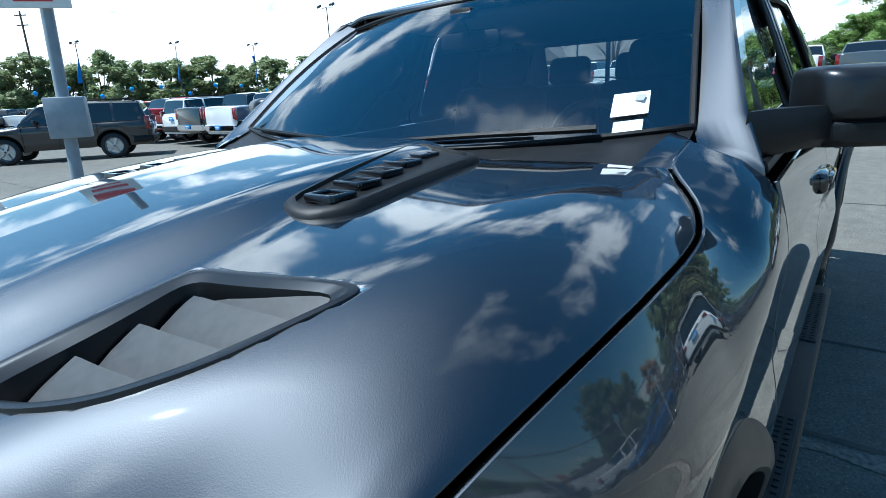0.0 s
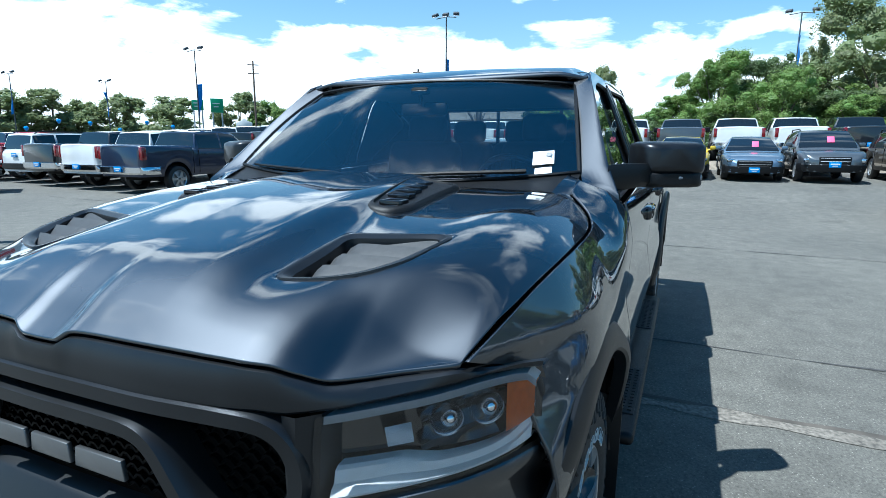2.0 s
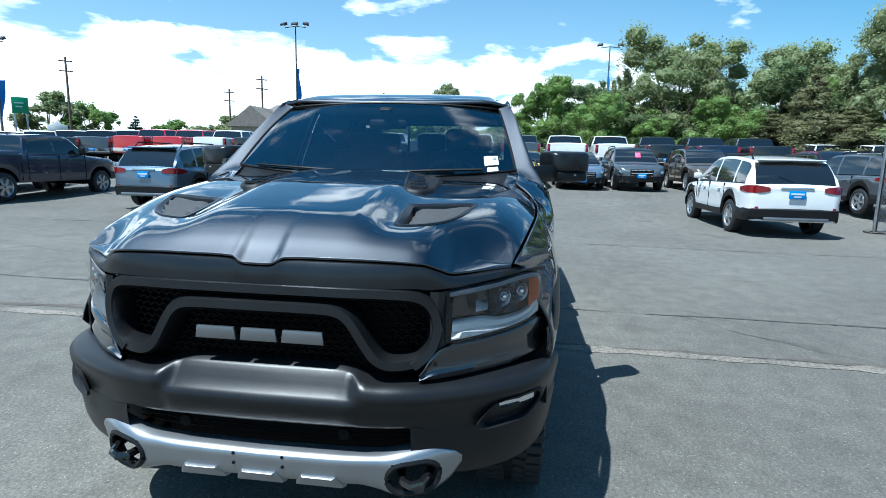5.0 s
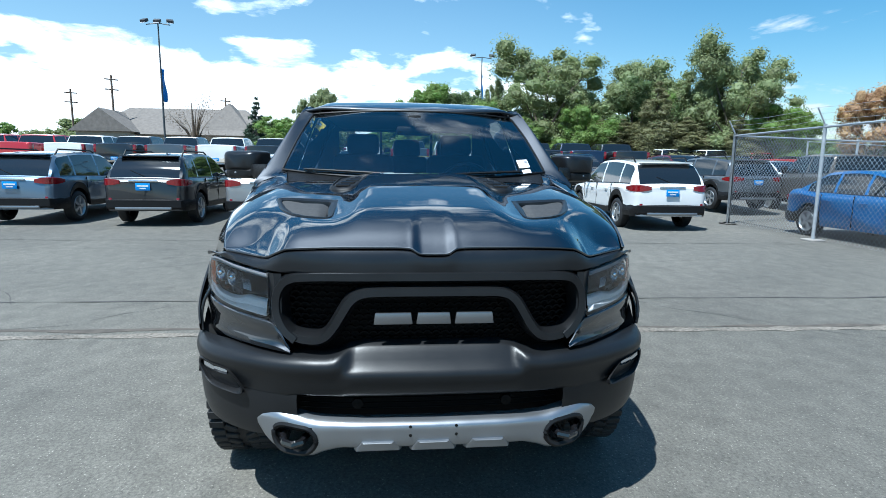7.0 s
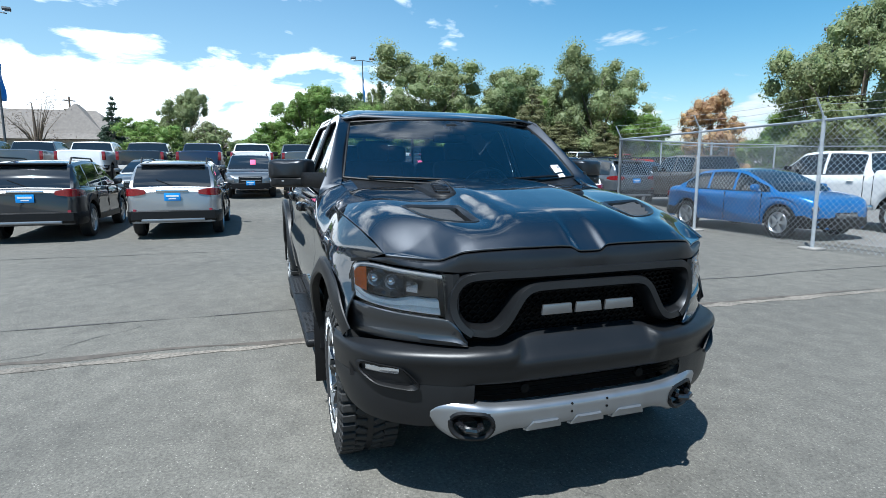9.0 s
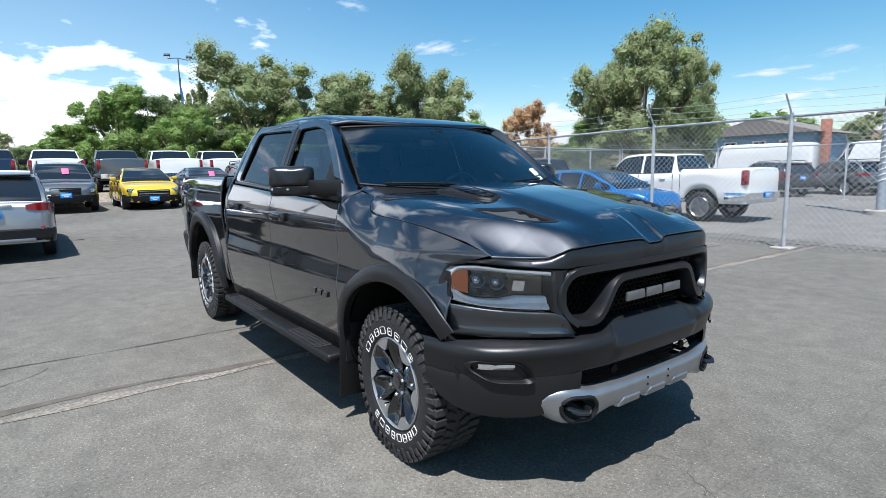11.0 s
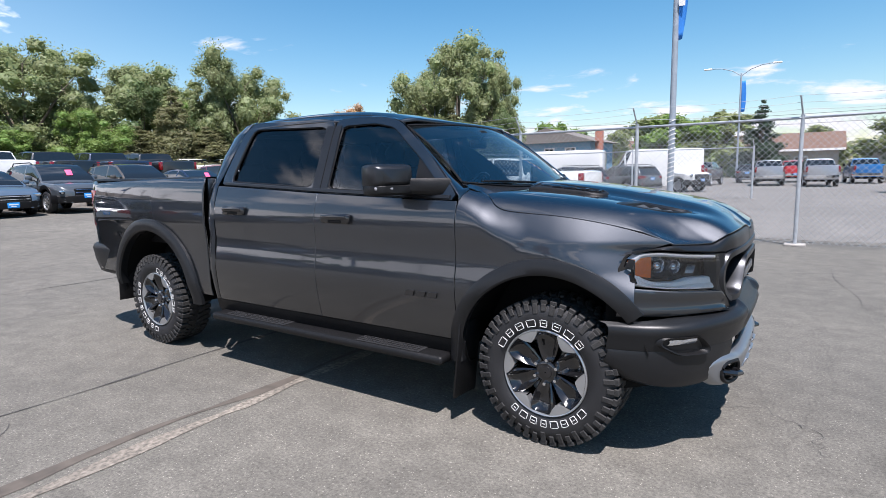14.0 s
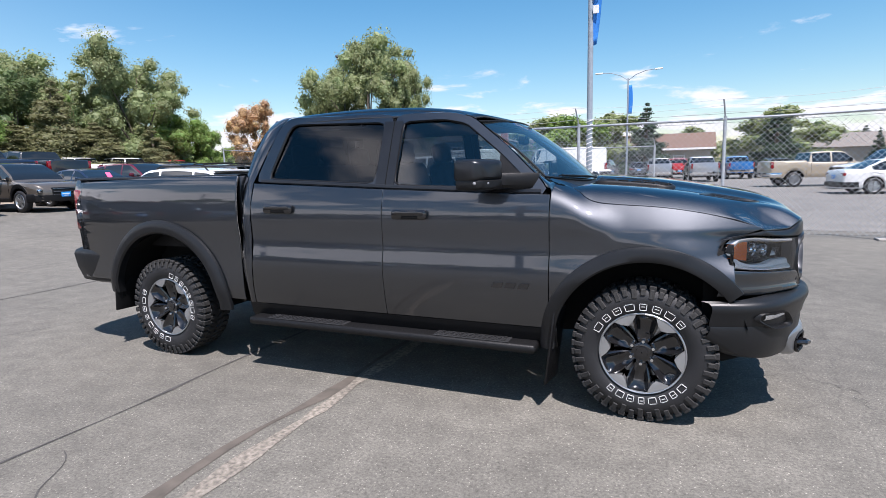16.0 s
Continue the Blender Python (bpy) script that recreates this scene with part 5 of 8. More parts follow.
    # inner hoop
    half = [(0.0, 0.985), (0.20, 0.985), (0.262, 0.980), (0.300, 0.955), (0.330, 0.905), (0.362, 0.850), (0.392, 0.815), (0.430, 0.802), (0.500, 0.806), (0.540, 0.830)]
    path = [(-a, b) for a, b in reversed(half[1:])] + half
    pts = densify([(nose(abs(a)) - 0.026 - 0.012 * smoothstep(0.40, 0.52, abs(a)), a, b) for a, b in soften(path)], 0.02, False)
    hp_ = bmesh.new()
    add_ribbon(hp_, pts, out, 0.052, 0.085, 0.34)
    part("grille_hoop", hp_, SATIN, truck, "satin dark hoop round the badge")
    for a, b in ((-0.219, -0.077), (-0.064, 0.064), (0.077, 0.222)):
        bar = prism_bm([(a, 0.866), (b, 0.866), (b - 0.006, 0.909), (a + 0.006, 0.909)], 0.822, 0.834, "X", 0.003)
        part("grille_badge_bar", bar, BADGE, truck, "silver badge bar")
    # lower centre bar and bumper
    top = curve([(0.0, 0.792), (0.25, 0.792), (0.30, 0.785), (0.35, 0.765), (0.40, 0.757), (0.48, 0.757), (0.54, 0.752), (0.70, 0.748), (0.90, 0.742), (0.97, 0.735), (1.0, 0.735)])
    boxy = curve([(0.0, 0.832), (0.25, 0.828), (0.45, 0.808), (0.56, 0.772), (0.62, 0.744), (0.72, 0.690), (0.80, 0.638), (0.88, 0.566), (0.93, 0.492), (0.955, 0.428), (0.972, 0.365), (0.984, 0.305)])
    yl = [0.0, 0.1, 0.2, 0.25, 0.28, 0.295, 0.31, 0.325, 0.34, 0.36, 0.38, 0.42, 0.48, 0.54, 0.60, 0.66, 0.72, 0.78, 0.84, 0.88, 0.90, 0.92, 0.94, 0.958, 0.972, 0.984]
    yl = [-a for a in reversed(yl[1:])] + yl
    # bulging outer profile, and a sloping ledge under the grille in the middle
    outer = ((0.0, -0.02, 0), (0.03, 0.016, 0.002), (0.10, 0.024, 0.004), (0.30, 0.030, 0.008), (0.42, 0.036, 0.010), (0.50, 0.040, 0.012), (0.56, 0.044, 0.013), (0.62, 0.048, 0.014), (0.72, 0.050, 0.014), (0.82, 0.044, 0.012), (0.90, 0.028, 0.008), (0.94, 0.010, 0.002), (1.0, -0.060, 0))
    ledge = (-0.02, 0.016, 0.028, 0.042, 0.049, 0.046, 0.034, 0.022, 0.008, -0.006, -0.018, -0.026, -0.060)

    def bumper_point(y, k):
        f, o, w = outer[k]
        a = abs(y)
        o = lerp(ledge[k], o, smoothstep(0.29, 0.35, a))
        if f < 0.2:
            o = max(o, 0.022 * smoothstep(0.46, 0.54, a))
        return (boxy(a) + o * (1 - 0.5 * smoothstep(0.85, 0.985, a)), y * (1 + w), lerp(0.595, top(a), f))

    bp = grid_bm([[bumper_point(y, k) for k in range(len(outer))] for y in yl])
    part("front_bumper", bp, BUMPER_BLACK, truck, "satin black front bumper")
    for s in (-1, 1):
        lo = curve([(0.50, 0.46), (0.60, 0.410), (0.70, 0.392), (0.80, 0.396), (0.88, 0.408), (0.94, 0.436), (0.965, 0.470), (0.985, 0.540)])
        cr = grid_bm([[(boxy(y) + o, s * y * (1 + w), lerp(lo(y), 0.600, f)) for f, o, w in ((0.0, -0.06, -0.02), (0.05, -0.008, 0.0), (0.2, 0.004, 0.003), (0.5, 0.014, 0.005), (0.85, 0.020, 0.006), (1.0, 0.018, 0.002))] for y in linspace(0.50, 0.984, 23)])
        part("bumper_corner", cr, BUMPER_BLACK, truck, "satin black bumper corner")
        # painted panel below the headlamp
        hb = curve([(0.53, 0.775), (0.56, 0.835), (0.60, 0.864), (0.70, 0.870), (0.80, 0.878), (0.88, 0.890), (0.93, 0.900), (0.98, 0.912)])
        pp = grid_bm([[(nose(y) + o, s * y, lerp(0.752, hb(y), f)) for f, o in ((0, -0.03), (0.02, 0.008), (0.04, 0.012), (0.20, 0.018), (0.30, 0.012), (0.45, 0.007), (0.65, 0.010), (0.82, 0.018), (0.95, 0.014), (0.98, 0.008), (1.0, -0.02))] for y in linspace(0.525, 0.953, 30)])
        part("lamp_panel", pp, PAINT, truck, "painted panel below the headlamp")
        build_headlamp(truck, s)
        # fog lamp
        fz = 0.628
        fg = bmesh.new()
        o = resample(round_outline([(0.765, fz + 0.035), (0.905, fz + 0.045), (0.925, fz + 0.01), (0.86, fz - 0.045), (0.72, fz - 0.055), (0.70, fz - 0.035)], 0.03), 36)
        cyy, czz = 0.81, fz - 0.003
        rr = [[(boxy(lerp(cyy, y, k)) + d, s * lerp(cyy, y, k) * 1.012, lerp(czz, z, k)) for y, z in o] for k, d in ((1.08, 0.034), (1.02, 0.046), (0.94, 0.040), (0.86, 0.016))]
        vs = add_grid(fg, rr, close_v=True)
        fg.faces.new(vs[-1])
        fog = part("fog_lamp", fg, PLASTIC, truck, "fog lamp in a black recess")
        lm = bmesh.new()
        add_grid(lm, [[(boxy(y) + d, s * y * 1.01, fz + dz) for d, dz in ((0.014, 0.034), (0.034, 0.030), (0.036, 0.018), (0.026, 0.004), (0.010, 0.0))] for y in linspace(0.775, 0.890, 9)])
        part("lamp_glass", lm, REFLECTOR, fog, "bright fog lamp reflector strip")
    # lower grille
    lg = bmesh.new()
    for k in range(4):
        add_tube(lg, [(nose(abs(y)) - 0.05, y, 0.525 + 0.02 * k) for y in linspace(-0.5, 0.5, 15)], 0.003, 4)
    part("lower_grille", lg, MESH_BLACK, truck)
    for y in (-0.28, 0.28):
        sn = lathe_bm([(-0.012, 0.022), (0.0, 0.020), (0.002, 0.002)], 16)
        bmesh.ops.transform(sn, matrix=pose(nose(abs(y)) - 0.005, y, 0.560, 0, 0, -90), verts=sn.verts)
        part("parking_sensor", sn, MESH_BLACK, truck)
    build_skid(truck)


def build_headlamp(truck, s):
    zt = curve([(0.60, 1.040), (0.75, 1.054), (0.86, 1.068), (0.895, 1.062), (0.912, 1.035), (0.922, 0.985)])
    zb = curve([(0.60, 0.868), (0.70, 0.872), (0.80, 0.880), (0.87, 0.893), (0.905, 0.908), (0.922, 0.928)])
    yl = linspace(0.603, 0.921, 26)
    hs = grid_bm([[(nose(y) - 0.060, s * y, z) for z in linspace(zb(y), zt(y), 4)] for y in yl])
    h = part("headlamp", hs, GLOSS_BLACK, truck, "headlamp with dark housing and clear lens")
    le = grid_bm([[(nose(y) + 0.004 + 0.010 * math.sin(math.pi * f), s * y, lerp(zb(y), zt(y), f)) for f in linspace(0, 1, 8)] for y in yl])
    part("lens", le, CLEAR, h, "clear lamp lens", smooth=60)
    # white band along the bottom, thicker where it steps up, turning up at the outer end
    crown = curve([(0.60, 0.062), (0.70, 0.060), (0.735, 0.050), (0.77, 0.040), (0.84, 0.036), (0.875, 0.044), (0.906, 0.075)])
    dr = bmesh.new()
    add_grid(dr, [[(nose(y) - d, s * y, zb(y) + dz) for d, dz in ((0.05, 0.004), (0.004, 0.006), (0.000, 0.012), (0.006, crown(y) * 0.42), (0.015, crown(y) * 0.52), (0.020, crown(y) * 0.90), (0.028, crown(y)), (0.05, crown(y) + 0.002))] for y in linspace(0.618, 0.906, 26)])
    part("daytime_lamp", dr, DRL, h, "white daytime lamp band")
    tp = bmesh.new()
    add_grid(tp, [[(nose(y) - d, s * y, zt(y) - dz) for d, dz in ((0.045, 0.003), (0.004, 0.004), (0.004, 0.019), (0.045, 0.023))] for y in linspace(0.607, 0.910, 24)])
    part("lamp_brow", tp, LAMP_GREY, h, "pale strip along the top")
    rim = bmesh.new()
    add_grid(rim, [[(nose(y) - d, s * y, lerp(zb(y), zt(y), f)) for d, f in ((0.03, 0.02), (0.003, 0.05), (0.002, 0.5), (0.003, 0.95), (0.03, 0.98))] for y in linspace(0.911, 0.920, 4)])
    part("lamp_edge", rim, PLASTIC, h, "black outer lamp edge")
    am = bmesh.new()
    add_grid(am, [[(nose(y) - d, s * y, lerp(zb(y) + 0.050, zt(y) - 0.020, f)) for d, f in ((0.045, 0.0), (0.008, 0.02), (0.006, 0.5), (0.008, 0.98), (0.045, 1.0))] for y in linspace(0.868, 0.908, 6)])
    part("side_marker", am, AMBER, h, "amber side marker")
    # dark bowl with facets behind two projector lenses
    rows = []
    for y in linspace(0.735, 0.866, 15):
        rows.append([(nose(y) - 0.044 + 0.010 * math.sin(38 * f + 31 * y), s * y, lerp(zb(y) + 0.050, zt(y) - 0.022, f)) for f in linspace(0, 1, 9)])
    part("reflector_bowl", grid_bm(rows), GLOSS_BLACK, h, "dark faceted reflector")
    for y, r in ((0.778, 0.029), (0.836, 0.031)):
        z = lerp(zb(y), zt(y), 0.64)
        c = lathe_bm([(-0.05, 0.004), (-0.045, r * 0.5), (-0.03, r * 0.85), (0.0, r), (0.004, r * 1.1), (-0.02, r * 1.15)], 24)
        bmesh.ops.transform(c, matrix=pose(nose(y) - 0.024, s * y, z, 0, 0, -90 + s * 38), verts=c.verts)
        part("reflector", c, REFLECTOR, h, "chrome lamp reflector")
        bl = bmesh.new()
        bmesh.ops.create_uvsphere(bl, u_segments=14, v_segments=8, radius=r * 0.62)
        bmesh.ops.transform(bl, matrix=pose(nose(y) - 0.032, s * y, z), verts=bl.verts)
        part("bulb_lens", bl, CHROME, h)
    # small flat mirror in the dark inner half
    fm = grid_bm([[(nose(y) - 0.030 + 0.012 * f, s * y, lerp(zb(y) + 0.082, zt(y) - 0.050, f)) for f in (0.0, 0.5, 1.0)] for y in linspace(0.690, 0.728, 5)])
    part("flat_mirror", fm, REFLECTOR, h, "flat chrome mirror facet")


def build_skid(truck):
    top = curve([(0.0, 0.505), (0.40, 0.508), (0.50, 0.522), (0.58, 0.530), (0.64, 0.515), (0.67, 0.48)])
    bot = curve([(0.0, 0.392), (0.33, 0.392), (0.40, 0.376), (0.46, 0.354), (0.56, 0.356), (0.62, 0.385), (0.67, 0.45)])
    hole = [(-0.086, -0.006), (-0.060, 0.046), (0.055, 0.054), (0.086, 0.026), (0.082, -0.022), (0.050, -0.053), (-0.050, -0.053)]
    bm = bmesh.new()
    yl = linspace(-0.665, 0.665, 134)
    add_grid(bm, [[(nose(abs(y)) + o, y, lerp(bot(abs(y)), top(abs(y)), f)) for f, o in ((0.0, -0.03), (0.04, 0.012), (0.12, 0.026), (0.2, 0.03), (0.3, 0.033), (0.4, 0.035), (0.5, 0.036), (0.6, 0.037), (0.7, 0.038), (0.8, 0.038), (0.88, 0.034), (0.97, 0.016), (1.0, -0.03))] for y in yl])
    kill = [f for f in bm.faces if inside((abs(f.calc_center_median().y) - 0.510, f.calc_center_median().z - 0.432), hole)]
    bmesh.ops.delete(bm, geom=kill, context="FACES")
    sk = part("skid_plate", bm, SILVER, truck, "silver painted skid plate", smooth=60)
    for s in (-1, 1):
        ring = bmesh.new()
        pts = [(nose(0.510 + a) + 0.034, s * (0.510 + a), 0.432 + b) for a, b in resample(round_outline(hole, 0.03), 30)]
        add_tube(ring, pts + pts[:2], 0.011, 6, False)
        part("hook_bezel", ring, PLASTIC, sk, "black tow hook bezel")
        hk = bmesh.new()
        add_tube(hk, [(0.60, s * 0.475, 0.44), (0.79, s * 0.468, 0.430), (0.845, s * 0.486, 0.428), (0.862, s * 0.515, 0.428), (0.845, s * 0.544, 0.430), (0.79, s * 0.562, 0.434), (0.60, s * 0.562, 0.44)], 0.014, 8)
        part("tow_hook", hk, GLOSS_BLACK, sk, "black tow hook")
    for y in (-0.205, 0.0, 0.205):
        pd = bmesh.new()
        rr = []
        for f, d in ((1.0, 0.022), (0.90, 0.042), (0.80, 0.046)):
            rr.append([(nose(abs(y)) + d - (0.018 if dz < 0 else 0), y + dy * f, 0.408 + dz * f) for dy, dz in ((-0.088, -0.022), (-0.088, -0.008), (-0.062, 0.024), (0.062, 0.024), (0.088, -0.008), (0.088, -0.022))])
        vs = add_grid(pd, rr, close_v=True)
        pd.faces.new(vs[-1])
        part("skid_pad", pd, SILVER, sk)
    for y in (-0.085, 0.085):
        for z in (0.452, 0.486):
            b = lathe_bm([(0.0, 0.006), (0.003, 0.005), (0.003, 0.0005)], 10)
            bmesh.ops.transform(b, matrix=pose(nose(abs(y)) + 0.037, y, z, 0, 0, -90), verts=b.verts)
            part("bolt", b, DEEP, sk)


def build_truck():
    truck = thing("pickup_truck", "dark graphite crew cab off-road pickup truck with vented hood", "truck")
    build_body(truck)
    build_hood(truck)
    build_cab(truck)
    build_interior(truck)
    build_bed(truck)
    build_front(truck)
    build_wheels(truck)
    return truck


build_truck()


# ---------------------------------------------------------------- other vehicles on the lot
def simple_tyre_bm(r, w):
    h = w / 2
    return lathe_bm([(-h + 0.02, r * 0.66), (-h, r * 0.74), (-h + 0.005, r * 0.90), (-h + 0.03, r * 0.985), (-h * 0.5, r), (h * 0.5, r),
                     (h - 0.03, r * 0.985), (h - 0.005, r * 0.90), (h, r * 0.74), (h - 0.02, r * 0.66)], 28)


def simple_rim_bm(r, w, spokes=5):
    """Rim dish with spokes, outer face towards -y."""
    bm = lathe_bm([(-w / 2 + 0.012, r * 0.68), (-w / 2 + 0.004, r * 0.66), (-w / 2 + 0.02, r * 0.62), (-w / 2 + 0.09, r * 0.58), (-w / 2 + 0.10, 0.02)], 24)
    for k in range(spokes):
        a = 2 * math.pi * k / spokes
        m = Matrix.Rotation(a, 4, "Y") @ Matrix.Translation((r * 0.36, -w / 2 + 0.05, 0))
        g = bmesh.ops.create_cube(bm, size=1.0)["verts"]
        for v in g:
            wide = 0.15 if v.co.x < 0 else 0.24
            v.co = Vector((v.co.x * r * 0.58, v.co.y * 0.05 - (0.012 if v.co.x < 0 else 0), v.co.z * r * wide))
        bmesh.ops.transform(bm, matrix=m, verts=g)
    return bm


def add_wheel(parent, x, y, r, w, rim_mat, spokes, meshes):
    side = -1 if y < 0 else 1
    if "tyre" not in meshes:
        t = mesh_object("wheel", simple_tyre_bm(r, w), RUBBER)
        q = mesh_object("rim", simple_rim_bm(r, w, spokes), rim_mat)
        meshes["tyre"], meshes["rim"] = t.data, q.data
        bpy.data.objects.remove(t)
        bpy.data.objects.remove(q)
    t = new("wheel", meshes["tyre"])
    t.parent = parent
    t.matrix_local = pose(x, y, r, 0, 0, 0 if side < 0 else 180)
    q = new("rim", meshes["rim"])
    q.parent = t


def plate_part(parent, x, z, facing, material=None, w=0.31, h=0.16):
    """Dealer plate with bars for its writing; facing +1 front, -1 rear."""
    p = part("plate", box_bm((x, 0, z), (0.012, w, h), 0.003), material or PLATE_BLUE, parent, "blue dealer plate with white bars")
    bm = bmesh.new()
    add_box(bm, (x + facing * 0.008, 0, z + 0.02), (0.004, w * 0.78, 0.035))
    add_box(bm, (x + facing * 0.008, 0, z - 0.035), (0.004, w * 0.45, 0.022))
    part("print_bar", bm, WHITE_INK, p, "white bars", smooth=0)


def build_vehicle(name, label, category, s, paint, rim_mat=None, trim=None, tag=None, plates=(True, True), group="vehicles parked on the sales lot"):
    """s: sizes of the vehicle; its middle of the wheelbase stands at the origin, front towards +x."""
    e = thing(name, label, category, group)
    wb, fo, ro, hw, r = s["wb"], s["fo"], s["ro"], s["hw"], s["r"]
    xf, xr = wb / 2 + fo, -wb / 2 - ro
    deck = curve(s["top"])
    plan = curve([(xr, hw * 0.80), (xr + 0.05, hw * 0.90), (xr + 0.16, hw * 0.955), (xr + 0.40, hw * 0.988), (xr + 0.9, hw), (xf - 1.1, hw), (xf - 0.5, hw * 0.965),
                  (xf - 0.18, hw * 0.86), (xf - 0.04, hw * 0.70), (xf, hw * 0.55)])
    ar = r + s.get("arch", 0.07)
    zb_, zr = s["belt"], s["roof"]
    g0, g1, r0, r1 = s["glass"]
    rmid = lerp(r0, r1, s.get("peak", 0.62))
    cabin = curve([(g0 - 0.02, zb_ - 0.20), (g0, zb_ - 0.02), (lerp(g0, r0, 0.55), lerp(zb_, zr, 0.58)), (r0, zr - s.get("sag", 0.05)), (rmid, zr), (r1, zr - 0.035), (lerp(r1, g1, 0.5), lerp(zr, zb_, 0.44)), (g1, zb_ - 0.02), (g1 + 0.02, zb_ - 0.20)])
    tumble = hw * (0.93 - s.get("roofw", 0.74)) / max(0.2, zr - zb_)

    def low(x):
        z = s["zb"]
        for wx in (wb / 2, -wb / 2):
            d = abs(x - wx)
            if d < ar:
                z = max(z, r + math.sqrt(ar * ar - d * d))
        return z
    # bays of side glass between painted pillars
    d0 = g0 + s.get("dpillar", 0.10) + 0.30 * (r0 - g0)
    edges = [d0] + [lerp(g0, g1, f) for f in s["pillars"]] + [g1 - 0.16]
    bays = [(a + (0.0 if k == 0 else 0.035), b - (0.0 if k == len(edges) - 2 else 0.035)) for k, (a, b) in enumerate(zip(edges, edges[1:]))]
    xs = set([xr, xr + 0.02, xr + 0.05, xr + 0.10, xr + 0.2, xf, xf - 0.02, xf - 0.06, xf - 0.14, xf - 0.3] + [p[0] for p in s["top"]])
    xs |= {g0, g1, g0 + 0.01, g1 - 0.01} | {lerp(g0, r0, k / 5) for k in range(6)} | {lerp(r1, g1, k / 6) for k in range(7)} | {lerp(r0, r1, k / 5) for k in range(6)} | {q for b in bays for q in b}
    for wx in (wb / 2, -wb / 2):
        for k in range(-8, 9):
            xs.add(wx + ar * math.sin(k / 8 * math.pi / 2))
        xs.add(wx + ar + 0.002)
        xs.add(wx - ar - 0.002)
    for k in range(24):
        xs.add(lerp(xr, xf, k / 23))
    st = [x for x in sorted(xs) if xr <= x <= xf]
    st = [x for k, x in enumerate(st) if k == 0 or x - st[k - 1] > 0.004]

    def section(x):
        zl, hz, w = low(x), deck(x), plan(x)
        sh = hz - 0.05
        pts = [(w * 0.945, zl), (w * 0.985, lerp(zl, sh, 0.12)), (w * 0.998, lerp(zl, sh, 0.34)), (w * 0.982, lerp(zl, sh, 0.56)), (w, lerp(zl, sh, 0.74)), (w * 0.985, lerp(zl, sh, 0.90)), (w * 0.962, sh)]
        up = cabin(x) - hz if g0 <= x <= g1 else -1.0
        if up > 0.02:
            t = cabin(x)
            f = min(1.0, up / 0.25)
            y0, y1 = w * 0.93, w * 0.93 - tumble * max(0.0, t - 0.05 - zb_)
            pts += [(y0, hz - 0.012), (lerp(y0, y1, 0.45) + 0.014 * f, lerp(hz, t - 0.07 * f, 0.45)), (y1, t - 0.07 * f), (y1 - 0.06, t - 0.014), (y1 * 0.55, t), (0.0, t + 0.010)]
        else:
            pts += [(w * 0.93, hz - 0.022), (w * 0.90, hz - 0.010), (w * 0.85, hz - 0.003), (w * 0.78, hz), (w * 0.42, hz + 0.012), (0.0, hz + 0.020)]
        return pts
    secs = [section(x) for x in st]
    body, panes = bmesh.new(), {}
    n = len(secs[0])

    def side_pane(x, k):
        if k not in (7, 8):
            return None
        for q, (a, b) in enumerate(bays):
            if a - 0.001 <= x <= b + 0.001 and cabin(x) > deck(x) + 0.12:
                return q
        return None

    def quad(bm, ids):
        vs = []
        for (i, k, sy) in ids:
            y, z = secs[i][k]
            vs.append(bm.verts.new((st[i], sy * y, z)))
        try:
            bm.faces.new(vs)
        except ValueError:
            pass
    for i in range(len(st) - 1):
        xm = (st[i] + st[i + 1]) / 2
        for k in range(n - 1):
            for sy in (1, -1):
                ids = [(i, k, sy), (i + 1, k, sy), (i + 1, k + 1, sy), (i, k + 1, sy)]
                q = side_pane(xm, k)
                if q is not None:
                    quad(panes.setdefault(("side_window", sy, q), bmesh.new()), ids)
                elif k >= 10 and r1 + 0.03 < xm < g1 - 0.01:
                    quad(panes.setdefault(("windscreen", 0, 0), bmesh.new()), ids)
                elif k >= 10 and g0 + 0.01 < xm < lerp(g0, r0, 0.85) and s.get("backlight", True):
                    quad(panes.setdefault(("rear_window", 0, 0), bmesh.new()), ids)
                else:
                    quad(body, ids)
    for i in (0, len(st) - 1):
        ring = [(secs[i][k], 1) for k in range(n)] + [(secs[i][k], -1) for k in range(n - 2, -1, -1)]
        body.faces.new([body.verts.new((st[i], sy * p[0], p[1])) for p, sy in ring])
    part("body", body, paint, e, smooth=32)
    for (nm, sy, q), bm in panes.items():
        part(nm, bm, CAR_GLASS, e, "dark tinted window", smooth=32)
    ub = bmesh.new()
    add_box(ub, ((xf + xr) / 2, 0, s["zb"] + 0.16), (xf - xr - 0.35, hw * 1.45, 0.30), 0.04)
    for wx in (wb / 2, -wb / 2):
        add_box(ub, (wx, 0, r + 0.2), (ar * 2.1, hw * 1.45, 0.5), 0.04)
    part("underbody", ub, DEEP, e)
    bw, rw = hw * 0.90, hw * s.get("roofw", 0.74)
    for sy in (1, -1):
        # black strip along the foot of the side glass
        if not s.get("plainbelt"):
            part("belt_moulding", tube_bm([(x, sy * (plan(x) * 0.93 + 0.004), deck(x) - 0.004) for x in linspace(d0, g1 - 0.14, 8)], 0.010, 5), GLOSS_BLACK, e)
    if s.get("rails"):
        for sy in (1, -1):
            part("roof_rail", tube_bm([(r0 + 0.10, sy * (rw - 0.06), cabin(r0 + 0.1) - 0.02), (r0 + 0.24, sy * (rw - 0.06), zr + 0.035), (r1 - 0.35, sy * (rw - 0.06), zr + 0.035),
                                       (r1 - 0.2, sy * (rw - 0.06), zr - 0.02)], 0.020, 6), trim or PLASTIC, e)
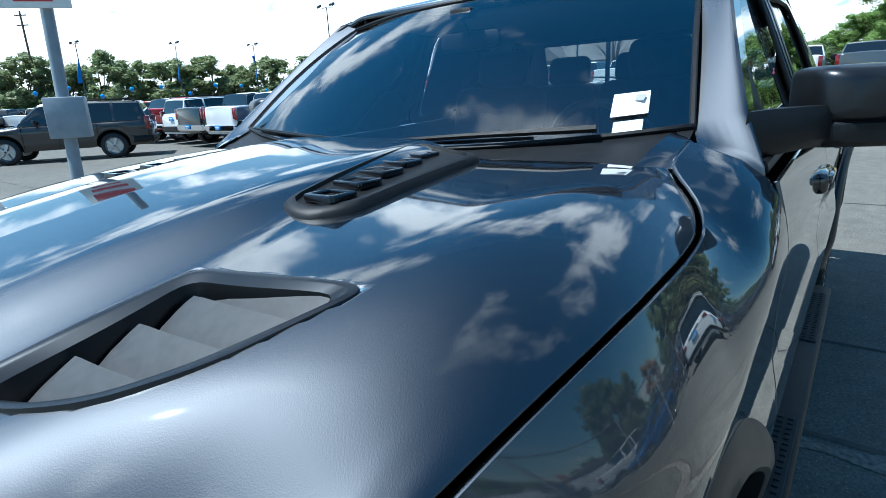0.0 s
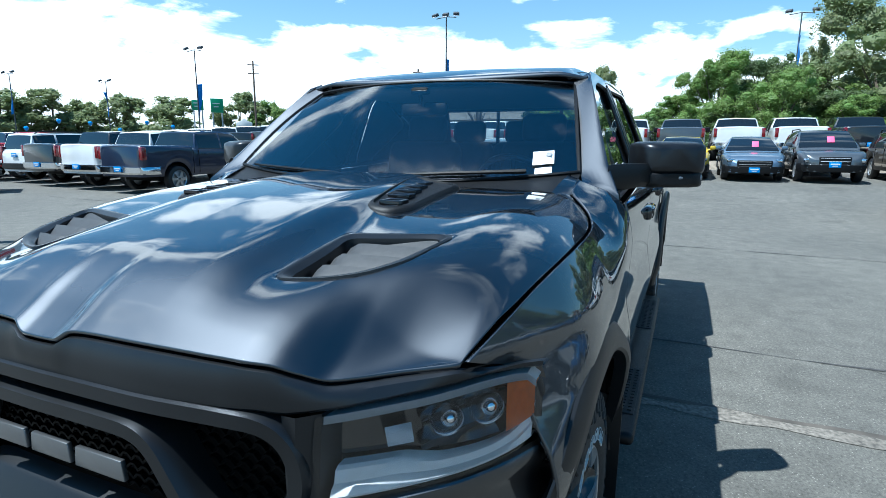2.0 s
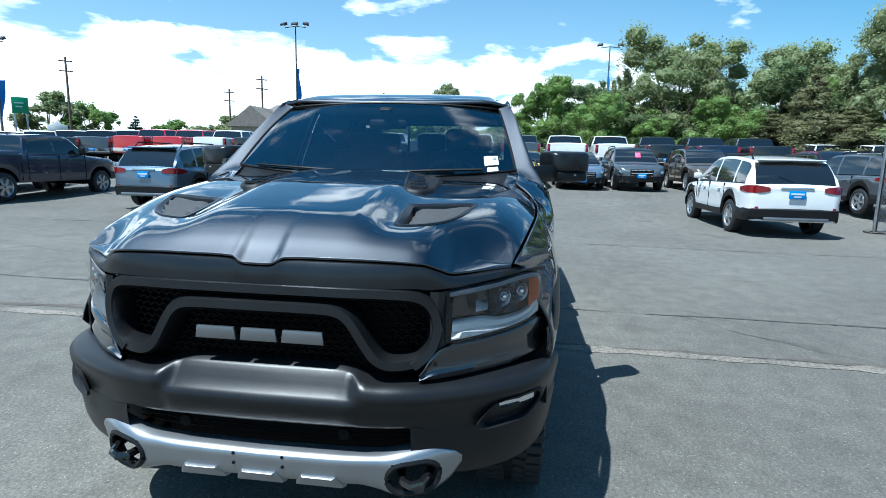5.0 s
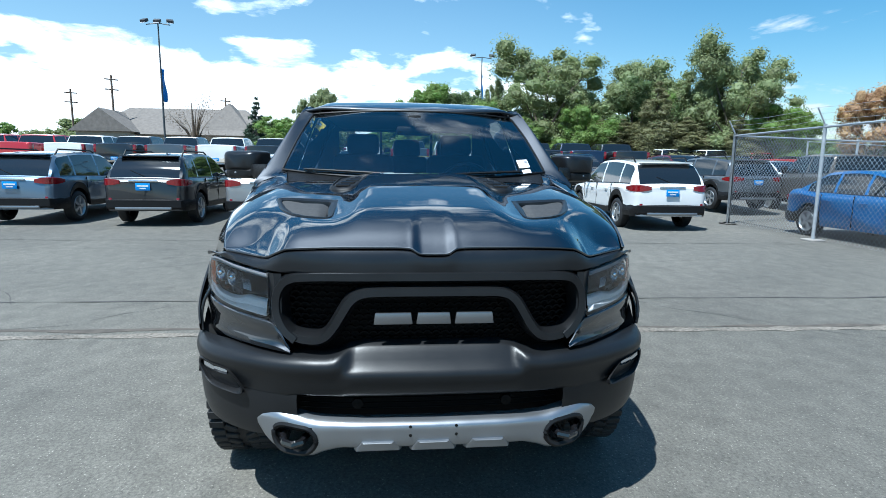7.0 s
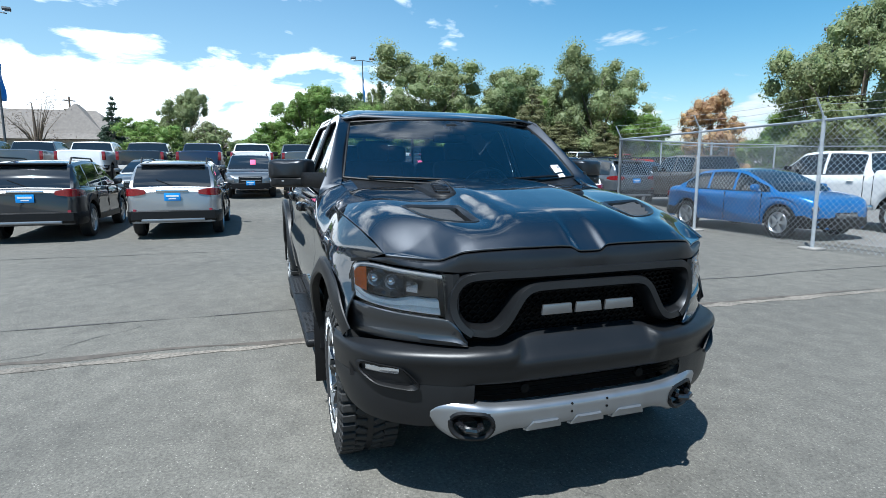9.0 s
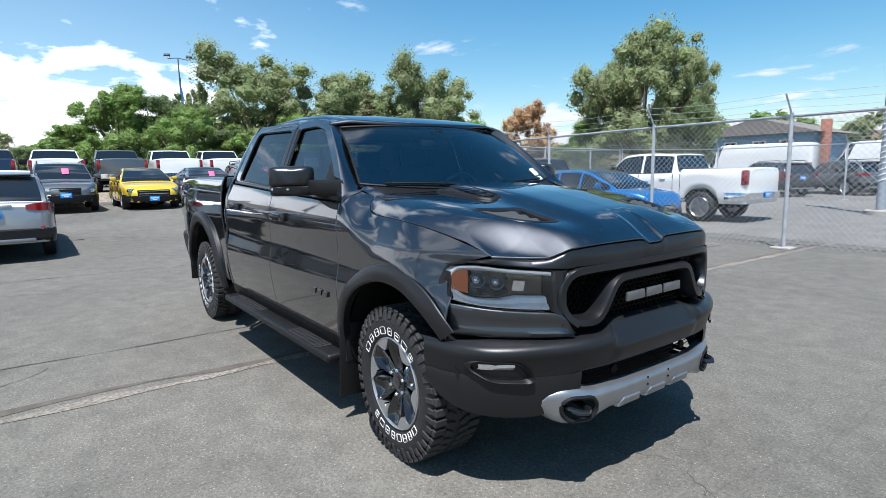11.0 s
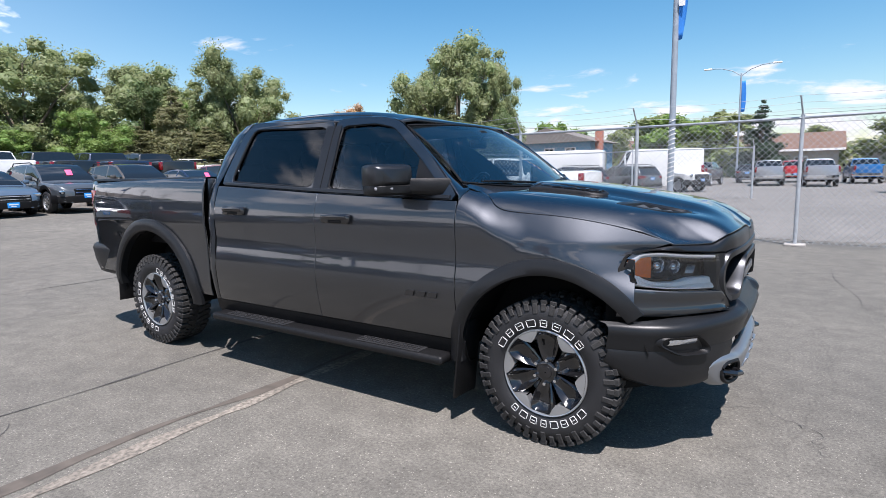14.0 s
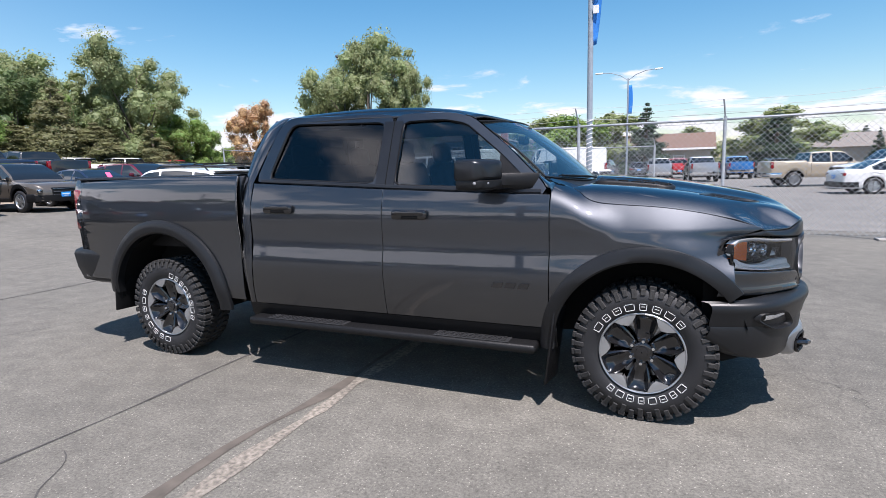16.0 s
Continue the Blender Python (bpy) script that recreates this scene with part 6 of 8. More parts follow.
    if s.get("clad"):
        part("roof_spoiler", box_bm((r0 - 0.05, 0, zr - s.get("sag", 0.05) - 0.005), (0.26, rw * 1.78, 0.035), 0.015), paint, e)
        part("skid_strip", box_bm((xr - 0.065, 0, s["zb"] + 0.06), (0.06, hw * 1.3, 0.06), 0.02), SILVER, e, "silver strip under the rear bumper")
        part("rear_wiper", tube_bm([(g0 + 0.01, 0, zb_ + 0.03), (lerp(g0, r0, 0.30) - 0.04, 0.32, cabin(lerp(g0, r0, 0.30)) - 0.06)], 0.010, 5), PLASTIC, e)
        part("hatch_handle", box_bm((xr - 0.004, 0, s["rpz"] + 0.13), (0.03, 0.62, 0.035), 0.01), trim or CHROME, e)
        for sy in (1, -1):
            cl = []
            for x in st:
                if xr + 0.05 <= x <= xf - 0.12:
                    w, zl = plan(x), low(x)
                    cl.append([(x, sy * w * 0.94, zl - 0.005), (x, sy * (w * 0.975 + 0.012), zl - 0.002), (x, sy * (w * 0.99 + 0.014), zl + 0.06), (x, sy * (w * 0.992 + 0.012), zl + s["clad"]), (x, sy * w * 0.975, zl + s["clad"] + 0.012)])
            part("lower_cladding", grid_bm(cl), PLASTIC, e, "black plastic lower cladding")
            part("bumper_reflector", box_bm((xr + 0.02, sy * hw * 0.78, s["zb"] + 0.22), (0.06, 0.07, 0.15), 0.015), RED_LENS, e)
    # front and rear faces
    zf = deck(xf - 0.1)
    lamp_z = s.get("lampz", zf - 0.13)
    for sy in (1, -1):
        lm = Matrix.Rotation(radians(-sy * 28), 4, "Z")
        h = part("headlight", box_bm((xf - 0.15, sy * hw * 0.70, lamp_z), (0.12, hw * 0.36, s.get("lamph", 0.12)), 0.03, lm), REFLECTOR, e)
        part("lens", box_bm((xf - 0.135, sy * hw * 0.70, lamp_z), (0.115, hw * 0.365, s.get("lamph", 0.12) + 0.01), 0.03, lm), CLEAR, h)
        tz = s["tail"][0]
        if s.get("clad"):
            wrap = [(x, plan(x) + 0.006) for x in (xr + 0.42, xr + 0.30, xr + 0.20, xr + 0.12, xr + 0.06, xr + 0.02)] + [(xr - 0.012, hw * 0.78), (xr - 0.016, hw * 0.66), (xr - 0.012, hw * 0.54)]
            rows = []
            for k, (x, y) in enumerate(wrap):
                hh = s["tail"][2] * (0.20, 0.36, 0.46, 0.5, 0.5, 0.5, 0.48, 0.40, 0.25)[k]
                rows.append([(x + 0.03 * (k > 5), sy * (y - 0.03 * (k < 6)), tz + hh), (x, sy * y, tz + hh * 0.9), (x, sy * y, tz - hh * 0.9), (x + 0.03 * (k > 5), sy * (y - 0.03 * (k < 6)), tz - hh)])
            part("tail_light", grid_bm(rows), RED_LENS, e, "dark red wrap-around tail light")
        else:
            part("tail_light", box_bm((xr + 0.09, sy * hw * s["tail"][3], tz), (0.16, s["tail"][1], s["tail"][2]), 0.025), RED_LENS, e)
        mb = bmesh.new()
        mx = lerp(g0, g1, s.get("mirror", 0.86))
        add_box(mb, (mx, sy * (hw + 0.09), zb_ + 0.09), (0.11, 0.19, s.get("mirh", 0.14)), 0.04)
        add_tube(mb, [(mx, sy * hw * 0.9, zb_ + 0.01), (mx, sy * (hw + 0.08), zb_ + 0.03)], 0.025, 6)
        part("mirror", mb, s.get("mirmat") or paint, e)
    gz0, gz1, gw = s["grille"]
    part("grille", box_bm((xf - 0.035, 0, (gz0 + gz1) / 2), (0.09, hw * gw * 2, gz1 - gz0), 0.03), trim or PLASTIC, e)
    gb = bmesh.new()
    for k in range(3):
        add_box(gb, (xf + 0.012, 0, lerp(gz0 + 0.04, gz1 - 0.04, k / 2)), (0.02, hw * gw * 1.8, 0.015))
    part("grille_bar", gb, CHROME, e)
    fb = bmesh.new()
    bz = s["zb"] + 0.13
    pts = [(xf - 0.55, hw * 0.985), (xf - 0.22, hw * 0.90), (xf - 0.03, hw * 0.66), (xf + 0.03, hw * 0.3), (xf + 0.03, 0)]
    pts = pts + [(p[0], -p[1]) for p in reversed(pts[:-1])]
    add_grid(fb, [[(p[0], p[1], bz - 0.13) for p in pts], [(p[0] + 0.02, p[1] * 1.01, bz - 0.05) for p in pts], [(p[0] + 0.02, p[1] * 1.01, bz + 0.08) for p in pts],
                  [(p[0] - 0.05, p[1], bz + 0.13) for p in pts]])
    part("front_bumper", fb, s.get("bumper") or PLASTIC, e)
    rb = bmesh.new()
    pts = [(xr + 0.55, hw * 0.99), (xr + 0.15, hw * 0.955), (xr - 0.03, hw * 0.85), (xr - 0.07, hw * 0.4), (xr - 0.07, 0)]
    pts = pts + [(p[0], -p[1]) for p in reversed(pts[:-1])]
    bz = s.get("rbz", s["zb"] + 0.18)
    add_grid(rb, [[(p[0] + 0.05, p[1], bz - 0.13) for p in pts], [(p[0], p[1] * 1.01, bz - 0.08) for p in pts], [(p[0], p[1] * 1.01, bz + 0.08) for p in pts],
                  [(p[0] + 0.09, p[1], bz + 0.11) for p in pts]])
    part("rear_bumper", rb, s.get("rbumper") or s.get("bumper") or PLASTIC, e)
    if plates[0]:
        plate_part(e, xf + 0.05, s.get("fpz", s["zb"] + 0.22), 1)
    if plates[1]:
        plate_part(e, xr - 0.035 + s.get("rpx", 0.0), s["rpz"], -1)
    meshes = {}
    for wx in (wb / 2, -wb / 2):
        for sy in (1, -1):
            add_wheel(e, wx, sy * (hw - 0.13), r, s.get("tw", 0.23), rim_mat or MACHINED, s.get("spokes", 5), meshes)
    for sy in (1, -1):
        for hx in s["handles"]:
            part("door_handle", box_bm((hx, sy * (hw + 0.012), zb_ - 0.16), (0.17, 0.03, 0.03), 0.01), s.get("handlemat") or paint, e)
        for hx in s["cuts"]:
            part("door_gap", box_bm((hx, sy * (hw * 0.985), lerp(s["zb"], zb_, 0.52)), (0.010, 0.028, (zb_ - s["zb"]) * 0.88)), DEEP, e, smooth=0)
    if tag:
        part("price_tag", box_bm((lerp(g1, r1, 0.35) + 0.10, 0.1, lerp(zb_, zr, 0.45)), (0.01, 0.20, 0.24), 0.003, Matrix.Rotation(radians(-38), 4, "Y")), tag, e, "pink paper tag")
    return e


PICKUP = dict(wb=3.62, fo=0.93, ro=1.22, hw=1.0, r=0.40, zb=0.50, arch=0.12, belt=1.32, roof=1.90, glass=(-1.10, 1.22, -0.92, 0.62), pillars=(0.48,),
              top=[(-3.03, 1.38), (-2.95, 1.42), (-1.24, 1.42), (-1.20, 1.34), (-1.0, 1.33), (1.1, 1.30), (1.4, 1.27), (2.2, 1.20), (2.6, 1.12), (2.74, 0.95)],
              tail=(1.18, 0.14, 0.38, 0.885), grille=(0.72, 1.06, 0.62), lampz=0.98, lamph=0.19, rpz=0.72, rpx=-0.06, rbz=0.70, rbumper=CHROME, handles=(0.45, -0.70),
              cuts=(1.12, 0.10, -1.0, -1.22), mirh=0.24, tw=0.27, roofw=0.76, spokes=6, mirmat=PLASTIC)
SUV = dict(wb=2.75, fo=0.92, ro=0.98, hw=0.93, r=0.36, zb=0.34, arch=0.08, belt=1.08, roof=1.66, glass=(-2.27, 1.02, -1.86, 0.12), pillars=(0.27, 0.60), rails=True, clad=0.13, dpillar=0.16, sag=0.09, peak=0.66,
           top=[(-2.355, 0.98), (-2.28, 1.06), (-2.0, 1.09), (0.8, 1.04), (1.1, 1.02), (1.9, 0.95), (2.15, 0.86), (2.295, 0.70)],
           tail=(0.98, 0.36, 0.16, 0.74), grille=(0.52, 0.80, 0.45), rpz=0.88, rbz=0.50, handles=(0.25, -0.75), cuts=(0.88, -0.05, -1.02), roofw=0.76)
BIGSUV = dict(SUV, clad=0, sag=0.05, dpillar=0.12, wb=2.95, fo=0.92, ro=1.15, hw=0.98, r=0.40, zb=0.38, belt=1.16, roof=1.82, glass=(-2.55, 1.05, -2.35, 0.35),
              top=[(-2.625, 1.05), (-2.55, 1.14), (-2.3, 1.17), (0.9, 1.14), (1.15, 1.12), (2.0, 1.06), (2.25, 0.98), (2.395, 0.80)],
              tail=(1.08, 0.16, 0.42, 0.88), grille=(0.60, 0.92, 0.5), rpz=0.98, rbz=0.58, handles=(0.3, -0.8), cuts=(0.95, 0.0, -1.08), lampz=0.92)
SEDAN = dict(wb=2.80, fo=0.95, ro=1.10, hw=0.92, r=0.33, zb=0.25, arch=0.06, belt=0.96, roof=1.45, glass=(-1.85, 1.05, -0.95, 0.10), pillars=(0.36, 0.62),
             top=[(-2.50, 0.80), (-2.42, 0.98), (-1.9, 1.03), (-1.2, 0.98), (0.8, 0.93), (1.15, 0.92), (1.9, 0.83), (2.2, 0.72), (2.35, 0.55)],
             tail=(0.82, 0.34, 0.13, 0.74), grille=(0.40, 0.66, 0.55), lampz=0.66, lamph=0.10, rpz=0.72, rbz=0.42, fpz=0.36, handles=(0.2, -0.7), cuts=(0.85, -0.1, -0.95),
             roofw=0.66, bumper=None)
COMPACT = dict(SEDAN, wb=2.65, fo=0.80, ro=0.78, roof=1.46, glass=(-1.72, 1.22, -0.98, 0.18), roofw=0.74,
               top=[(-2.105, 0.82), (-2.06, 0.96), (-1.80, 1.03), (-1.2, 0.99), (0.8, 0.97), (1.25, 0.97), (1.70, 0.91), (1.95, 0.83), (2.07, 0.72), (2.125, 0.58)],
               grille=(0.44, 0.58, 0.35), handles=(0.15, -0.75), cuts=(0.90, -0.10, -0.95))
VAN = dict(SUV, clad=0, sag=0.03, dpillar=0.02, backlight=False, plainbelt=True, wb=3.7, fo=0.95, ro=1.2, hw=1.0, r=0.36, zb=0.38, belt=1.30, roof=2.60, glass=(1.0, 1.95, 0.85, 1.30), pillars=(0.5,), rails=False,
           top=[(-3.05, 2.45), (-2.98, 2.58), (-2.7, 2.62), (0.95, 2.62), (1.12, 2.5), (1.35, 1.9), (1.75, 1.32), (2.2, 1.20), (2.65, 1.05), (2.8, 0.8)],
           tail=(1.35, 0.10, 0.5, 0.93), rpz=0.9, handles=(0.9,), cuts=(1.7, 0.7), mirror=0.8, grille=(0.6, 0.9, 0.45), lampz=0.95)

PROTOS = {}


def vehicle(kind, colour, x, y, heading, tag=False, label=None, z=None, **kw):
    specs = {"pickup": ("pickup_truck", PICKUP, "truck"), "suv": ("suv", SUV, "car"), "bigsuv": ("suv", BIGSUV, "car"), "sedan": ("sedan", SEDAN, "car"), "compact": ("sedan", COMPACT, "car"), "van": ("cargo_van", VAN, "van")}
    name, s, cat = specs[kind]
    paint, word = colour
    key = (kind, word, tag, label)
    m = pose(x, y, ground_height(x, y) if z is None else z, 0, 0, heading)
    if key in PROTOS:
        return copy_thing(PROTOS[key], m)
    text = label or {"pickup": f"{word} crew cab pickup truck parked on the sales lot", "suv": f"{word} crossover with dark windows parked on the lot",
                     "bigsuv": f"large {word} sport utility vehicle on the lot", "compact": f"{word} compact sedan", "sedan": f"{word} four door sedan parked facing the aisle",
                     "van": f"tall {word} cargo van behind the fence"}[kind]
    ob = build_vehicle(name, text, cat, s, paint, tag=PINK if tag else None, **kw)
    ob.matrix_basis = m
    PROTOS[key] = ob
    return ob


WHITE, BLACK, DARK, NAVY = (WHITE_PAINT, "white"), (BLACK_PAINT, "black"), (GREY_PAINT, "dark grey"), (NAVY_PAINT, "navy blue")
RED, MAROON, SILV, STEEL, YELL, BLUE = (RED_PAINT, "red"), (MAROON_PAINT, "maroon"), (SILVER_PAINT, "silver"), (STEEL_BLUE_PAINT, "steel blue"), (YELLOW_PAINT, "yellow"), (BLUE_PAINT, "bright blue")
TAN, BROWN = (TAN_PAINT, "tan"), (BROWN_PAINT, "dark brown")


def park_vehicles():
    # nearest row, tails towards the truck
    vehicle("suv", STEEL, -12.7, -8.55, 180)
    vehicle("suv", BLACK, -12.5, -5.65, 180)
    vehicle("suv", SILV, -12.35, -3.0, 180)
    vehicle("suv", WHITE, -11.75, 6.3, 180, label="white crossover with black cladding and roof rails")
    # second row, noses towards the truck
    for y, kind, col, tag in ((-5.2, "sedan", DARK, False), (-1.55, "suv", DARK, True), (0.95, "sedan", YELL, False), (3.15, "sedan", STEEL, True), (5.3, "suv", DARK, True), (8.0, "suv", BROWN, False),
                              (10.6, "sedan", NAVY, True), (12.9, "suv", MAROON, False), (15.3, "suv", DARK, False), (17.6, "sedan", WHITE, False)):
        vehicle(kind, col, -21.2, y, 0, tag)
    # terrace row of pickups, tails towards the truck
    for y, col in ((-20.0, RED), (-17.7, RED), (-15.4, WHITE), (-13.1, BLACK), (-10.8, DARK), (-8.5, WHITE), (-6.2, BLACK), (-3.8, NAVY), (-1.5, WHITE), (0.8, DARK),
                   (3.05, WHITE), (5.3, WHITE), (7.6, BLACK), (9.9, NAVY), (12.2, BLACK)):
        vehicle("pickup", col, -27.9, y, 180)
    for x, y, col in ((-35, 19.0, WHITE), (-34, 21.6, WHITE), (-33, 24.2, RED), (-32, 26.8, NAVY)):
        vehicle("pickup", col, x, y, 190)
    # south-west rows
    for y, kind, col, x in ((-14.2, "pickup", NAVY, -12.8), (-16.7, "pickup", WHITE, -13.2), (-19.2, "pickup", BLACK, -13.5), (-21.8, "bigsuv", WHITE, -13.8), (-24.5, "pickup", RED, -14.1), (-27.2, "pickup", NAVY, -14.4)):
        vehicle(kind, col, x, y, 180)
    vehicle("bigsuv", BLACK, -6.6, -19.9, -32)
    for k, col in enumerate((WHITE, WHITE, BLACK, WHITE, BLACK, WHITE, WHITE, WHITE, BLACK, DARK, NAVY, RED, RED)):
        vehicle("pickup", col, -22.0 - 0.75 * k, -36.5 + 1.35 * k, 205)
    for k, col in enumerate((WHITE, BLACK, WHITE, DARK, WHITE, RED, WHITE, BLACK)):
        vehicle("pickup", col, -10.0 - 2.2 * k, -46 + 0.6 * k, 215)
    # fenced lot
    vehicle("pickup", WHITE, -7.4, 13.1, 180)
    vehicle("pickup", BROWN, -13.2, 13.6, 175)
    vehicle("suv", DARK, -15.5, 10.8, 185)
    vehicle("compact", BLUE, -7.3, 9.95, 0, plates=(False, False), label="bright blue older compact sedan behind the fence")
    for x, y, kind, col, h in ((-10.5, 27.5, "suv", BLACK, 150), (-8.3, 30.2, "suv", DARK, 150), (-6.5, 33.5, "pickup", WHITE, 330), (-15.5, 37.8, "van", WHITE, 190), (-9.4, 42.0, "van", WHITE, 200),
                              (-8.0, 60.0, "pickup", BROWN, 85), (-4.6, 70, "suv", DARK, 90), (-2.2, 60, "pickup", SILV, 95), (1.8, 57, "pickup", SILV, 95), (5.6, 66, "pickup", BLUE, 95),
                              (9.2, 66, "suv", DARK, 100), (-0.4, 72, "pickup", RED, 95), (7.4, 32.5, "pickup", TAN, 15), (12.2, 37.5, "pickup", WHITE, 190), (8.6, 24.3, "sedan", WHITE, 10), (13.0, 23.0, "sedan", BLACK, 20)):
        # rows of the far lot stand round a common aisle
        f = 0.78 if y > 50 else (0.80 if y > 35 else 1.0)
        x, y = 0.9 + (x - 0.9) * f, -4.6 + (y + 4.6) * f
        vehicle(kind, col, x, y, h, plates=(False, False)) if (kind, col[1], False, None) not in PROTOS else vehicle(kind, col, x, y, h)


park_vehicles()


# ---------------------------------------------------------------- kerb, bank, fence
def make_kerb():
    bm = bmesh.new()
    for k in range(22):
        y0 = -26 + 2.1 * k
        add_box(bm, (-23.75, y0 + 1.04, ground_height(-23.7, y0 + 1) + 0.04), (0.18, 2.08, 0.24), 0.02)
    tagged(mesh_object("kerb", bm, CONCRETE), "low worn concrete kerb below the terrace", "kerb", kind="structure")
    rows = []
    for k in range(46):
        y = -26 + k
        rows.append([(-23.84 - 0.27 * i, y, ground_height(-23.84 - 0.27 * i, y) + (0.10, 0.09, 0.05, 0.02, -0.01)[i] + 0.03 * noise.noise((i * 1.3, y * 0.9, 3))) for i in range(5)])
    tagged(mesh_object("bank", grid_bm(rows), DIRT), "dry tan gravel bank up to the terrace", "bank", kind="structure")


def chain_link_bm(x0, y0, x1, y1, h, z0, pitch=0.11):
    """Diamond wire net between two posts, each wire a thin flat strip of real geometry."""
    bm = bmesh.new()
    L = math.hypot(x1 - x0, y1 - y0)
    ux, uy = (x1 - x0) / L, (y1 - y0) / L
    w = 0.0027

    def strip(a, b):
        (s0, za), (s1, zb) = a, b
        n = Vector((-(zb - za), s1 - s0)).normalized() * w
        q = [(s0 - n.x, za - n.y), (s0 + n.x, za + n.y), (s1 + n.x, zb + n.y), (s1 - n.x, zb - n.y)]
        bm.faces.new([bm.verts.new((x0 + ux * s, y0 + uy * s, z0 + z)) for s, z in q])
    n = int((L + h) / pitch)
    for k in range(n):
        s = k * pitch
        for sg in (1, -1):
            a, b = (s, 0.0), (s - h, h)
            if sg < 0:
                a, b = (L - s, 0.0), (L - s + h, h)
            pts = []
            for p, q in ((a, b), (b, a)):
                ps, pz = p
                lim = 0.0 if ps < 0 else (L if ps > L else None)
                if lim is not None:
                    f = (lim - p[0]) / (q[0] - p[0])
                    ps, pz = lim, p[1] + f * (q[1] - p[1])
                pts.append((ps, pz))
            if abs(pts[0][1] - pts[1][1]) > 0.02:
                strip(pts[0], pts[1])
    return bm


def make_fence(posts, h, arms, label, pitch=0.11):
    e = thing("chain_link_fence", label, "fence")
    for i, (x, y) in enumerate(posts):
        z = ground_height(x, y)
        end = i in (0, len(posts) - 1)
        part("post", tube_bm([(x, y, z - 0.1), (x, y, z + h + 0.06)], 0.045 if end else 0.034, 10), GALV, e)
        part("footing", box_bm((x, y, z + 0.015), (0.34, 0.30, 0.05), 0.015), CONCRETE, e, "rough pale concrete footing")
        if arms:
            part("barb_arm", tube_bm([(x, y, z + h + 0.03), (x - 0.05, y - 0.16, z + h + 0.38)], 0.016, 6), GALV, e)
    for (xa, ya), (xb, yb) in zip(posts, posts[1:]):
        za, zb = ground_height(xa, ya), ground_height(xb, yb)
        part("top_rail", tube_bm([(xa, ya, za + h), (xb, yb, zb + h)], 0.024, 8), GALV, e)
        net = part("wire_net", chain_link_bm(xa, ya, xb, yb, h - 0.06, min(za, zb) + 0.05, pitch), GALV, e, "galvanised diamond wire mesh", smooth=0)
        for k in range(3 if arms else 0):
            f = (k + 1) / 3
            a, b = (xa - 0.05 * f, ya - 0.16 * f, za + h + 0.03 + 0.35 * f), (xb - 0.05 * f, yb - 0.16 * f, zb + h + 0.03 + 0.35 * f)
            mid = [Vector(a).lerp(Vector(b), t) + Vector((0, 0, -0.05 * math.sin(math.pi * t))) for t in (0, 0.25, 0.5, 0.75, 1)]
            part("barbed_wire", tube_bm(mid, 0.003, 4), GALV, e)


make_kerb()
make_fence([(-11.0, 8.75), (-7.7, 8.5), (-4.5, 8.2), (-1.9, 8.25), (0.95, 8.35), (3.6, 7.9), (6.6, 7.6)], 2.30, True, "galvanised chain link fence with barbed wire arms")
make_fence([(-11.0, 8.75), (-13.0, 14.0), (-15.2, 19.5), (-17.5, 25.0)], 2.30, False, "galvanised chain link side fence of the lot", 0.13)
make_fence([(-27 + 5.2 * k, 23.5 + 0.25 * k) for k in range(6)], 2.30, True, "far galvanised chain link fence with angled arms", 0.15)


# ---------------------------------------------------------------- poles, banners, signs
def banner_bm(x, y, z0, z1, w, seed):
    rows = []
    for i in range(13):
        t = i / 12
        rows.append([(x + (w * s) * (0.55 + 0.45 * math.sin(t * 2.1 + seed)) * (1 - 0.25 * t), y + 0.10 * math.sin(5 * t + 3 * s + seed) * s + 0.03, lerp(z1, z0, t) + 0.10 * s * math.sin(seed)) for s in
                     (0.05, 0.3, 0.55, 0.8, 1.0)])
    return grid_bm(rows)


def lot_light(x, y, h, heads=3, banner=None, material=None, r=0.07, label="tall slim lot light with floodlights and a blue banner", seed=0.0):
    e = thing("lot_light_pole", label, "light pole", "lot light poles", pose(x, y, ground_height(x, y)))
    part("pole", tube_bm([(0, 0, 0), (0, 0, h * 0.5), (0, 0, h)], [r, r * 0.85, r * 0.6], 12), material or DARK_POLE, e)
    part("base", lathe_bm([(0.0, 0.28), (0.45, 0.28), (0.5, 0.22), (0.5, 0.05)], 20, "Z"), CONCRETE, e)
    part("crossbar", tube_bm([(0, -0.75, h - 0.05), (0, 0, h + 0.05), (0, 0.75, h - 0.05)], 0.03, 8), material or DARK_POLE, e)
    for k in range(heads):
        yy = lerp(-0.8, 0.8, k / max(1, heads - 1))
        f = part("floodlight", box_bm((0.12, yy, h + 0.16), (0.34, 0.42, 0.20), 0.04, pose(0, 0, 0, 0, 28, 25 * (k - 1))), material or DARK_POLE, e)
        part("lamp_glass", box_bm((0.17, yy, h + 0.06), (0.26, 0.34, 0.03), 0.01, pose(0, 0, 0, 0, 28, 25 * (k - 1))), DRL, f)
    if banner:
        b = part("banner", banner_bm(0, 0, banner[0], banner[1], banner[2], seed), FLAG_BLUE, e, "furled blue banner cloth", smooth=60)
        solidify(b, 0.006, 0)
    return e


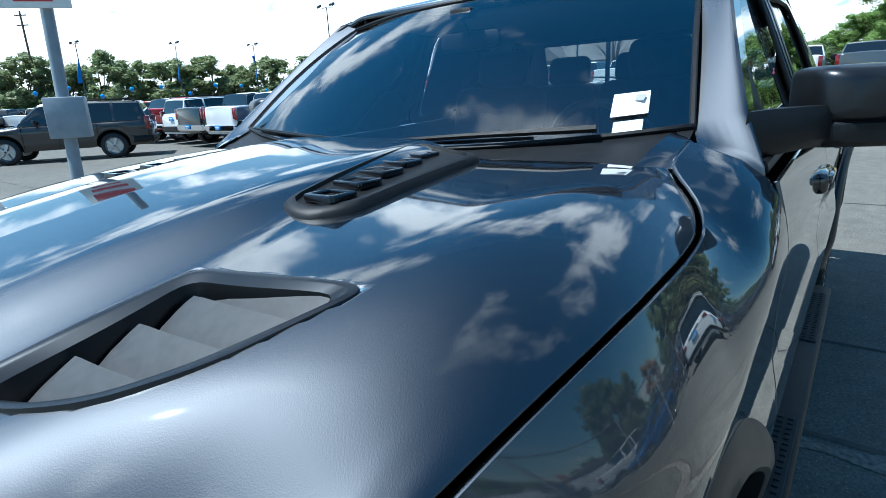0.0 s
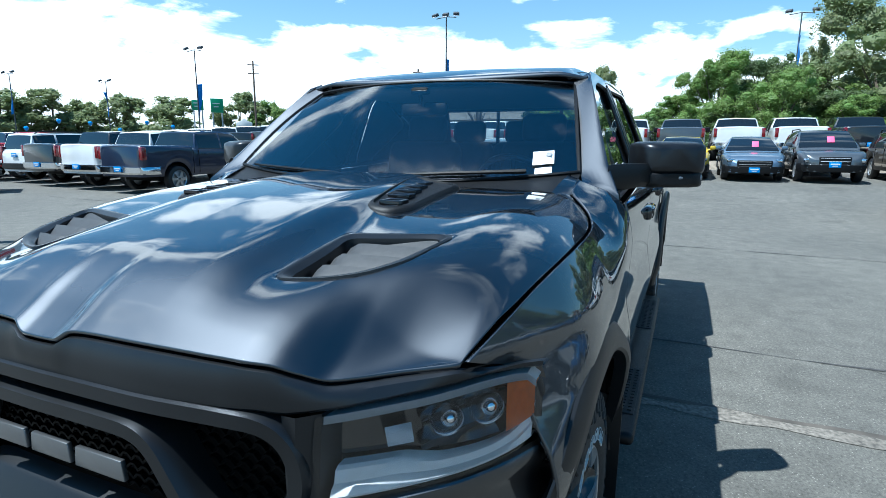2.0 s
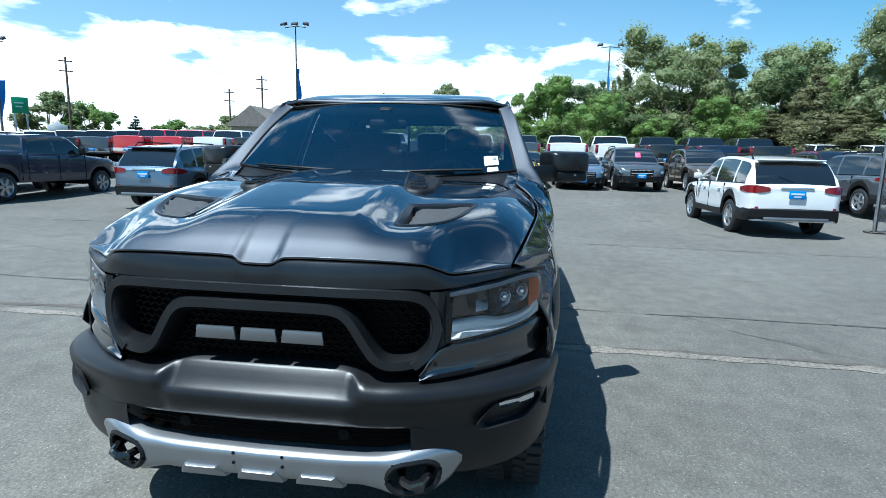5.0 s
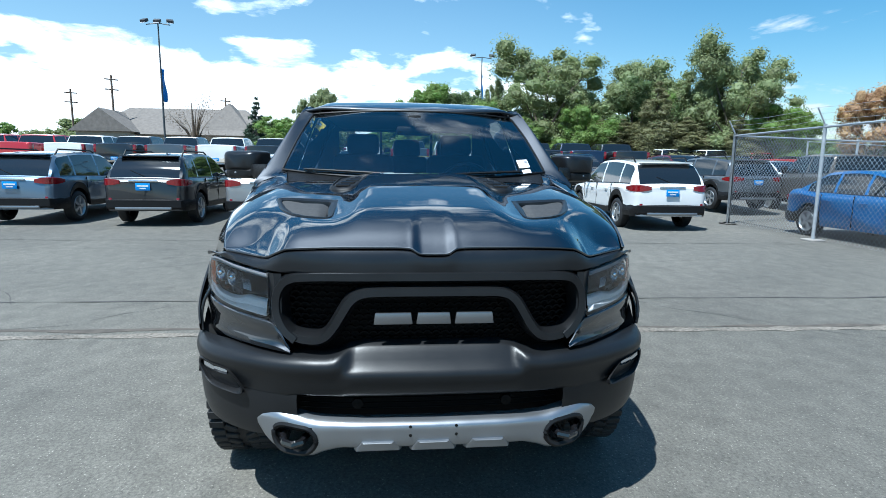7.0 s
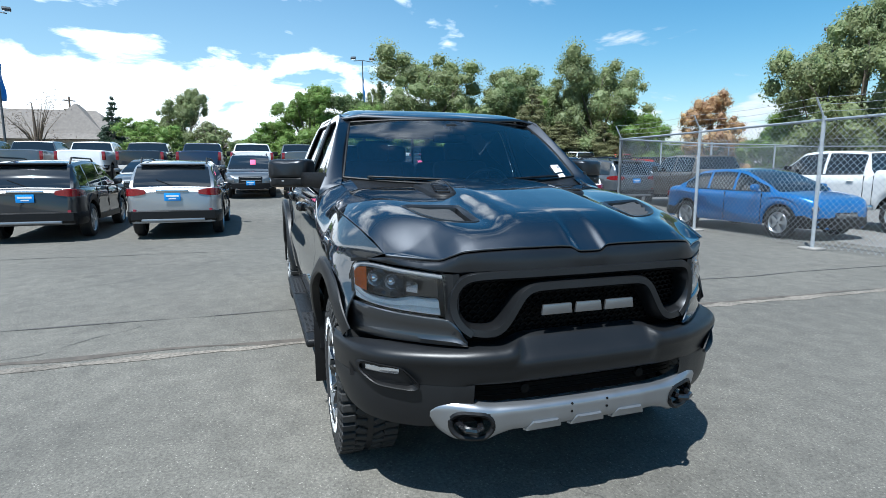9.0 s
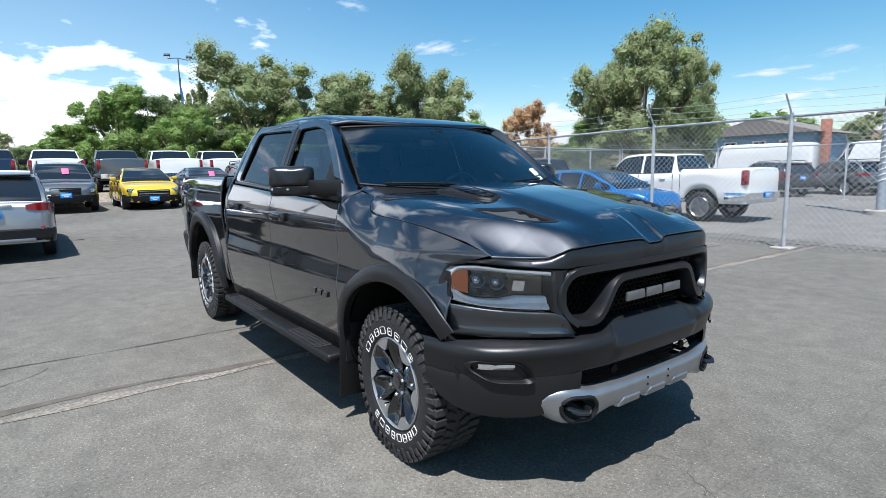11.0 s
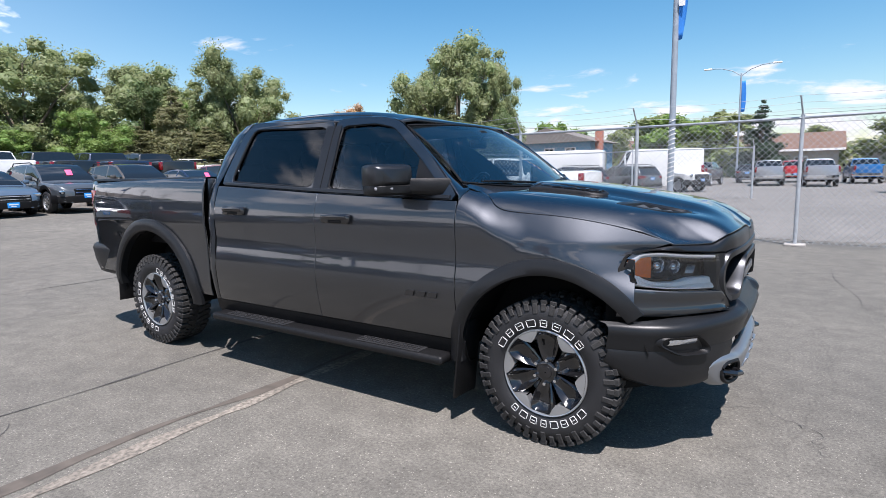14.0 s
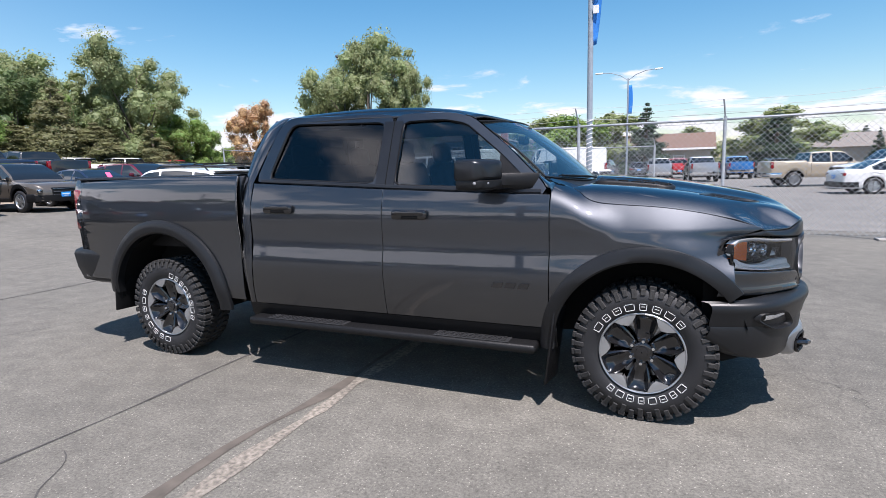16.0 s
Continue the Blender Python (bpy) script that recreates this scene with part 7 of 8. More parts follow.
lot_light(-36.1, -15.1, 9.4, 3, (4.5, 6.6, -0.8), seed=0.4)
lot_light(-46.0, 7.7, 9.8, 2, (6.0, 8.2, 0.55), seed=1.2)
lot_light(-33.9, -36.8, 8.7, 2, (3.4, 6.0, -0.7), seed=2.0)
lot_light(-26.0, 36.5, 10.6, 1, (6.3, 8.6, -0.5), seed=2.9)
lot_light(-44, -62, 8.2, 2, (4.2, 7.0, 0.8), seed=3.1)
lot_light(-36, -66, 8.4, 2, (4.2, 7.0, 0.8), seed=4.0)
lot_light(-26, -68, 8.2, 2, (4.2, 7.0, 0.8), seed=5.0)


def banner_pole():
    x, y = -3.0, 17.3
    e = thing("banner_pole", "tall pale grey steel pole with a blue banner", "pole", at=pose(x, y, ground_height(x, y)))
    part("pole", tube_bm([(0, 0, 0), (0, 0, 9.5)], [0.11, 0.095], 16), POLE_GREY, e)
    part("footing", lathe_bm([(0.0, 0.4), (0.12, 0.4), (0.14, 0.34), (0.14, 0.08)], 20, "Z"), CONCRETE, e)
    b = part("banner", banner_bm(0.02, -0.05, 5.75, 8.6, 0.42, 0.9), FLAG_BLUE, e, "blue banner cloth with white bars", smooth=60)
    solidify(b, 0.006, 0)
    for k in range(3):
        part("print_bar", box_bm((0.20, -0.13, 8.1 - 0.55 * k), (0.20, 0.02, 0.28), 0.003), WHITE_INK, b, "white bar", smooth=0)
    w = bmesh.new()
    for k in range(14):
        add_tube(w, [(0.125 * math.cos(a), 0.125 * math.sin(a), 1.0 + 0.16 * k + 0.05 * math.cos(a)) for a in [2 * math.pi * i / 10 for i in range(11)]], 0.012, 4)
    part("tape_wrap", w, WHITE_TRIM, e, "pale tape wound round the pole")


def street_lamp():
    x, y = -6.6, 76.0
    e = thing("street_lamp", "double arm grey street lamp with a blue banner", "street lamp", at=pose(x, y, ground_height(x, y)))
    part("pole", tube_bm([(0, 0, 0), (0, 0, 12.9)], [0.14, 0.09], 12), POLE_GREY, e)
    for s in (1, -1):
        a = part("arm", tube_bm([(0, 0, 12.6), (s * 1.0, 0, 13.3), (s * 2.2, 0, 13.7), (s * 3.4, 0, 13.8)], 0.05, 8), POLE_GREY, e)
        part("lamp_head", box_bm((s * 3.8, 0, 13.78), (1.0, 0.34, 0.18), 0.07), WHITE_TRIM, a)
    b = part("banner", banner_bm(0.05, 0, 8.2, 12.0, 0.7, 0.2), FLAG_BLUE, e, "blue banner", smooth=60)
    solidify(b, 0.006, 0)


def sign_pole():
    x, y = -2.85, -9.0
    e = thing("sign_pole", "leaning grey steel pole with a sign box and a notice board", "sign pole", at=pose(x, y, 0, 0, 0, 0))
    top = (-0.10, 0.10, 4.4)
    part("pole", tube_bm([(0.02, 0, 0), top], [0.095, 0.085], 16), POLE_GREY, e)
    part("box", box_bm((-0.02, 0.10, 1.42), (0.22, 0.56, 0.62), 0.02, pose(0, 0, 0, 0, 0, 55)), POLE_GREY, e, "pale grey steel cabinet")
    part("arm_sign", box_bm((0.10, 0.12, 3.30), (0.05, 0.95, 0.62), 0.01, pose(0, 0, 0, 0, 0, 55)), WHITE_TRIM, e, "white notice board with red bars")
    n = bmesh.new()
    for k, (dz, w, h) in enumerate(((0.17, 0.7, 0.14), (-0.03, 0.62, 0.10), (-0.19, 0.5, 0.06))):
        add_box(n, (0.10 + 0.028 * math.cos(radians(55)), 0.12 + 0.028 * math.sin(radians(55)), 3.30 + dz), (0.008, w, h), 0, pose(0, 0, 0, 0, 0, 55))
    part("print_bar", n, mat("red_print", (0.55, 0.03, 0.03), 0.5, vary=0.03), e, "red bars", smooth=0)


def road_signs():
    for k, (x, y, w) in enumerate(((-51.4, -55.7, 1.35), (-53.0, -54.1, 1.5))):
        e = thing("road_sign", "green highway direction sign with white bars", "road sign", "highway signs", pose(x, y, ground_height(x, y), 0, 0, 45))
        part("panel", box_bm((0, 0, 5.9), (0.08, w, 1.25 + 0.5 * k), 0.02), SIGN_GREEN, e)
        for s in (1, -1):
            part("post", tube_bm([(-0.1, s * w * 0.36, 0), (-0.1, s * w * 0.36, 6.2)], 0.09, 8), GALV, e)
        bm = bmesh.new()
        for j in range(2):
            add_box(bm, (0.06, -0.1, 6.15 - 0.4 * j), (0.02, w * (0.55 - 0.15 * j), 0.12))
        part("print_bar", bm, WHITE_INK, e, "white bars", smooth=0)


def utility_poles():
    for x, y, h in ((-62, -56, 12.6), (-28, -88, 14), (-70, -34, 11.5), (-76, -42, 10.5), (-82, -24, 10)):
        e = thing("utility_pole", "weathered wooden utility pole with crossarms", "utility pole", "utility poles", pose(x, y, ground_height(x, y), 0, 0, 40))
        part("pole", tube_bm([(0, 0, 0), (0, 0, h)], [0.17, 0.11], 10), WOOD_POLE, e)
        for dz in (0.5, 1.7):
            part("crossarm", box_bm((0, 0, h - dz), (0.12, 1.5, 0.14), 0.015), WOOD_POLE, e)
    for x, y, h in ((-70, 88, 10.2), (70, 88, 10.2)):
        e = thing("utility_pole", "weathered wooden utility pole with crossarms", "utility pole", "utility poles", pose(x, y, 0))
        part("pole", tube_bm([(0, 0, 0), (0, 0, h)], [0.17, 0.11], 10), WOOD_POLE, e)
        for dz in (0.6, 1.9):
            part("crossarm", box_bm((0, 0, h - dz), (0.12, 1.5, 0.14), 0.015), WOOD_POLE, e)
    for k, (za, zb) in enumerate(((9.6, 9.6), (8.3, 8.3))):
        e = thing("overhead_cable", "thin dark overhead cable across the street", "cable", "overhead cables")
        pts = [Vector((-70, 88, za)).lerp(Vector((70, 88, zb)), t / 16) + Vector((0, 0, -1.2 * math.sin(math.pi * t / 16))) for t in range(17)]
        part("cable", tube_bm(pts, 0.025, 5), DARK_POLE, e)


def balloons():
    for k in range(12):
        x, y = -20 - 2.6 * k, -64 + 1.0 * k
        e = thing("balloon", "small blue balloon on a thin string", "balloon", "blue balloons", pose(x, y, 3.4 + 0.5 * math.sin(k * 2.2)))
        part("balloon_skin", lathe_bm([(-0.28, 0.01), (-0.24, 0.06), (-0.10, 0.18), (0.05, 0.22), (0.16, 0.17), (0.21, 0.06), (0.22, 0.01)], 14, "Z"), mat("blue_balloon", (0.02, 0.25, 0.65), 0.3, vary=0.0) if k == 0 else bpy.data.materials["blue_balloon"], e)
        part("string", tube_bm([(0, 0, -0.4), (0.1, 0, -3.4 - 0.5 * math.sin(k * 2.2))], 0.006, 4), DARK_POLE, e)


banner_pole()
street_lamp()
sign_pole()
road_signs()
utility_poles()
balloons()


# ---------------------------------------------------------------- buildings
def window_part(parent, x, y, z, w, h, facing):
    """Window on a wall whose outside looks along facing ('x+' or 'y-')."""
    f = bmesh.new()
    ax = 0 if facing[0] == "x" else 1
    sg = 1 if facing[1] == "+" else -1
    def b(du, dz, su, sz, out, th):
        c = [x, y, z + dz]
        s = [0, 0, sz]
        c[1 - ax] += du
        c[ax] += sg * out
        s[1 - ax], s[ax] = su, th
        return c, s
    for du, dz, su, sz in ((0, h / 2, w + 0.14, 0.09), (0, -h / 2, w + 0.14, 0.09), (-w / 2, 0, 0.09, h), (w / 2, 0, 0.09, h), (0, 0, 0.05, h)):
        add_box(f, *b(du, dz, su, sz, 0.05, 0.10))
    win = part("window", f, WHITE_TRIM, parent, "white framed window", smooth=0)
    part("pane", box_bm(*b(0, 0, w, h, 0.03, 0.03)), CAR_GLASS, win)


def gable_roof(x0, x1, y0, y1, z0, z1, along, over=0.6, hip=0.0):
    bm = bmesh.new()
    if along == "y":
        xm = (x0 + x1) / 2
        a = [(x0 - over, y0 - over, z0), (x1 + over, y0 - over, z0), (x1 + over, y1 + over, z0), (x0 - over, y1 + over, z0)]
        r = [(xm, y0 - over + hip, z1), (xm, y1 + over - hip, z1)]
        f = [(0, 1, 4), (1, 2, 5, 4), (2, 3, 5), (3, 0, 4, 5), (0, 1, 2, 3)]
    else:
        ym = (y0 + y1) / 2
        a = [(x0 - over, y0 - over, z0), (x1 + over, y0 - over, z0), (x1 + over, y1 + over, z0), (x0 - over, y1 + over, z0)]
        r = [(x0 - over + hip, ym, z1), (x1 + over - hip, ym, z1)]
        f = [(0, 1, 5, 4), (1, 2, 5), (2, 3, 4, 5), (3, 0, 4), (0, 1, 2, 3)]
    vs = [bm.verts.new(p) for p in a + r]
    for q in f:
        bm.faces.new([vs[i] for i in q])
    return bm


def make_buildings():
    zt = ground_height(-70, -25)
    e = thing("office_building", "low beige stucco building with a grey hip roof", "building")
    part("wall", box_bm((-74, -26.5, zt + 2.0), (10, 21, 4.0), 0.02), STUCCO, e)
    part("wall", box_bm((-69.5, -34.0, zt + 2.1), (5.0, 6.0, 4.2), 0.02), STUCCO, e)
    part("roof", gable_roof(-79, -69, -37, -16, zt + 4.0, zt + 7.6, "y", 0.8, 4.0), SHINGLE, e)
    part("roof", gable_roof(-75, -67, -37, -31, zt + 4.2, zt + 6.9, "x", 0.6, 0.0), SHINGLE, e)
    part("gable", prism_bm([(-37.3, zt + 4.2), (-30.7, zt + 4.2), (-34, zt + 6.6)], -66.8, -66.6, "X"), WHITE_TRIM, e, "white gable end")
    part("roof", gable_roof(-76, -69.4, -24, -17.5, zt + 4.0, zt + 8.2, "x", 0.6, 3.0), SHINGLE, e)
    for y in (-29.0, -26.5, -24.0, -22.0, -20.0):
        window_part(e, -69.0, y, zt + 2.4, 1.3, 1.5, "x+")
    h = thing("blue_house", "pale blue timber house with white gable trim", "house")
    zg = 0.0
    part("wall", box_bm((-23, 58.0, 2.2), (9.5, 8, 4.4), 0.02), BLUE_SIDING, h)
    part("gable", prism_bm([(-28.2, 4.4), (-17.8, 4.4), (-23.0, 5.8)], 53.7, 53.9, "Y"), BLUE_SIDING, h, "pale blue gable")
    part("roof", gable_roof(-27.8, -18.2, 54, 62, 4.4, 6.0, "y", 0.7), SHINGLE, h)
    part("chimney", box_bm((-17.6, 55, 2.75), (0.7, 0.7, 5.5), 0.03), mat("red_brick", (0.30, 0.12, 0.08), 0.9, vary=0.3, scale=9), h)
    for x in (-25.5, -22.8, -20.4):
        window_part(h, x, 54.0, 3.2, 1.1, 1.2, "y-")
    b = thing("long_house", "long low house with a brown shingle roof", "house")
    part("wall", box_bm((-14.5, 97, 1.9), (38, 9, 3.8), 0.02), STUCCO, b)
    part("roof", gable_roof(-33.5, 4.5, 92.5, 101.5, 3.6, 6.3, "x", 0.8, 0.0), BROWN_SHINGLE, b)
    part("fascia", box_bm((-14.5, 91.6, 3.62), (39.4, 0.08, 0.3)), WHITE_TRIM, b, "white eaves board")
    for x in range(-30, 4, 5):
        window_part(b, x, 92.5, 2.1, 1.6, 1.1, "y-")
    c = thing("low_house", "far low house with a grey brown roof", "house")
    part("wall", box_bm((22, 112, 1.7), (26, 9, 3.4), 0.02), STUCCO, c)
    part("roof", gable_roof(9, 35, 107.5, 116.5, 3.4, 5.9, "x", 0.8, 3.0), SHINGLE, c)
    for x in (13, 18, 24, 30):
        window_part(c, x, 107.5, 2.0, 1.5, 1.1, "y-")
    s = thing("monument_sign", "white pedestal sign with a pointed top", "sign", at=pose(-50, -47, ground_height(-50, -47), 0, 0, 43))
    part("pedestal", box_bm((0, 0, 1.4), (0.6, 1.6, 2.8), 0.03), STUCCO, s)
    part("top", prism_bm([(-0.9, 2.8), (0.9, 2.8), (0.9, 3.6), (0.4, 3.8), (0, 4.15), (-0.4, 3.8), (-0.9, 3.6)], -0.3, 0.3, "X", 0.03), WHITE_TRIM, s)


make_buildings()


# ---------------------------------------------------------------- trees
def leaf_core():
    bm = bmesh.new()
    bmesh.ops.create_icosphere(bm, subdivisions=2, radius=1.0)
    pts = [v.co.copy() for v in bm.verts]
    tris = [tuple(v.index for v in f.verts) for f in bm.faces]
    bm.free()
    return pts, tris


def make_tree(name, label, leaf, h, w, kind, seed, n_leaf=6500, leaf_size=0.20):
    rnd = random.Random(seed)
    e = thing(name, label, "tree", "trees round the lot")
    tb = bmesh.new()
    th = h * (0.34 if kind == "round" else 0.9)
    lean = Vector((rnd.uniform(-0.3, 0.3), rnd.uniform(-0.3, 0.3), 0))
    tr = 0.022 * h + 0.06
    add_tube(tb, [Vector((0, 0, -0.2)), Vector((0, 0, th * 0.5)) + lean * 0.4, Vector((0, 0, th)) + lean], [tr, tr * 0.8, tr * (0.6 if kind == "round" else 0.15)], 8)
    blobs = []
    if kind == "round":
        lobes = [(Vector((lean.x, lean.y, h * 0.80)), w * 0.20)]
        n_limb = rnd.randrange(11, 14)
        for k in range(n_limb):
            a = 2 * math.pi * (k + rnd.uniform(-0.35, 0.35)) / n_limb * 2.0
            up = lerp(0.16, 0.86, (k + rnd.random()) / n_limb)
            reach = w * 0.5 * rnd.uniform(0.45, 0.80) * (1.0 if up < 0.6 else lerp(1.0, 0.55, (up - 0.6) / 0.3))
            lobes.append((Vector((math.cos(a) * reach, math.sin(a) * reach, h * up)), w * rnd.uniform(0.13, 0.21)))
        for c, size in lobes:
            mid = Vector((c.x * 0.40, c.y * 0.40, th * 0.6 + (c.z - th * 0.6) * 0.50))
            add_tube(tb, [Vector((0, 0, th * 0.6)) + lean * 0.5, mid, c], [tr * 0.5, tr * 0.28, tr * 0.10], 5)
            for q in range(11):
                d = Vector((rnd.gauss(0, 1), rnd.gauss(0, 1), rnd.gauss(0, 0.8) + 0.15)).normalized()
                cc = c + Vector((d.x * size, d.y * size, d.z * size * 1.05)) * rnd.uniform(0.45, 1.12)
                cc.z = min(cc.z, h * 0.985)
                r = size * rnd.uniform(0.26, 0.50)
                blobs.append((cc, r, r * rnd.uniform(0.7, 1.25)))
                if q % 3 == 0:
                    add_tube(tb, [c, cc], [tr * 0.10, tr * 0.03], 4)
        for k in range(10):
            a = rnd.uniform(0, 2 * math.pi)
            rad = w * 0.5 * rnd.uniform(0.3, 0.75)
            blobs.append((Vector((math.cos(a) * rad, math.sin(a) * rad, h * rnd.uniform(0.08, 0.28))), w * rnd.uniform(0.06, 0.11), w * rnd.uniform(0.06, 0.12)))
    elif kind == "bare":
        for k in range(26):
            a = rnd.uniform(0, 2 * math.pi)
            up = rnd.uniform(0.35, 1.0)
            c = Vector((math.cos(a) * w * 0.5 * rnd.uniform(0.3, 1), math.sin(a) * w * 0.5 * rnd.uniform(0.3, 1), h * up))
            add_tube(tb, [Vector((0, 0, h * 0.3)), Vector((c.x * 0.4, c.y * 0.4, lerp(h * 0.3, c.z, 0.55))), c], [tr * 0.4, tr * 0.2, 0.01], 4)
            blobs.append((c, w * 0.13, w * 0.13))
    else:
        for k in range(16):
            f = k / 15
            for j in range(5):
                a = rnd.uniform(0, 2 * math.pi)
                rad = w * 0.5 * (1 - f) ** 0.85 * rnd.uniform(0.45, 0.9)
                c = Vector((math.cos(a) * rad, math.sin(a) * rad, h * (0.06 + 0.92 * f) - rad * 0.12))
                blobs.append((c, w * 0.5 * (0.30 * (1 - f) + 0.07), w * 0.5 * (0.14 * (1 - f) + 0.07)))
                add_tube(tb, [Vector((0, 0, h * (0.08 + 0.9 * f))), c], [0.04, 0.015], 4)
    part("trunk", tb, BARK if kind != "bare" else LEAF_BARE, e)
    total = sum(b[1] ** 2 for b in blobs)
    verts, faces = [], []
    core = [] if kind == "bare" else leaf_core()
    for c, sr, sz in blobs:
        # leafy mass inside each clump, with an uneven skin
        i = len(verts)
        for p in core[0] if core else ():
            q = 0.70 + 0.34 * noise.noise(p * 2.6 + c * 3.1)
            verts.append(c + Vector((p.x * sr * q, p.y * sr * q, p.z * sz * q)))
        faces += [tuple(i + j for j in f) for f in (core[1] if core else ())]
        for k in range(max(8, int(n_leaf * sr * sr / total))):
            d = Vector((rnd.gauss(0, 1), rnd.gauss(0, 1), rnd.gauss(0, 1))).normalized()
            q = rnd.uniform(0.62, 1.34)
            p = c + Vector((d.x * sr * q, d.y * sr * q, d.z * sz * q))
            if kind == "round" and rnd.random() < 0.25:
                p.z -= rnd.uniform(0, sz * 0.7)
            n = (d + Vector((rnd.gauss(0, 0.6), rnd.gauss(0, 0.6), rnd.gauss(0, 0.6) + 0.3))).normalized()
            t = n.cross(Vector((rnd.gauss(0, 1), rnd.gauss(0, 1), rnd.gauss(0, 1)))).normalized()
            b = n.cross(t)
            ls = leaf_size * rnd.uniform(0.6, 1.4)
            i = len(verts)
            verts += [p - t * ls * 0.5, p + b * ls * 0.45 + n * ls * 0.1, p + t * ls * 0.6 - b * ls * 0.2]
            faces.append((i, i + 1, i + 2))
    me = bpy.data.meshes.new("crown")
    me.from_pydata(verts, [], faces)
    me.materials.append(leaf)
    ob = new("crown", me)
    ob.parent = e
    return e


def scaled(x, y, sx, sz, turn, z=None):
    return pose(x, y, ground_height(x, y) - 0.05 if z is None else z, 0, 0, turn) @ Matrix.Diagonal((sx, sx, sz, 1))


def plant_trees():
    protos = {
        "willow": [make_tree("willow_tree", "broad grey-green willow tree with ragged crown", LEAF_WILLOW, 10, 9, "round", s, 40000, 0.155) for s in (1, 2, 3)],
        "green": [make_tree("deciduous_tree", "full fresh green deciduous tree behind the lot", LEAF_GREEN, 10, 8, "round", s, 38000, 0.150) for s in (5, 6, 7)],
        "dark": [make_tree("deciduous_tree", "dense dark green deciduous tree", LEAF_DARK, 10, 8, "round", s, 30000, 0.165) for s in (8, 9)],
        "pine": [make_tree("pine_tree", "olive brown pine tree with drooping needles", LEAF_BROWN, 10, 6.5, "cone", 12, 26000, 0.170)],
        "spruce": [make_tree("spruce_tree", "dark blue-green conical spruce tree", LEAF_SPRUCE, 10, 5.5, "cone", 14, 9000, 0.26)],
        "rust": [make_tree("dying_tree", "dying tree with dry rust-brown leaves", LEAF_RUST, 10, 8, "round", 16, 26000, 0.150)],
        "bare": [make_tree("bare_tree", "almost leafless tree with grey twigs", LEAF_BARE, 10, 8, "bare", 18, 1800, 0.14)],
        "shrub": [make_tree("deciduous_tree", "low bushy green tree at the edge of the lot", LEAF_GREEN, 10, 9, "round", 21, 11000, 0.26), make_tree("deciduous_tree", "low bushy grey-green tree at the edge of the lot", LEAF_WILLOW, 10, 9, "round", 22, 11000, 0.26)],
        "far": [make_tree("deciduous_tree", "grey-green deciduous tree far across the road", LEAF_WILLOW, 10, 8, "round", s, 5500, 0.36) for s in (24, 25)],
        "farg": [make_tree("deciduous_tree", "fresh green deciduous tree far across the road", LEAF_GREEN, 10, 8, "round", 26, 5500, 0.36)],
    }
    used = set()
    rnd = random.Random(4)

    def plant(kind, x, y, h, w=1.0):
        opts = protos[kind]
        ob = opts[rnd.randrange(len(opts))]
        s = h / 10 * (0.88 if kind not in ("pine", "spruce", "bare") else 1.0)
        w = w / (0.94 if kind not in ("pine", "spruce", "bare") else 1.0)
        m = scaled(x, y, s * w * 1.15, s, rnd.uniform(0, 360))
        if ob.name in used:
            copy_thing(ob, m)
        else:
            used.add(ob.name)
            ob.matrix_basis = m
    # tree belt west of the terrace
    for kind, x, y, h, w in (("bare", -52, -18.5, 6.8, 1.0), ("spruce", -55.7, -13.6, 7.2, 0.9), ("green", -51, -10.4, 5.6, 1.2), ("willow", -52, -7.2, 8.6, 0.62), ("bare", -45, -4.4, 6.4, 1.08),
                             ("green", -43, -1.2, 7.8, 0.94), ("green", -43, 2.8, 8.3, 0.93), ("dark", -44, 6, 8.2, 0.84), ("willow", -46, 9, 11.7, 0.47), ("willow", -43, 12.4, 11.9, 0.96), ("willow", -41.5, 15.2, 10.9, 0.83),
                             ("green", -38.5, 10, 8.3, 0.92), ("green", -39, 6.2, 6.4, 0.95), ("green", -38, 14.5, 8.1, 0.97), ("dark", -39, 18.3, 8.2, 0.88), ("green", -38.4, 20.2, 10.1, 0.50), ("pine", -36.6, 19.2, 6.8, 1.20), ("pine", -35.6, 22, 6.6, 1.20),
                             ("willow", -38.2, 24, 12.0, 0.87), ("green", -35.2, 26.9, 10.2, 0.92), ("willow", -36.4, 25, 10.8, 0.70), ("pine", -33.5, 23.6, 6.2, 1.10), ("green", -33, 28, 7.1, 0.79), ("green", -36, 33.5, 8.2, 0.74),
                             ("spruce", -38, 36.5, 7.6, 0.60), ("spruce", -36, 38.4, 7.4, 0.60), ("rust", -31.6, 31.8, 8.3, 0.78), ("green", -28, 34, 9.7, 0.79), ("willow", -27.2, 37.4, 15.4, 0.84), ("willow", -24, 36.8, 14.4, 0.74), ("willow", -21.2, 38.4, 14.0, 0.74), ("pine", -23.5, 35.2, 9.6, 1.20), ("green", -28.6, 36.2, 12.9, 0.78),
                             ("dark", -20, 36.4, 10.0, 0.67), ("bare", -20.6, 36, 9.1, 0.56), ("dark", -43, 18, 5.9, 1.18), ("dark", -41, 3.5, 4.9, 1.25), ("dark", -41, -2, 4.4, 1.20), ("dark", -40, 9.5, 6.6, 1.12), ("dark", -37, 25, 6.7, 1.12), ("dark", -32, 33.5, 6.2, 1.12)):
        plant(kind, x, y, h, w)
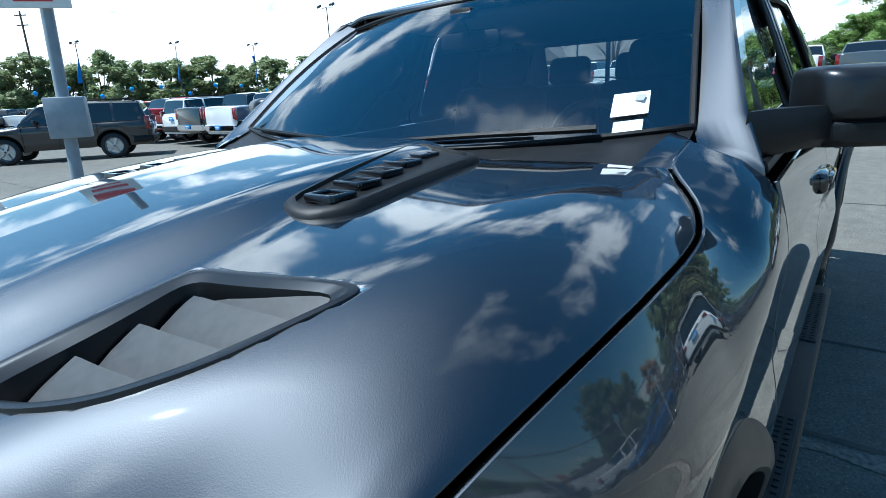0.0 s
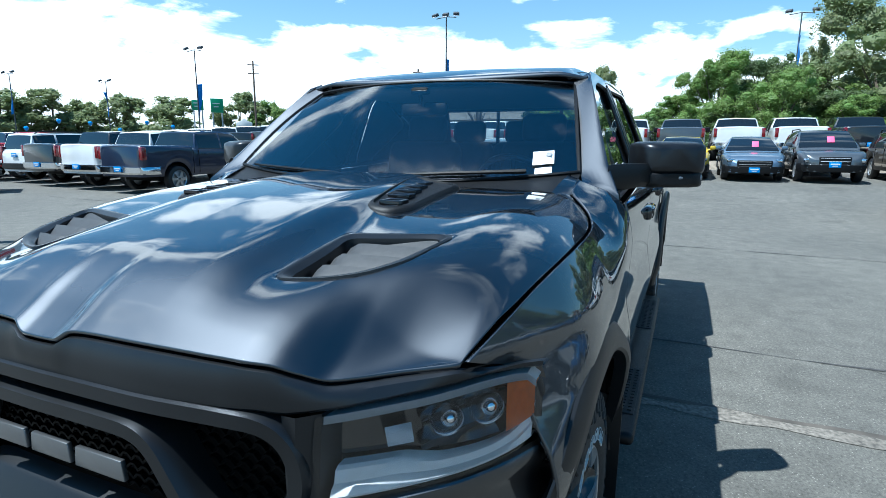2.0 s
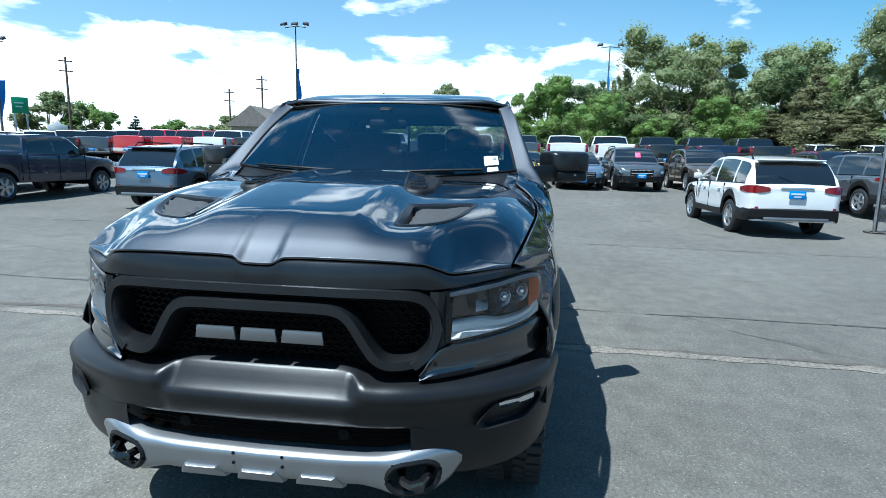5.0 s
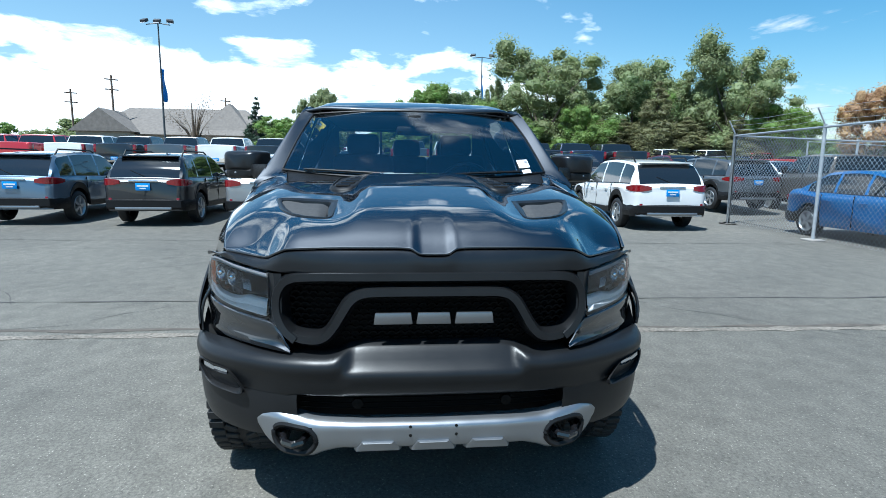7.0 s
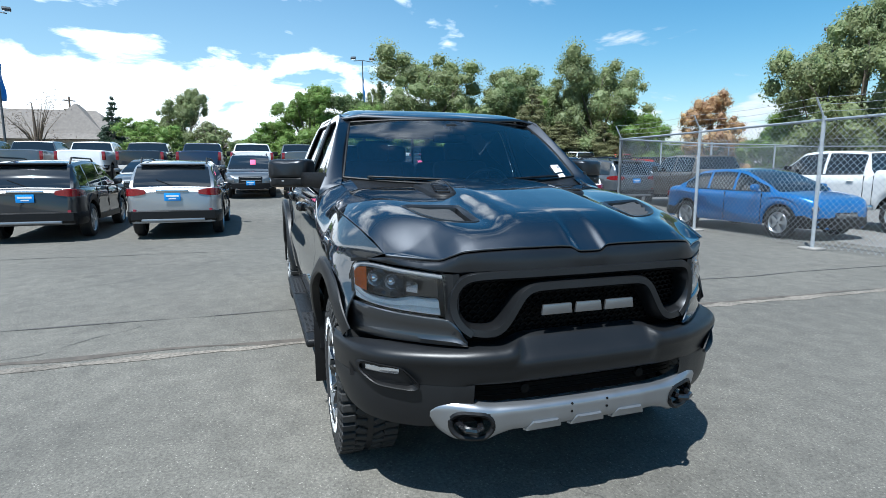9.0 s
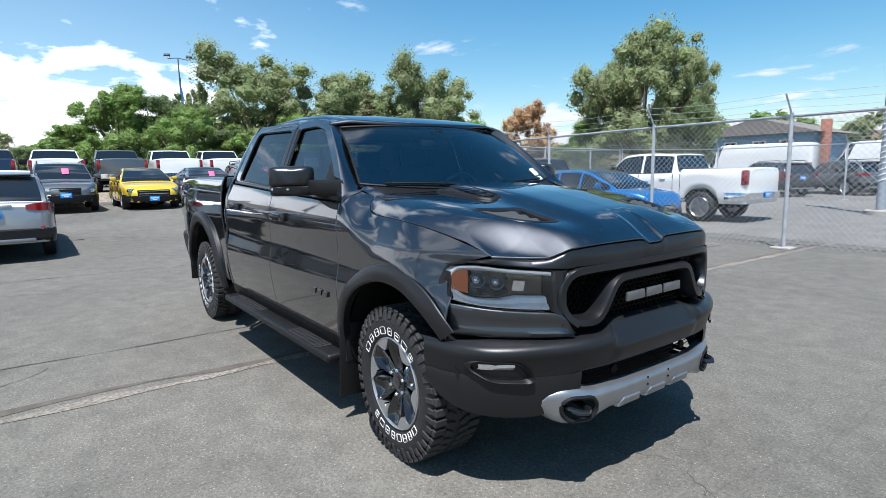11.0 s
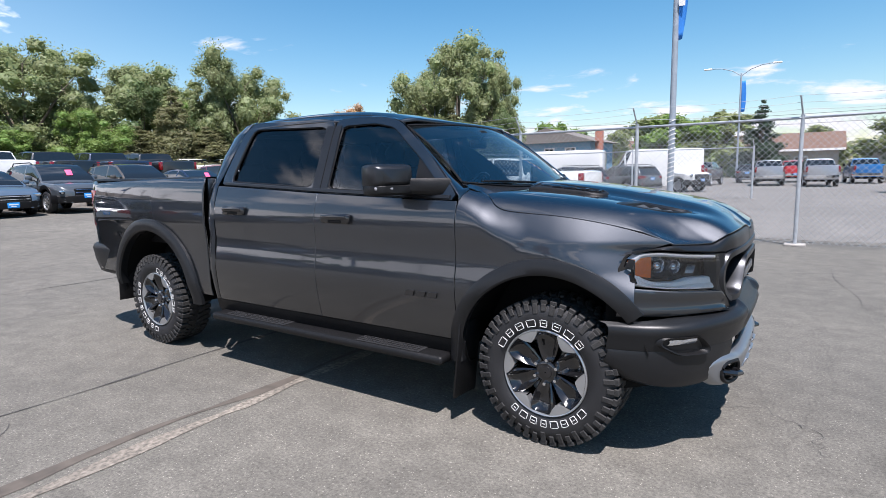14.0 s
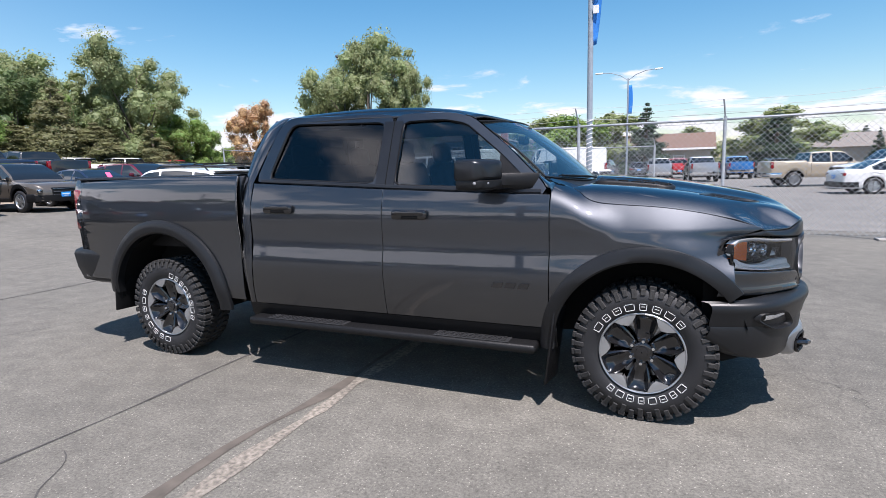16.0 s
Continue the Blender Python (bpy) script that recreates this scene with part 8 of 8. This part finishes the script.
    # second rank that closes the belt
    for kind, x, y, h, w in (("green", -47, -4.5, 6.4, 0.93), ("green", -47, 0.8, 7.4, 0.93), ("willow", -48, 4.4, 9.1, 0.81), ("dark", -46, 7.4, 9.3, 0.83), ("green", -45, 10.6, 10.1, 0.86), ("dark", -44, 13.8, 10.6, 0.82), ("green", -43, 17, 10.3, 0.82),
                             ("willow", -42, 20.2, 8.4, 0.87), ("pine", -40, 23, 7.2, 1.18), ("green", -40, 26, 9.8, 0.86), ("dark", -38, 29, 7.8, 0.94), ("green", -37, 31.4, 8.0, 0.86), ("pine", -38.5, 15.6, 6.2, 1.16), ("pine", -37.5, 17, 6.2, 1.20), ("pine", -35, 20.6, 6.2, 1.18)):
        plant(kind, x, y, h, w * 1.25)
    # under-storey that closes the belt
    for k in range(24):
        y = -9 + 2.05 * k + rnd.uniform(-0.5, 0.5)
        x = -46.5 + 0.42 * max(0, y) * 0.62 + rnd.uniform(-1.5, 1.5)
        plant("shrub", x, y, rnd.uniform(6.4, 8.8) if y > -3 else rnd.uniform(4.6, 5.8), rnd.uniform(1.0, 1.3))
    # trees across the road to the south-west
    for kind, x, y, h, w in (("far", -27, -90, 8.6, 1.1), ("far", -31.5, -88, 7.6, 1.0), ("far", -35.6, -87, 8.9, 1.0), ("far", -39.5, -85, 7.8, 0.9), ("far", -43.5, -83, 8.1, 1.1), ("far", -48.5, -79.8, 8.2, 1.1),
                             ("far", -52, -78, 7.2, 0.9), ("far", -55, -75.6, 8.3, 0.9), ("far", -60.6, -70.8, 7.8, 1.2), ("far", -67.4, -64.2, 8.9, 0.9), ("farg", -70.6, -60.4, 7.6, 0.95), ("spruce", -74, -55.8, 7.1, 1.45), ("farg", -77, -52, 7.0, 0.9),
                             ("far", -82, -46, 7.0, 1.2), ("far", -22, -92, 8.2, 1.2), ("far", -68, -41.5, 4.6, 1.3), ("far", -70, -39, 5.0, 1.1)):
        plant(kind, x, y, h * 1.24, w)
    # beyond the fenced lot
    for kind, x, y, h, w in (("spruce", -4.4, 82, 14.0, 1.2), ("spruce", 11.5, 78, 11.0, 1.5), ("farg", -15, 84, 13.0, 1.2), ("far", -20, 88, 12.0, 1.2), ("far", -10.5, 88, 12.0, 1.0), ("far", 1.0, 100, 9.0, 1.2), ("far", 14.5, 90, 11.0, 1.4), ("farg", -30, 74, 12.0, 1.1), ("farg", -36, 72, 11.0, 1.0), ("farg", -17, 80, 10.2, 0.9), ("far", -12.5, 84, 9.6, 0.8), ("far", -26, 78, 8.0, 0.9), ("far", -21.5, 74, 8.4, 0.6), ("far", 3, 104, 7.4, 1.3),
                             ("far", 17, 106, 7.6, 1.1), ("far", 22, 120, 8.2, 1.3), ("far", 30, 120, 7.8, 1.3), ("spruce", 29, 104, 8.6, 0.9), ("far", 38, 112, 8.0, 1.3), ("far", 47, 110, 8.2, 1.3), ("far", -32, 92, 8, 1.2), ("far", -38, 80, 8, 1.2),
                             ("far", 57, 100, 8, 1.3), ("spruce", 62, 96, 9, 1), ("far", 70, 92, 8, 1.3)):
        plant(kind, x, y, h, w)
    # far belt to the north
    for k in range(13):
        plant(("far", "farg", "far", "spruce")[k % 4], -6 + 5.2 * k + rnd.uniform(-1, 1), 122 - 0.9 * k + rnd.uniform(-3, 3), rnd.uniform(7.5, 10.5), rnd.uniform(1.1, 1.4))
    for obs in protos.values():
        for ob in obs:
            if ob.name not in used:
                for c in list(ob.children):
                    bpy.data.objects.remove(c)
                bpy.data.objects.remove(ob)


plant_trees()


# ---------------------------------------------------------------- paint and seams on the asphalt
FADED_LINE = mat("faded_line_paint", (0.158, 0.139, 0.115), 0.9, vary=0.55, scale=38, vary2=0.30, scale2=1.6)
SEAM = mat("dark_asphalt_seam", (0.050, 0.047, 0.044), 0.92, vary=0.3, scale=10)
RUSTY = mat("brown_stained_seam", (0.078, 0.066, 0.054), 0.92, vary=0.35, scale=7)


def ground_ribbon(name, label, x_of, y0, y1, w_of, material, lift=0.004, n=160):
    rows = []
    for y in linspace(y0, y1, n):
        x, w = x_of(y), w_of(y)
        rows.append([(x - w / 2, y, ground_height(x, y) + lift), (x + w / 2, y, ground_height(x, y) + lift)])
    tagged(mesh_object(name, grid_bm(rows), material), label, "ground marking", kind="structure")


def wob(y, a, f, s):
    return a * noise.noise((y * f, s, 0.3)) * 2


ground_ribbon("painted_line", "faded pale parking line on the asphalt", lambda y: -1.88 + 0.03 * max(0.0, y) + wob(y, 0.012, 2.0, 1), -9.0, 14.0, lambda y: max(0.03, 0.105 + wob(y, 0.05, 5.1, 2)), FADED_LINE)
ground_ribbon("brown_seam", "brown dirty seam beside the parking line", lambda y: -1.97 + 0.03 * y + wob(y, 0.03, 1.3, 3), -9.0, 14.0, lambda y: max(0.012, 0.06 + wob(y, 0.05, 1.7, 4)), RUSTY, 0.003)
ground_ribbon("asphalt_seam", "dark open seam across the asphalt", lambda y: -3.03 + 0.02 * y + wob(y, 0.03, 0.9, 5), -30.0, 8.0, lambda y: max(0.006, 0.022 + wob(y, 0.025, 2.3, 6)), SEAM)
ground_ribbon("asphalt_seam_2", "dark open seam further back on the lot", lambda y: -7.6 + 0.05 * y + wob(y, 0.05, 0.6, 7), -16.0, 8.0, lambda y: max(0.006, 0.02 + wob(y, 0.02, 1.9, 8)), SEAM)


def ground_crack(points, w, seed):
    pts = [Vector((x, y, 0)) for x, y in points]
    rows = []
    for i in range(len(pts) - 1):
        for k in range(14):
            p = pts[i].lerp(pts[i + 1], k / 14)
            d = (pts[i + 1] - pts[i]).normalized()
            s = Vector((-d.y, d.x, 0))
            p = p + s * wob(i + k / 14, 0.06, 2.2, seed)
            ww = max(0.0015, w * (0.7 + wob(i + k / 14, 0.5, 4, seed + 3)))
            rows.append([(p.x - s.x * ww, p.y - s.y * ww, ground_height(p.x, p.y) + 0.0035), (p.x + s.x * ww, p.y + s.y * ww, ground_height(p.x, p.y) + 0.0035)])
    return grid_bm(rows)


for k, (pts, w) in enumerate((([(0.65, 0.01), (0.85, 0.12), (1.01, 0.08), (1.18, 0.01), (1.21, -0.20), (1.30, -0.33)], 0.0022), ([(-2.9, -2.4), (-2.2, -3.0), (-1.9, -4.2)], 0.0045), ([(-5.5, -0.5), (-6.6, -3.0), (-7.0, -6.5)], 0.0045), ([(3.2, 1.0), (1.6, 3.4), (1.4, 6.0)], 0.0045),
                             ([(-3.0, 2.4), (-2.1, 3.2), (-1.2, 4.6)], 0.0045), ([(-5.0, 3.0), (-5.8, 5.6), (-6.4, 7.8)], 0.0045), ([(-3.0, -4.0), (-4.4, -5.0), (-5.2, -7.4)], 0.0045))):
    tagged(mesh_object("crack", ground_crack(pts, w, 11 + k), SEAM), "irregular dark crack in the asphalt", "crack", kind="structure")
